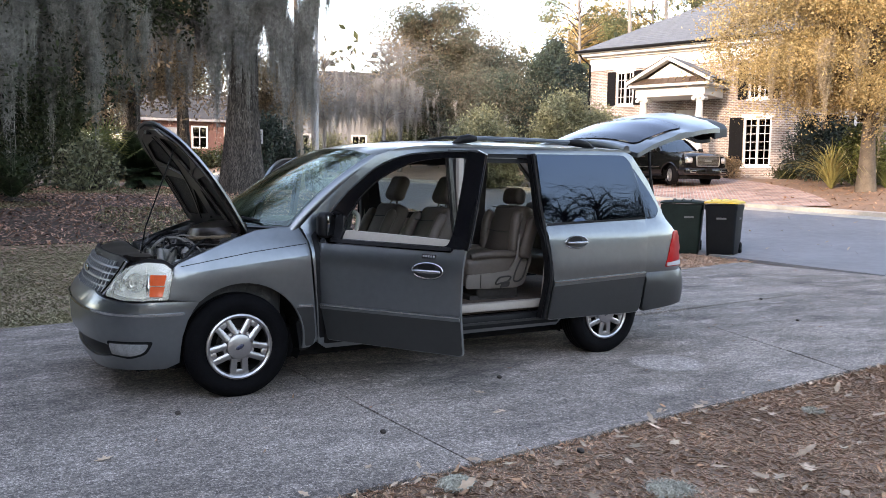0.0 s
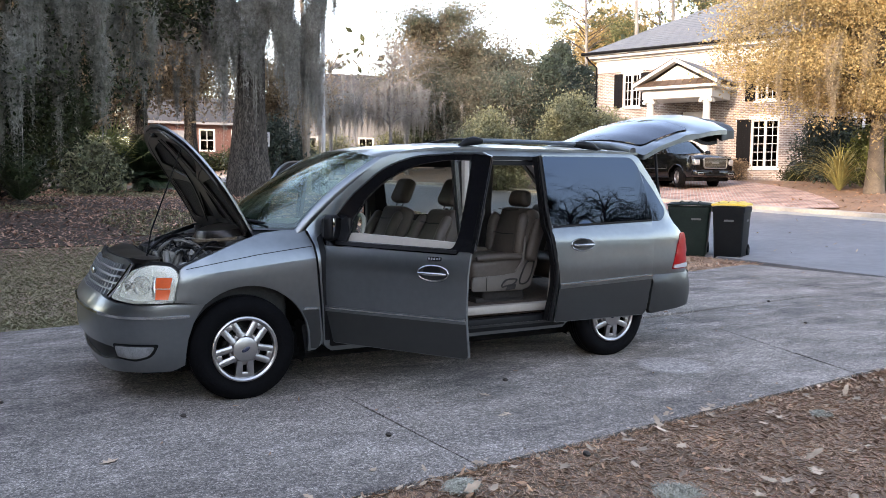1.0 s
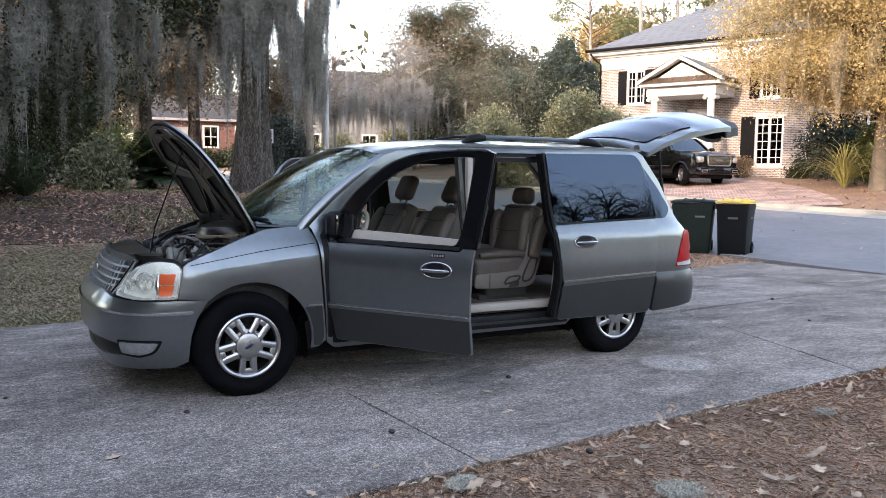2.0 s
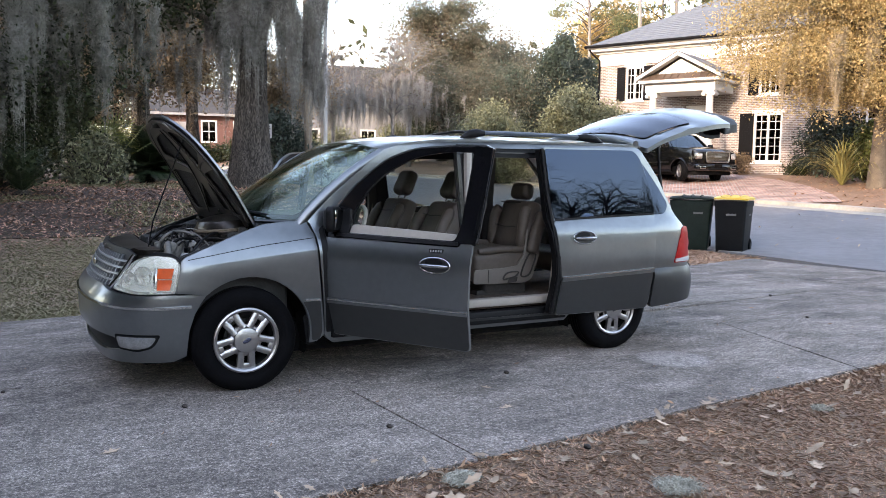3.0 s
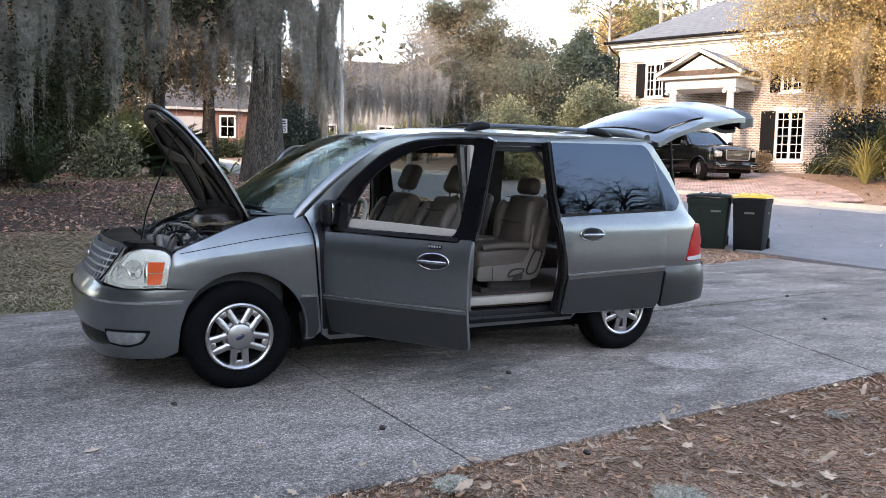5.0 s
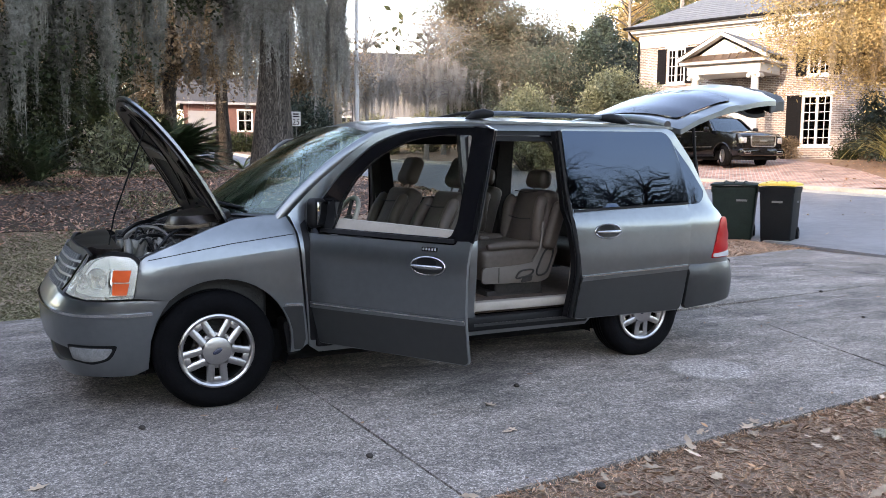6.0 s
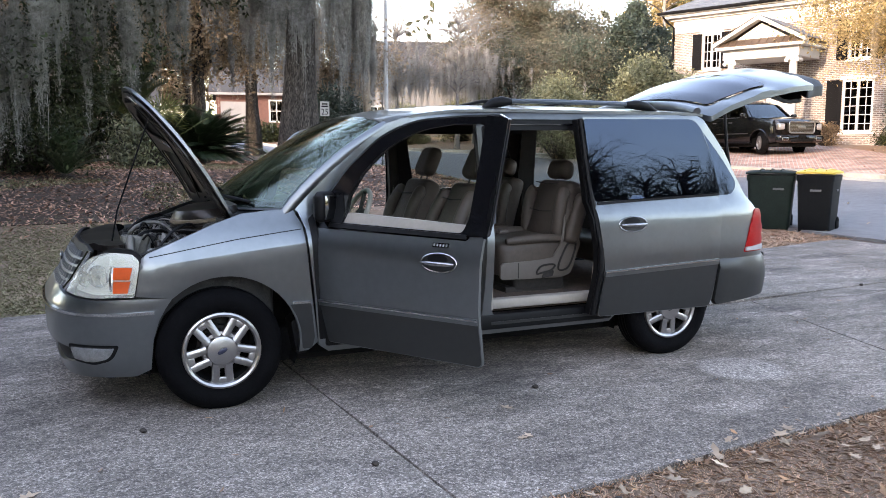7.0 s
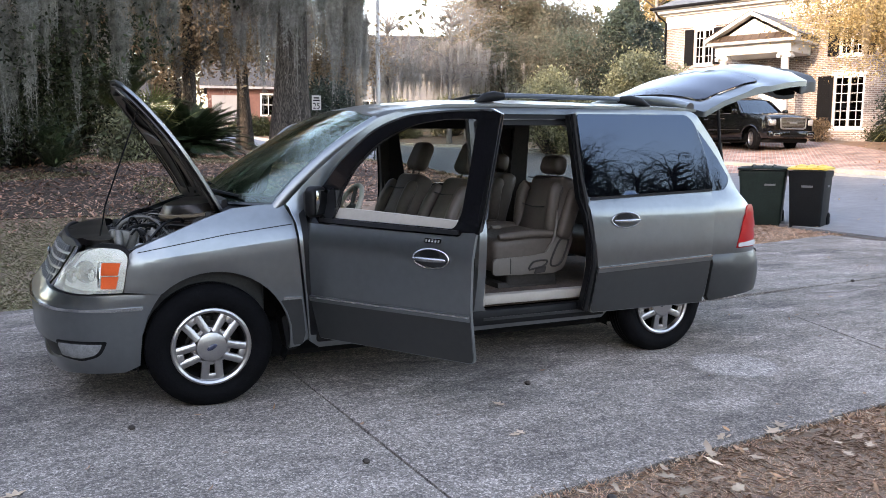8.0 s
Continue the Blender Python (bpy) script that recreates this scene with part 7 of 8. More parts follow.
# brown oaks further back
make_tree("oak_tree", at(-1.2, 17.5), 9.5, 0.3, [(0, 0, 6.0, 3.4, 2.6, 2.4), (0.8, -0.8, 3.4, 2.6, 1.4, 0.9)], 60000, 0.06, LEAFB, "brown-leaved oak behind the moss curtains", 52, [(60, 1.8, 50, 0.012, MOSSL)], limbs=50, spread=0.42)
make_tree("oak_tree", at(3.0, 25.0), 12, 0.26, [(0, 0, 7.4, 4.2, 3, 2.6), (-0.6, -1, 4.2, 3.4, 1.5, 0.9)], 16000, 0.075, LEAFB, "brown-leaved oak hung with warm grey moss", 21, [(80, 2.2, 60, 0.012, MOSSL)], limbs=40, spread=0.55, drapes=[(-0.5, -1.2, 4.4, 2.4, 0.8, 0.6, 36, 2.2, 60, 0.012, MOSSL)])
# this slim trunk has its sunlight in the lighter, warmer bark colour
make_tree("oak_tree", at(8.4, 22.8), 10, 0.17, [(0.2, 0, 8.6, 1.8, 1.6, 1.4), (-0.3, -0.6, 4.6, 0.9, 0.8, 0.9)], 2600, 0.06, LEAFB, "slim oak with a pale sunlit trunk", 22, [(30, 2.0, 40, 0.011, MOSSL)], limbs=22, spread=0.4, bark=mat("sunlit_pale_bark", (0.30, 0.24, 0.17), 0.9, col2=(0.16, 0.12, 0.09), scale=5, bump=0.6, bscale=30))
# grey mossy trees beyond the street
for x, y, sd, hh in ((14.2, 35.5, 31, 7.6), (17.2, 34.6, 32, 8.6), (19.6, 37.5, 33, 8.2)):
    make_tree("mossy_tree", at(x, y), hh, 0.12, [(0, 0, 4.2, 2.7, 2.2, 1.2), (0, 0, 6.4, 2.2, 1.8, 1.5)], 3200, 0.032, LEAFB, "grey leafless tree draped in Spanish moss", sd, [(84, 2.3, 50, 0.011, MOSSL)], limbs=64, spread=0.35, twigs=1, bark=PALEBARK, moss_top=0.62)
# brown oaks closing the view between the live oaks
for x, y, sd, hh in ((-0.5, 27, 24, 12), (-6, 29, 25, 12), (5.0, 25.8, 26, 11), (-12, 27, 27, 12)):
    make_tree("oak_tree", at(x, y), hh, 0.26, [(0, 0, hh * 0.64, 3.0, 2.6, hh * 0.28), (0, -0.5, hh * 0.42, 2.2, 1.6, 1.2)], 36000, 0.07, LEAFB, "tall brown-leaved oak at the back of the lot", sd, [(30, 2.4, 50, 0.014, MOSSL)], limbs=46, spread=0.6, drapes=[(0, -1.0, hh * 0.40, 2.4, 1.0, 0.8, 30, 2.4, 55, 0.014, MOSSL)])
make_tree("oak_tree", at(9.0, 27.5), 7.0, 0.14, [(0, 0, 4.6, 1.7, 1.5, 1.3), (0, 0, 2.9, 1.4, 1.2, 0.7)], 22000, 0.055, LEAFB, "small brown-leaved oak beside the street", 28, [(24, 1.8, 50, 0.010, MOSSL)], limbs=40, spread=0.34)
# brown woods beyond the street
back = make_tree("oak_tree", at(2.0, 66.0), 11, 0.3, [(0, 0, 6.6, 4.2, 3.0, 3.4), (0, 0, 2.6, 4.0, 2.6, 1.6)], 15000, 0.16, LEAFB, "brown-leaved tree in the woods beyond the street", 29, limbs=36, spread=0.8)
for i, (x, y, k) in enumerate(((7.5, 69, 0.95), (-4, 66, 1.0), (-10, 68, 1.1), (13, 71, 0.9), (-17, 66, 1.0))):
    copy_thing(back, pose(x, y, gz(x, y) - 0.1, 0, 0, 75 * i) @ Matrix.Scale(k, 4))
# turning trees
for x, y, sd, hh, n in ((23.4, 40.5, 41, 11.0, 80000), (28.4, 42, 43, 9.0, 52000), (24.8, 35.5, 44, 6.2, 34000)):
    make_tree("autumn_tree", at(x, y), hh, 0.26, [(0, 0, hh * 0.66, 3.6, 3.2, hh * 0.27), (0.3, -0.8, hh * 0.36, 3.9, 2.6, hh * 0.2)], int(n * 1.4), 0.066, LEAFO, "broad tree with green and rusty orange leaves", sd, [(46, 1.6, 26, 0.013, MOSSL)], limbs=80, spread=0.40, moss_top=0.45)


def make_conifer(base, h, r, n, seed, label):
    """A spire of drooping sprays round a straight trunk."""
    g = np.random.default_rng(seed)
    t = thing("conifer", pose(*base), label, "tree")
    part("trunk", tube([(0, 0, z) for z in np.linspace(-0.1, h, 6)], [0.24 * (1 - 0.9 * i / 5) for i in range(6)], 10), BARK, t)
    cen, lb = [], bmesh.new()
    for i in range(150):
        z = h * (0.08 + 0.9 * (i / 150) ** 0.9)
        a, q = g.uniform(0, 6.28), r * (1 - (z / h) ** 1.3) * g.uniform(0.6, 1.05) + 0.15
        e = (q * math.cos(a), q * math.sin(a), z + 0.15 * q - 0.25 * g.uniform())
        tube([(0, 0, z), (e[0] * 0.5, e[1] * 0.5, z + 0.12), e], [0.04, 0.025, 0.008], 4, bm=lb, caps=False)
        cen += [tuple(np.array((0, 0, z)) * (1 - k) + np.array(e) * k) for k in (0.45, 0.7, 0.9, 1.0)]
    part("bough", lb, BARK, t)
    leaf_cloud("needles", cen, 0.22, n, 0.09, LEAFC, t, seed, 0.6, 0.3)
    return t


make_conifer(at(28.6, 35.0), 7.6, 3.3, 26000, 61, "dark green spreading conifer beyond the hedge")
make_conifer(at(26.4, 33.0), 6.6, 2.4, 18000, 62, "dark green spreading conifer beyond the hedge")
make_conifer(at(31.0, 36.0), 6.5, 2.6, 16000, 63, "dark green spreading conifer beyond the hedge")


def make_pine(base, h, seed, n=9000, lab="tall thin pine with an open sunlit crown"):
    g = np.random.default_rng(seed)
    t = thing("pine_tree", pose(*base), lab, "tree")
    part("trunk", tube([(0.3 * math.sin(z * 0.2), 0, z) for z in np.linspace(-0.1, h, 8)], [0.24 * (1 - 0.75 * i / 7) for i in range(8)], 10), PALEBARK, t)
    cen, lb = [], bmesh.new()
    for i in range(46):
        z = h * g.uniform(0.48, 1.0)
        a, q = g.uniform(0, 6.28), (1 - z / h) * 5.0 + g.uniform(0.8, 2.6)
        e = np.array((q * math.cos(a), q * math.sin(a), z + 0.35 * q))
        s = np.array((0.3 * math.sin(z * 0.2), 0, z))
        pts, rad = limb(s, e, 0.055, 0.012, g)
        tube(pts, rad, 5, bm=lb, caps=False)
        cen += [pts[-1], pts[-3], pts[-5], tuple(e + g.normal(0, 0.5, 3)), tuple(e + g.normal(0, 0.6, 3))]
    part("bough", lb, BARK, t)
    leaf_cloud("needles", cen, 0.34, n, 0.13, LEAFP, t, seed, 0.55, 0.25)
    return t


LEAFP = mat("pine_needles", (0.13, 0.14, 0.06), 0.6, col2=(0.07, 0.085, 0.04), scale=0.6, trans=0.25, rand=0.4)
make_pine(at(47.0, 56.0), 21.5, 71, 13000)
make_pine(at(58.0, 58.0), 22.0, 72, 12000)
make_pine(at(66.0, 56.0), 23.0, 73, 12000)
make_tree("autumn_tree", at(56.0, 63.0), 18, 0.35, [(0, 0, 12.5, 5.5, 5, 4.0)], 14000, 0.2, LEAFG, "tall golden-leaved tree far behind the house", 74, limbs=40, spread=1.0)
make_pine(at(52.0, 50.0), 30.0, 76, 16000, "very tall pine behind the house")
make_pine(at(60.0, 54.0), 32.0, 77, 16000, "very tall pine behind the house")
make_pine(at(45.0, 47.0), 27.0, 78, 14000, "very tall pine behind the house")
make_tree("autumn_tree", at(63.0, 50.0), 20, 0.35, [(0, 0, 14.5, 6.5, 6, 4.0)], 16000, 0.2, LEAFP, "tall yellow-green tree far behind the house", 75, limbs=40, spread=1.0)

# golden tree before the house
# golden copy of the moss, with the low sun put into its colour
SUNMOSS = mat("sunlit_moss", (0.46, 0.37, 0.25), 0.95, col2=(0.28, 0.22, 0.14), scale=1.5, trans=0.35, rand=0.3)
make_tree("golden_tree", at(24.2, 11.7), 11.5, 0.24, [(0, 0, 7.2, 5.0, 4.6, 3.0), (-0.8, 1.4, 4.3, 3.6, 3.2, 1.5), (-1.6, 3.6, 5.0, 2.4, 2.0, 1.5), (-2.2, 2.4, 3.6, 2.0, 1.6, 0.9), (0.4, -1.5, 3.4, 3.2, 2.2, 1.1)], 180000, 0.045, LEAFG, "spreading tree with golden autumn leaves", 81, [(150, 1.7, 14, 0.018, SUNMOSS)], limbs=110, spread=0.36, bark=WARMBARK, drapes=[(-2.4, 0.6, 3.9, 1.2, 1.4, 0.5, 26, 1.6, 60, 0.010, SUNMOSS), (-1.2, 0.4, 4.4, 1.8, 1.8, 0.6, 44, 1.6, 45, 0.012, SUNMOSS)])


make_shrub(at(17.2, 24.6), 1.55, 3.4, 20000, LEAFS, 91, "olive-green evergreen shrub beside the house")
make_shrub(at(20.3, 22.9), 1.6, 3.8, 22000, LEAFS, 92, "tall olive-green evergreen shrub beside the house")
make_shrub(at(22.3, 23.4), 1.5, 3.2, 12000, LEAFS, 93, "olive-green shrub below the house window")
make_shrub(at(27.0, 20.0), 0.6, 0.9, 2200, LEAFB, 94, "dry brown shrub by the house wall", 0.05)
make_shrub(at(28.4, 17.9), 0.9, 0.5, 3000, LEAFD, 95, "low dark green groundcover at the house wall", 0.05)
make_shrub(at(25.9, 12.9), 1.0, 2.2, 7000, mat("yellow_green_leaf", (0.16, 0.17, 0.04), 0.5, col2=(0.07, 0.09, 0.025), scale=2, trans=0.3, rand=0.4), 96, "yellow-green shrub under the golden tree", 0.06)
make_shrub(at(28.2, 17.2), 0.75, 2.7, 7000, LEAFC, 102, "dark climbing evergreen beside the french window", 0.06)
make_shrub(at(27.4, 15.2), 1.1, 2.4, 9000, LEAFC, 97, "dark evergreen shrub against the house", 0.07)
make_shrub(at(7.3, 23.6), 1.5, 2.6, 10000, LEAFC, 98, "dark evergreen shrub in the wooded lot", 0.07)
make_shrub(at(8.6, 27.0), 1.8, 2.4, 9000, LEAFC, 99, "dark evergreen shrub near the street", 0.08)
make_shrub(at(-1.6, 12.4), 1.2, 1.2, 5000, LEAFD, 100, "dark evergreen shrub under the oaks", 0.05)
make_shrub(at(0.45, 13.7), 0.7, 1.1, 4000, LEAFS, 101, "green shrub under the oaks", 0.05)
for x, y, sd, hh in ((12.0, 45.5, 111, 1.1), (14.5, 43.5, 112, 2.2), (17.0, 42.0, 113, 2.2), (20, 40, 114, 2.2), (9.5, 47, 115, 0.9)):
    make_shrub(at(x, y), 1.7, hh, 6000, LEAFS if hh > 2 else LEAFD, sd, "clipped green hedge shrub across the street", 0.09, "hedge_shrub")


def blade_tuft(name, base, n, length, width, m, seed, label, arch=0.5, up=0.6, category="plant", two_sided=False):
    """A rosette of narrow arching blades."""
    g = np.random.default_rng(seed)
    t = thing(name, pose(*base), label, category)
    for i in range(n):
        a = g.uniform(0, 6.28)
        e = g.uniform(up - 0.35, up + 0.45)
        L = length * g.uniform(0.7, 1.15)
        bm = bmesh.new()
        rows = []
        for k in range(6):
            q = k / 5
            el = e - arch * q * q
            rr, zz = L * q * math.cos(max(-0.6, el)), L * q * math.sin(max(-0.6, el)) + 0.02
            w = width * (0.5 + q * 1.2 if q < 0.4 else 1.0 * (1 - q) / 0.6 + 0.03)
            c, s = math.cos(a), math.sin(a)
            rows.append((bm.verts.new((rr * c - w * s, rr * s + w * c, zz + 0.3 * w)), bm.verts.new((rr * c, rr * s, zz)), bm.verts.new((rr * c + w * s, rr * s - w * c, zz + 0.3 * w))))
        for r0, r1 in zip(rows, rows[1:]):
            bm.faces.new((r0[0], r1[0], r1[1], r0[1]))
            bm.faces.new((r0[1], r1[1], r1[2], r0[2]))
        part("blade", bm, m, t)
    return t


AGAVE = mat("agave_leaf", (0.17, 0.19, 0.07), 0.5, col2=(0.09, 0.11, 0.05), scale=3)
blade_tuft("agave", at(4.9, 22.1), 26, 0.9, 0.035, AGAVE, 121, "spiky yellow-green agave by the street")
blade_tuft("grass_clump", at(24.5, 13.2), 120, 2.5, 0.022, mat("yellow_grass", (0.28, 0.24, 0.08), 0.7, col2=(0.16, 0.15, 0.05), scale=3), 122, "tall yellow-green ornamental grass clump", 0.9, 1.2)
blade_tuft("grass_clump", at(25.6, 11.9), 50, 1.3, 0.02, mat("green_grass", (0.14, 0.15, 0.05), 0.7, col2=(0.08, 0.09, 0.03), scale=3), 123, "green ornamental grass clump", 0.9, 1.2)


def make_sago(base, n, length, seed, label, name="sago_palm", up=0.7, arch=0.9, leaflets=26, lw=0.016, ll=0.17, trunk=0.25):
    """A rosette of feather fronds, each a rib with many leaflets."""
    g = np.random.default_rng(seed)
    t = thing(name, pose(*base), label, "palm")
    part("trunk", lathe([(0.16, -0.05), (0.18, trunk * 0.6), (0.12, trunk), (0, trunk + 0.05)], "Z", 12), BARK, t)
    bm = bmesh.new()
    for i in range(n):
        a, e, L = g.uniform(0, 6.28), g.uniform(up - 0.45, up + 0.6), length * g.uniform(0.75, 1.1)
        c, s = math.cos(a), math.sin(a)
        rib = []
        x = z = 0.0
        for k in range(9):
            el = e - arch * (k / 8) ** 1.5
            rib.append((x * c, x * s, trunk + z))
            x, z = x + L / 8 * math.cos(el), z + L / 8 * math.sin(el)
        tube(rib, [0.012 * (1 - 0.08 * k) for k in range(9)], 4, bm=bm, caps=False)
        P = [Vector(q) for q in spline(rib, 4)]
        for k in range(leaflets):
            p = P[min(len(P) - 2, 2 + int(k * (len(P) - 3) / leaflets))]
            d = (P[min(len(P) - 1, 3 + int(k * (len(P) - 3) / leaflets))] - p).normalized()
            sd = Vector((-s, c, 0))
            for w in (-1, 1):
                q = (sd * w * 0.85 + d * 0.5 + Vector((0, 0, 0.18))).normalized() * ll * (1 - 0.5 * abs(k / leaflets - 0.4))
                o = d * lw
                bm.faces.new([bm.verts.new(v) for v in (p - o, p + o, p + q)])
    tagged(part("fronds", bm, FROND, t), kind="stuff")
    return t


make_sago(at(1.75, 15.2), 260, 1.4, 131, "dark green sago palm bush with dense fronds", up=0.62, arch=0.8, leaflets=34, lw=0.022, ll=0.24)
make_sago(at(0.4, 17.2), 22, 1.9, 132, "fan-leaved palm under the oaks", "palm", 1.0, 1.1, 40, 0.03, 0.5, 1.0)
make_sago(at(-1.0, 11.4), 20, 1.0, 133, "small palmetto in the leaf bed", "palmetto", 0.9, 0.8, 20, 0.02, 0.3, 0.1)

# unseen trees, added out of view to keep the low sun off the drive
for x, y, sd, hh in ((-15, -9, 141, 12), (-16, -2, 142, 12), (-15, 5, 143, 11), (-22, -14, 144, 14), (-19, -20, 145, 13), (-24, -5, 146, 14)):
    make_tree("oak_tree", at(x, y), hh, 0.4, [(0, 0, hh * 0.62, 5.0, 4.6, hh * 0.34), (0, 0, hh * 0.28, 4.0, 4.0, hh * 0.18)], 16000, 0.42, LEAFD, "unseen tall live oak added to shade the drive", sd, limbs=50, spread=0.9)
# bare trees across the lawn behind the camera, and woods all round
bare = make_tree("bare_tree", at(6, -44), 10.0, 0.26, [(0, 0, 6.2, 4.8, 3.8, 3.2)], 0, 0.10, LEAFB, "leafless tree with fine crooked branches", 151, limbs=100, spread=0.5, twigs=1)
for i, (x, y, k) in enumerate(((14, -43, 1.0), (22, -45, 0.9), (30, -43, 1.05), (38, -42, 0.95), (46, -44, 1.0), (-4, -46, 1.0), (54, -38, 1.1), (60, -30, 1.0), (64, -21, 1.1), (68, -12, 1.0), (34, -47, 1.1), (18, -48, 1.1), (26, -49, 1.1), (50, -45, 1.1))):
    copy_thing(bare, pose(x, y, 0, 0, 0, 67 * i) @ Matrix.Scale(k, 4))
for i, (x, y, k) in enumerate(((10, -42, 0.8), (18, -41, 0.85), (26, -42, 0.8), (34, -41, 0.85), (42, -42, 0.85), (50, -41, 0.9), (57, -34, 0.9), (2, -43, 0.85), (62, -25, 0.9), (66, -17, 0.9))):
    copy_thing(bare, pose(x, y, 0, 0, 0, 41 + 53 * i) @ Matrix.Scale(k, 4))
wood = make_tree("oak_tree", at(-30, -60), 8.0, 0.3, [(0, 0, 4.6, 6.0, 5.0, 2.6), (0, 0, 2.0, 5.5, 4.5, 1.6)], 9000, 0.28, LEAFD, "dark evergreen oak in the woods round about", 161, limbs=40, spread=1.1)
for i in range(30):
    a = radians(150 + i * 9.5)
    r = 78 + 9 * math.sin(i * 2.3)
    copy_thing(wood, pose(r * math.cos(a) + 5, r * math.sin(a), 0.0, 0, 0, 40 * i) @ Matrix.Scale((0.8 if 11 < i < 22 else 1.35) + 0.3 * math.sin(i * 1.7) ** 2, 4))

for i in range(16):
    copy_thing(wood, pose(-4 + 5 * i, -52 + 0.06 * max(0, i - 8) ** 2 * 5, 0.0, 0, 0, 77 * i) @ Matrix.Scale(0.5 + 0.12 * math.sin(i * 2.1), 4))

# old oak beside the camera whose boughs reach over the drive
make_tree("oak_tree", at(7.5, -9.0), 12, 0.45, [(-2.5, 9.5, 9.6, 3.6, 3.0, 1.0), (-1.0, 5.5, 9.0, 3.0, 3.0, 1.2), (-6.0, 6.5, 10.0, 2.6, 2.6, 1.0)], 5200, 0.10, LEAFD, "spreading live oak reaching over the drive", 171, limbs=60, spread=0.5, twigs=1)


def make_fan(base, n, r, seed, label):
    """A fan palm: stalks that each end in a pleated round of stiff blades."""
    g = np.random.default_rng(seed)
    t = thing("fan_palm", pose(*base), label, "palm")
    part("trunk", tube([(0, 0, -0.1), (0, 0, 0.5)], [0.12, 0.09], 10), BARK, t)
    for i in range(n):
        a, e = 2.4 * i + g.normal(0, 0.3), g.uniform(0.5, 1.2)
        d = Vector((math.cos(a) * math.cos(e), math.sin(a) * math.cos(e), math.sin(e)))
        tip = Vector((0, 0, 0.45)) + d * g.uniform(0.6, 0.95)
        st = part("stalk", tube([(0, 0, 0.4), tuple(Vector((0, 0, 0.45)) + d * 0.4), tuple(tip)], [0.014, 0.011, 0.008], 5), FANLEAF, t)
        side = d.cross(Vector((0, 0, 1))).normalized()
        up = side.cross(d).normalized()
        bm = bmesh.new()
        for k in range(26):
            b = radians(-125 + 250 * k / 25)
            w = d * math.cos(b) + side * math.sin(b)
            q = side * math.cos(b) - d * math.sin(b)
            L = r * g.uniform(0.85, 1.08) * (1 - 0.25 * abs(b) / 2.2)
            o = q * 0.016
            bm.faces.new([bm.verts.new(v) for v in (tip, tip + w * L * 0.55 + o, tip + w * L - up * 0.10 * L, tip + w * L * 0.55 - o)])
        part("fan", bm, FANLEAF, st)
    return t


# leaf tint shifted to yellow: the sun on it is put into the colour
FANLEAF = mat("sunlit_fan_palm_leaf", (0.22, 0.23, 0.075), 0.5, col2=(0.09, 0.11, 0.04), scale=2, trans=0.3)
make_fan(at(0.85, 14.4), 9, 0.62, 172, "fan palm with pleated leaves coloured a sunlit yellow-green under the oaks")

# ---- houses across the street, pole, sign ----
SIDING = mat("white_siding", (0.19, 0.19, 0.195), 0.6, var=0.06, scale=2)
GREYSIDE = mat("grey_siding", (0.13, 0.13, 0.13), 0.6, var=0.08, scale=2)
ROOFG = mat("grey_shingle", (0.042, 0.04, 0.04), 0.9, col2=(0.028, 0.027, 0.027), scale=3, bump=0.3, bscale=30)
ROSE = mat("rose_brick", (0.12, 0.056, 0.046), 0.85, col2=(0.085, 0.04, 0.033), scale=6, bump=0.2, bscale=30)


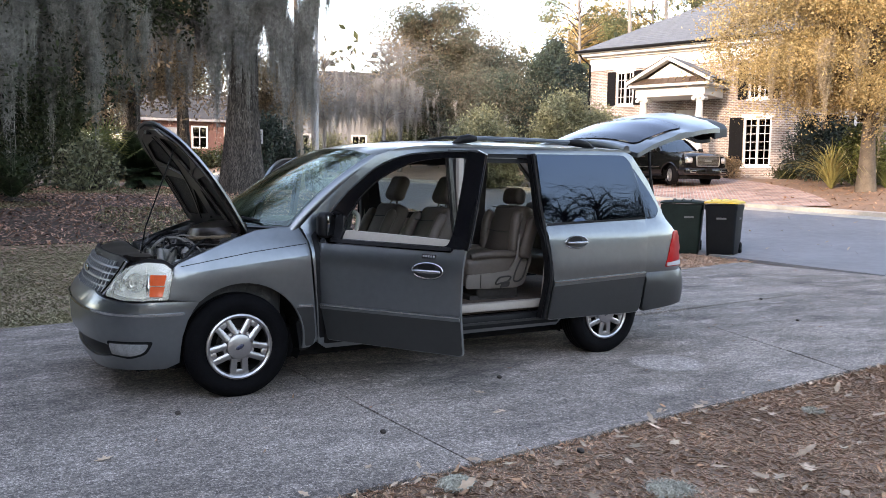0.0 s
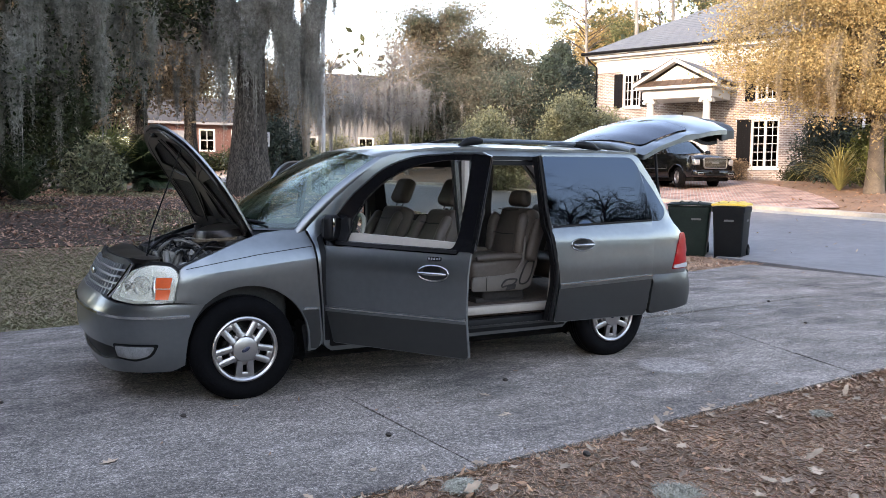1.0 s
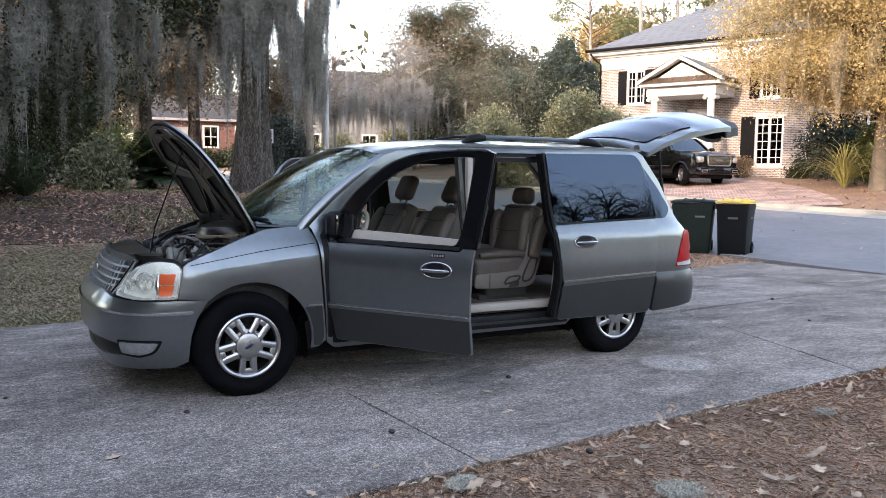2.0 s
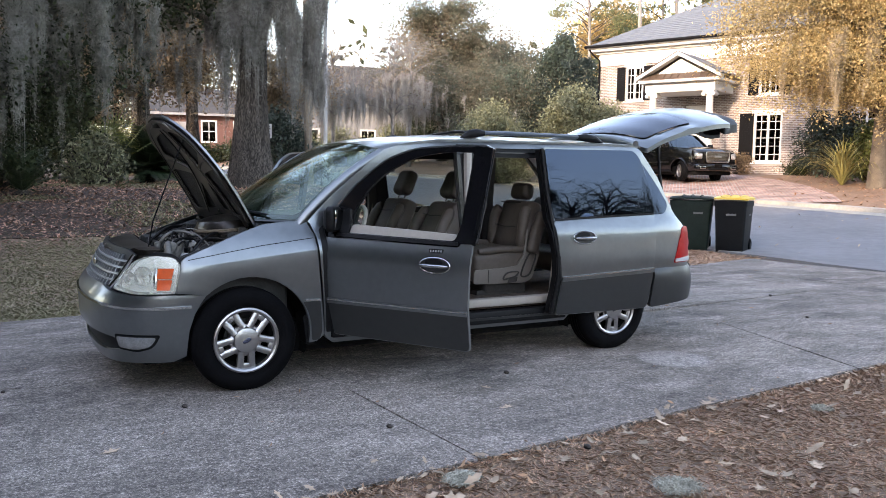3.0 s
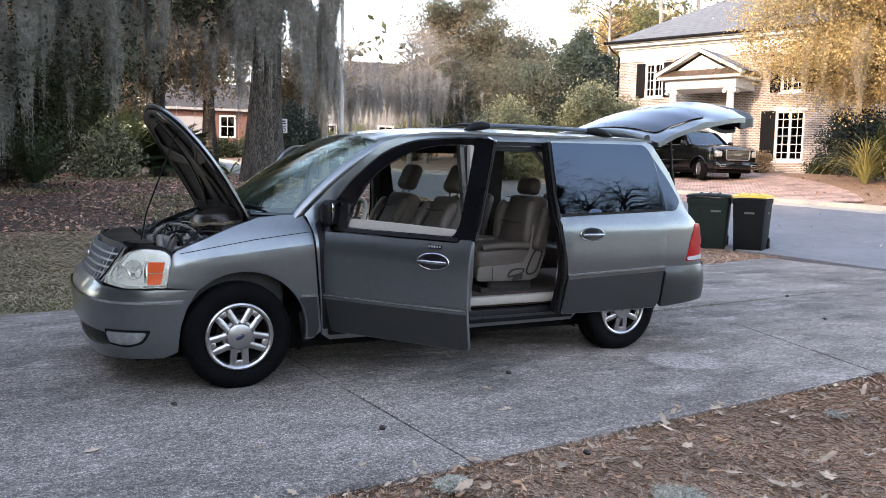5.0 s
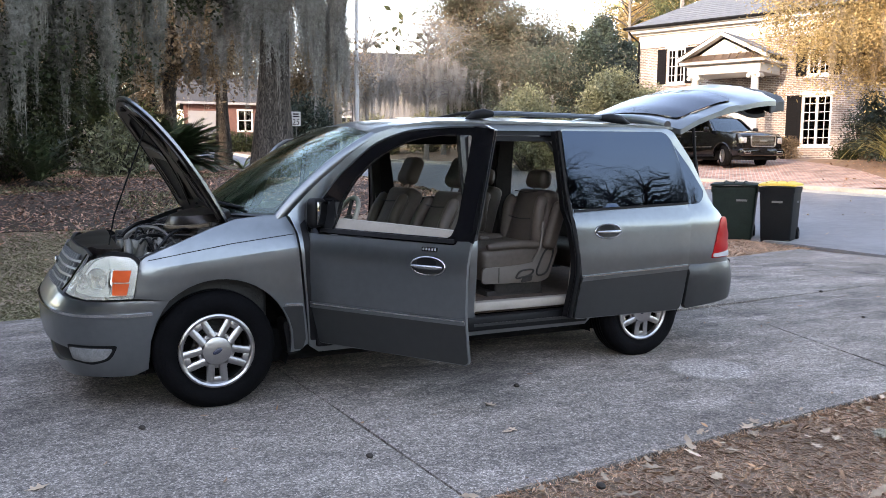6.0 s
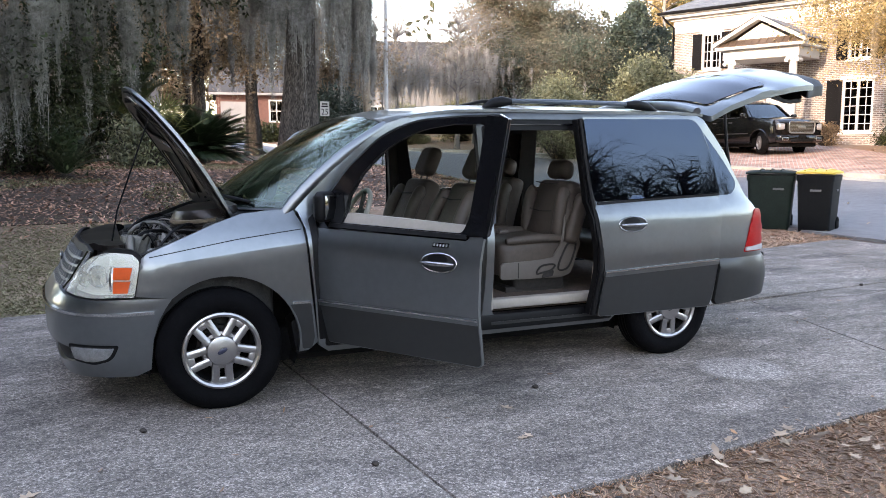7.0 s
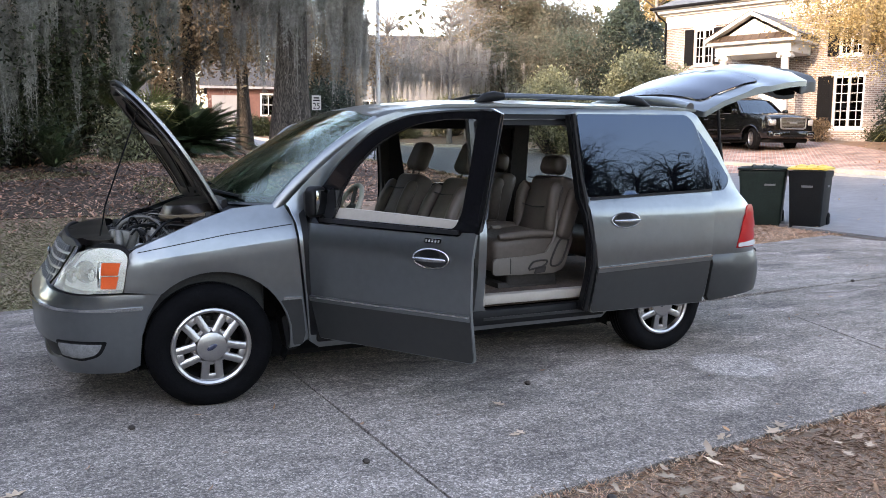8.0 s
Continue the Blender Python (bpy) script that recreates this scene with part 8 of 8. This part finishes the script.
def make_cottage(m, L, D, H, rise, wall_m, label, wins, boards=0.0):
    """A plain gabled house, front along local x at y = 0."""
    h = thing("house", m, label, "house")
    holes = [[(x - w / 2, z), (x + w / 2, z), (x + w / 2, z + q), (x - w / 2, z + q)] for x, z, w, q in wins]
    part("wall", sheet([(0, -0.6), (L, -0.6), (L, H), (0, H)], lambda u, v, o: Vector((u, o, v)), holes, step=1.5, thick=0.2), wall_m, h, smooth=False)
    part("wall", box(0, 0.2, -0.6, 0.2, D, H), wall_m, h, smooth=False)
    part("wall", box(L - 0.2, 0.2, -0.6, L, D, H), wall_m, h, smooth=False)
    part("wall", box(0.2, D - 0.2, -0.6, L - 0.2, D, H), wall_m, h, smooth=False)
    part("room_back", box(0.25, 1.5, -0.5, L - 0.25, 1.6, H), DARKIN, h, smooth=False)
    rb = bmesh.new()
    o = 0.5
    prof = [(-o, H - 0.12), (D / 2, H + rise), (D + o, H - 0.12), (D + o, H - 0.28), (D / 2, H + rise - 0.2), (-o, H - 0.28)]
    a, b = [rb.verts.new((-o, y, z)) for y, z in prof], [rb.verts.new((L + o, y, z)) for y, z in prof]
    rb.faces.new(a)
    rb.faces.new(b[::-1])
    for k in range(6):
        rb.faces.new((a[k], b[k], b[(k + 1) % 6], a[(k + 1) % 6]))
    bmesh.ops.recalc_face_normals(rb, faces=rb.faces)
    part("roof", rb, ROOFG, h, "grey shingle roof", smooth=False)
    part("fascia", box(-o, -o - 0.03, H - 0.34, L + o, -o, H - 0.16), SIDING, h, smooth=False)
    for x in (0, L - 0.2):
        gb_ = bmesh.new()
        va = [gb_.verts.new((x, y, z)) for y, z in ((0, H), (D, H), (D / 2, H + rise - 0.25))]
        vb = [gb_.verts.new((x + 0.2, y, z)) for y, z in ((0, H), (D, H), (D / 2, H + rise - 0.25))]
        gb_.faces.new(va)
        gb_.faces.new(vb[::-1])
        for k in range(3):
            gb_.faces.new((va[k], vb[k], vb[(k + 1) % 3], va[(k + 1) % 3]))
        bmesh.ops.recalc_face_normals(gb_, faces=gb_.faces)
        part("gable", gb_, wall_m, h, smooth=False)
    if boards:
        z = -0.4
        while z < H - 0.05:
            spans, x = [], 0.0
            for wx, wz, ww, wh in sorted(wins):
                if wz - 0.05 < z < wz + wh:
                    spans.append((x, wx - ww / 2))
                    x = wx + ww / 2
            spans.append((x, L))
            for s0, s1 in spans:
                part("board", box(s0, -0.025, z, s1, 0.0, z + boards * 0.93), wall_m, h, smooth=False)
            z += boards
    for x, z, w, q in wins:
        wd = part("window", box(x - w / 2, 0.08, z, x + w / 2, 0.1, z + q), PANE, h, smooth=False)
        fb = bmesh.new()
        for a0, b0, c0, d0 in ((x - w / 2 - 0.08, z - 0.08, x - w / 2 + 0.04, z + q + 0.08), (x + w / 2 - 0.04, z - 0.08, x + w / 2 + 0.08, z + q + 0.08), (x - w / 2, z - 0.08, x + w / 2, z + 0.04), (x - w / 2, z + q - 0.04, x + w / 2, z + q + 0.08), (x - 0.025, z, x + 0.025, z + q), (x - w / 2, z + q / 2 - 0.025, x + w / 2, z + q / 2 + 0.025)):
            box(a0, -0.035, b0, c0, 0.1, d0, bm=fb)
        part("window_frame", fb, WHITEP, wd, smooth=False)
    return h


rose_house = make_cottage(pose(8.2, 57.0, gz(8, 50) + 0.3, 0, 0, -10), 9, 8, 2.9, 2.0, ROSE, "single-storey rose brick house with white windows across the street", ((4.3, 0.7, 1.0, 1.5), (6.8, 0.7, 1.4, 1.5)))
garage = part("garage_door", box(0.3, -0.06, -0.3, 2.9, -0.01, 2.1), SIDING, rose_house, "white panelled garage door", smooth=False)
for k in range(4):
    part("door_panel", box(0.4, -0.075, -0.2 + k * 0.57, 2.8, -0.06, 0.28 + k * 0.57), SIDING, garage, smooth=False)
make_cottage(pose(16.2, 50.5, gz(17, 48) + 0.3, 0, 0, -14), 9, 8, 4.2, 3.0, SIDING, "white clapboard house with a grey roof across the street", ((2.0, 0.8, 1.0, 1.4), (6.0, 0.8, 1.0, 1.4)), 0.22)
make_cottage(pose(-9.0, 58.0, gz(-8, 50) - 0.2, 0, 0, 4), 13, 8, 2.3, 2.2, GREYSIDE, "grey house with a grey roof behind the trees", ((3, 0.7, 1.4, 1.4), (9, 0.7, 1.4, 1.4)))
pole = thing("utility_pole", pose(10.38, 26.45, gz(10.38, 26.45)), "pale grey weathered utility pole beside the street", "pole")
part("shaft", tube([(0, 0, -0.2), (0, 0, 4), (0.02, 0, 9.5)], [0.10, 0.09, 0.07], 12), mat("pole_paint", (0.42, 0.42, 0.41), 0.7, var=0.12, scale=3), pole)
part("conduit", tube([(-0.16, 0, -0.1), (-0.16, 0, 3.2)], 0.03, 8), BAREAL, pole)
sign = thing("speed_sign", pose(6.6, 21.8, gz(6.6, 21.8), 0, 0, -16) @ Matrix.Diagonal((0.62, 0.62, 0.72, 1)), "white rectangular speed limit sign on a thin post", "road sign")
part("post", tube([(0, 0.03, -0.1), (0, 0.03, 2.9)], 0.025, 6), BAREAL, sign)
part("plate", box(-0.24, -0.01, 2.2, 0.24, 0.01, 2.85, 0.004), WHITEP, sign, smooth=False)
txt = bpy.data.curves.new("number", "FONT")
txt.body, txt.size, txt.align_x = "25", 0.38, "CENTER"
txt.extrude = 0.003
tmp = new("number", txt)
me = bpy.data.meshes.new_from_object(tmp.evaluated_get(bpy.context.evaluated_depsgraph_get()))
bpy.data.objects.remove(tmp)
me.materials.append(BLACK)
num = new("number", me)
num.parent = sign
num.matrix_basis = pose(0, -0.016, 2.26, 90)
part("lettering_bar", box(-0.17, -0.015, 2.60, 0.17, -0.011, 2.66), BLACK, sign, smooth=False)
part("lettering_bar", box(-0.14, -0.015, 2.71, 0.14, -0.011, 2.77), BLACK, sign, smooth=False)

# ---- fallen leaves, dead grass, litter ----
DEADLEAF = mat("fallen_leaf", (0.44, 0.24, 0.13), 0.8, col2=(0.15, 0.09, 0.06), scale=1.2, trans=0.1, rand=0.45)
PALELEAF = mat("pale_fallen_leaf", (0.54, 0.40, 0.29), 0.8, col2=(0.24, 0.17, 0.11), scale=2, trans=0.1, rand=0.3)
STRAW = mat("dead_grass", (0.73, 0.485, 0.33), 0.9, col2=(0.35, 0.215, 0.14), scale=1.5, rand=0.4)
LAWNB = mat("faded_grass", (0.40, 0.36, 0.21), 0.9, col2=(0.21, 0.20, 0.11), scale=1.5, rand=0.4)


def litter(name, pts, size, material, label, seed, lobes=True):
    """Curled leaves lying on the ground: each a small folded outline of eight corners."""
    g = np.random.default_rng(seed)
    n = len(pts)
    p = np.asarray(pts, float)
    a = g.uniform(0, 6.28, n)
    s = size * g.uniform(0.55, 1.35, n)
    curl = g.uniform(-0.3, 0.9, n)
    ti = g.normal(0, 0.30, (n, 2))
    if lobes:
        out = np.array([(-1.0, 0.0), (-0.35, 0.42), (0.0, 0.28), (0.35, 0.62), (0.5, 0.22), (1.0, 0.0), (0.5, -0.25), (0.3, -0.6), (0.0, -0.26), (-0.4, -0.45)])
    else:
        out = np.array([(-1.0, 0.0), (-0.4, 0.3), (0.3, 0.34), (1.0, 0.0), (0.3, -0.34), (-0.4, -0.3)])
    k = len(out)
    u = out[None, :, 0] * s[:, None]
    w = out[None, :, 1] * s[:, None] * g.uniform(0.6, 1.1, n)[:, None]
    z = curl[:, None] * (w ** 2 / s[:, None] + 0.35 * u ** 2 / s[:, None]) + ti[:, :1] * u + ti[:, 1:] * w
    z -= z.min(1, keepdims=True)
    x = p[:, :1] + u * np.cos(a)[:, None] - w * np.sin(a)[:, None]
    y = p[:, 1:2] + u * np.sin(a)[:, None] + w * np.cos(a)[:, None]
    v = np.stack([x, y, p[:, 2:3] + z + 0.004], 2).reshape(-1, 3)
    f = np.arange(n * k).reshape(n, k)
    return tagged(mesh_np(name, v, f, material), label, "leaves", kind="stuff")


def scatter(n, x0, x1, y0, y1, test, seed, lift=0.0):
    g = np.random.default_rng(seed)
    out = []
    while len(out) < n:
        x, y = g.uniform(x0, x1), g.uniform(y0, y1)
        if test(x, y, g):
            out.append((x, y, ground_z(x, y) + lift))
    return np.array(out)


def blades(name, pts, h, w, material, label, seed, lean=0.8):
    g = np.random.default_rng(seed)
    n = len(pts)
    p = np.asarray(pts, float)
    a = g.uniform(0, 6.28, n)
    L = h * g.uniform(0.4, 1.3, n)
    e = g.uniform(0.1, lean, n)
    d = np.stack([np.cos(a) * np.cos(e), np.sin(a) * np.cos(e), np.sin(e)], 1)
    sd = np.stack([-np.sin(a), np.cos(a), np.zeros(n)], 1) * (w * g.uniform(0.6, 1.4, n))[:, None]
    m1 = p + d * L[:, None] * 0.55
    tip = p + d * L[:, None] + np.array([0, 0, -1]) * (L * 0.22)[:, None]
    tip[:, 2] = np.maximum(tip[:, 2], p[:, 2] + 0.004)
    v = np.stack([p - sd, p + sd, m1 + sd * 0.8, tip, m1 - sd * 0.8], 1).reshape(-1, 3)
    f = np.arange(n * 5).reshape(n, 5)
    return tagged(mesh_np(name, v, f, material), label, "grass", kind="stuff")


near = lambda x, y, g: y < drive_near(x) - 0.02 + 0.05 * math.sin(3.1 * x) * math.sin(1.7 * x)
thin = lambda x, y: math.exp(-(max(0, -1.0 - x, x - 6.8) ** 2 + max(0, -4.2 - y) ** 2) / 1.8)
lawn = lambda x, y, g: near(x, y, g) and g.uniform() < thin(x, y)
blades("dead_grass", scatter(215000, -5.0, 10.4, -7.5, -0.8, lawn, 201, -0.016), 0.045, 0.0016, STRAW, "matted brown dead grass beside the driveway", 202, 0.7)
litter("fallen_leaves", scatter(5200, -5.0, 10.4, -7.5, -0.8, lawn, 203, 0.008), 0.021, DEADLEAF, "brown curled leaves on the dead lawn", 204, False)
litter("fallen_leaves", scatter(380, -5.0, 10.4, -7.5, -0.8, lawn, 205, 0.014), 0.045, PALELEAF, "pale lobed leaves on the dead lawn", 206)
edge = lambda x, y, g: abs(y - drive_near(x) + 0.05) < 0.16 * g.uniform() ** 1.5
litter("fallen_leaves", scatter(150, -0.5, 7.5, -2.2, -0.6, edge, 207, 0.014), 0.026, PALELEAF, "leaves gathered along the driveway edge", 208)
blades("edge_grass", scatter(3500, -1.2, 7.5, -2.3, -0.6, lambda x, y, g: 0 < drive_near(x) + 0.02 - y < 0.05, 209, -0.016), 0.05, 0.0018, STRAW, "dead grass overhanging the driveway edge", 210, 1.1)
# lawn strip across the drive, then the leaf bed
bed_y = lambda x: 8.0 + 0.25 * math.sin(0.9 * x) + 0.05 * x
strip_in = lambda x, y, g: drive_far(x) < y < bed_y(x) + 0.5 * g.normal()
blades("lawn_grass", scatter(130000, -5.5, 3.5, 3.0, 9.0, strip_in, 211, -0.02), 0.055, 0.003, LAWNB, "short faded lawn grass", 212, 0.9)
blades("lawn_grass", scatter(9000, 7.0, 12.0, 4.2, 8.0, lambda x, y, g: y > drive_far(x) and x < 10.6, 213, -0.02), 0.07, 0.005, STRAW, "dry grass on the verge by the bins", 214, 0.9)
litter("fallen_leaves", scatter(420, -6, 10, 3.6, 8.0, strip_in, 215), 0.04, DEADLEAF, "leaves on the lawn strip", 216, False)
bed = lambda x, y, g: bed_y(x) + 0.4 * g.normal() < y and math.hypot(x - 3.6, y - 12.95) > 0.5
litter("leaf_bed", scatter(70000, -7, 9.0, 7.0, 20.0, bed, 217), 0.036, mat("leaf_bed_leaf", (0.60, 0.335, 0.225), 0.8, col2=(0.16, 0.082, 0.058), scale=0.8, rand=0.75), "thick bed of brown fallen leaves under the oaks", 218, False)
blades("shade_grass", scatter(16000, -6, 9, 8.5, 18, lambda x, y, g: noise.noise((x * 0.35, y * 0.8, 3.0)) > 0.16, 219, 0.0), 0.10, 0.006, LAWNB, "patches of thin grass in the leaf bed", 220, 1.1)
# ground under the leaf bed and bare verge of the house
solo("leaf_bed_soil", sheet([(-9, 8.1), (-5, 7.9), (0, 8.0), (4, 8.5), (8.5, 9.0), (9.6, 14), (9.4, 22), (4, 31), (-9, 33)], lambda u, v, o: Vector((u, v, ground_z(u, v) - 0.008 - o)), step=0.8, thick=0.04), EARTH, "dark soil of the leaf bed", "soil", "structure")
solo("house_verge", sheet([(18.6, -2), (18.55, 8), (18.7, 12.2), (21.5, 14.2), (24.6, 17.6), (27.5, 18.5), (31, 10), (31, -2)], lambda u, v, o: Vector((u, v, ground_z(u, v) + 0.012 - o)), step=0.8, thick=0.05), mat("pine_straw", (0.23, 0.135, 0.085), 0.95, col2=(0.15, 0.09, 0.055), scale=1.2, bump=0.5, bscale=30), "brown pine straw bed before the house", "mulch bed", "structure")
litter("fallen_leaves", scatter(2600, 18.6, 28.0, 2, 17.0, lambda x, y, g: y < 12 + (x - 18.6) * 0.7, 221, 0.012), 0.06, DEADLEAF, "leaves on the bed before the house", 222, False)
litter("fallen_leaves", scatter(120, -3.0, 10, -1.8, 3.8, lambda x, y, g: drive_near(x) < y < drive_far(x) and not (-0.9 < x < 4.2 and -0.1 < y < 2.1), 223, 0.013), 0.022, DEADLEAF, "a few dry leaves on the concrete", 224, False)
litter("fallen_leaves", scatter(60, 6.0, 18, -4, 9, lambda x, y, g: x > 10.5, 225, 0.032), 0.05, PALELEAF, "a few leaves on the street", 226, False)


# ---- odds and ends on the drive ----
PEBBLE = mat("dark_seed_pod", (0.03, 0.022, 0.017), 0.8, var=0.3, scale=40)
for x, y, r in ((1.79, -0.345, 0.028), (-0.438, -0.217, 0.026), (0.51, -1.106, 0.026), (1.30, -1.88, 0.03), (-0.2, -2.0, 0.035), (-1.4, 0.6, 0.02), (5.9, 0.3, 0.025), (6.8, 1.5, 0.03)):
    bm = bmesh.new()
    r *= 0.7
    bmesh.ops.create_icosphere(bm, subdivisions=2, radius=r)
    for v in bm.verts:
        v.co *= 1 + 0.25 * noise.noise(v.co * 60)
        v.co.z *= 0.7
    bm.transform(Matrix.Translation((x, y, ground_z(x, y) + 0.010 + r * 0.62)))
    solo("seed_pod", bm, PEBBLE, "small dark spiky seed pod lying on the drive", "seed pod", group="seed pods")
for x, y, a, s0 in ((-0.929, -0.861, 0.4, 0.055), (1.45, -0.62, 2.0, 0.05), (2.514, -1.551, 0.3, 0.07), (2.62, -1.50, 1.2, 0.06), (2.164, -2.61, 0.9, 0.07), (1.343, -1.054, 1.7, 0.04), (5.3, 3.0, 0.4, 0.06), (6.1, 2.4, 1.4, 0.06), (1.66, -1.79, 2.6, 0.06), (0.21, -1.57, 0.7, 0.035), (1.3, -1.07, 0.1, 0.04), (1.93, -2.62, 0.3, 0.06), (2.19, -2.59, 1.9, 0.06), (1.78, -2.38, 2.5, 0.055), (1.08, -1.97, 0.6, 0.06), (0.86, -1.86, 2.9, 0.045), (0.96, -2.39, 1.1, 0.05), (2.46, -1.64, 0.2, 0.06), (2.18, -1.78, 2.2, 0.045), (2.61, -1.92, 1.4, 0.045), (2.8, -1.88, 0.5, 0.045), (1.66, -2.69, 1.0, 0.055), (1.62, -1.95, 0.4, 0.06)):
    out = [(-1.0, 0.0), (-0.45, 0.16), (-0.35, 0.55), (-0.05, 0.22), (0.3, 0.66), (0.42, 0.2), (1.0, 0.0), (0.42, -0.22), (0.26, -0.6), (-0.05, -0.2), (-0.4, -0.5), (-0.45, -0.14)]
    bm = sheet([(s0 * p, s0 * q) for p, q in out], lambda u, v, o: Vector((x + u * math.cos(a) - v * math.sin(a), y + u * math.sin(a) + v * math.cos(a), ground_z(x, y) + 0.018 + 6 * v * v + 2 * u * u - o)), step=0.03, thick=0.001)
    solo("fallen_leaf", bm, PALELEAF, "single pale lobed oak leaf curled on the ground", "leaf", group="single leaves")


TUFT = mat("fallen_moss", (0.50, 0.48, 0.40), 0.95, col2=(0.30, 0.29, 0.24), scale=20, rand=0.2)


def moss_tuft(x, y, r, seed):
    g = np.random.default_rng(seed)
    cen = [(x + r * 0.6 * math.cos(a), y + r * 0.5 * math.sin(a), ground_z(x, y) + 0.02) for a in g.uniform(0, 6.28, 12)]
    ob = leaf_cloud("moss_tuft", cen, r * 0.3, 2600, 0.012, TUFT, None, seed, 0.25, 0.16)
    return tagged(ob, "small fallen tuft of grey-green moss", "moss")


moss_tuft(1.34, -2.49, 0.10, 301)
moss_tuft(0.48, -1.95, 0.08, 302)
moss_tuft(3.1, -1.95, 0.05, 303)
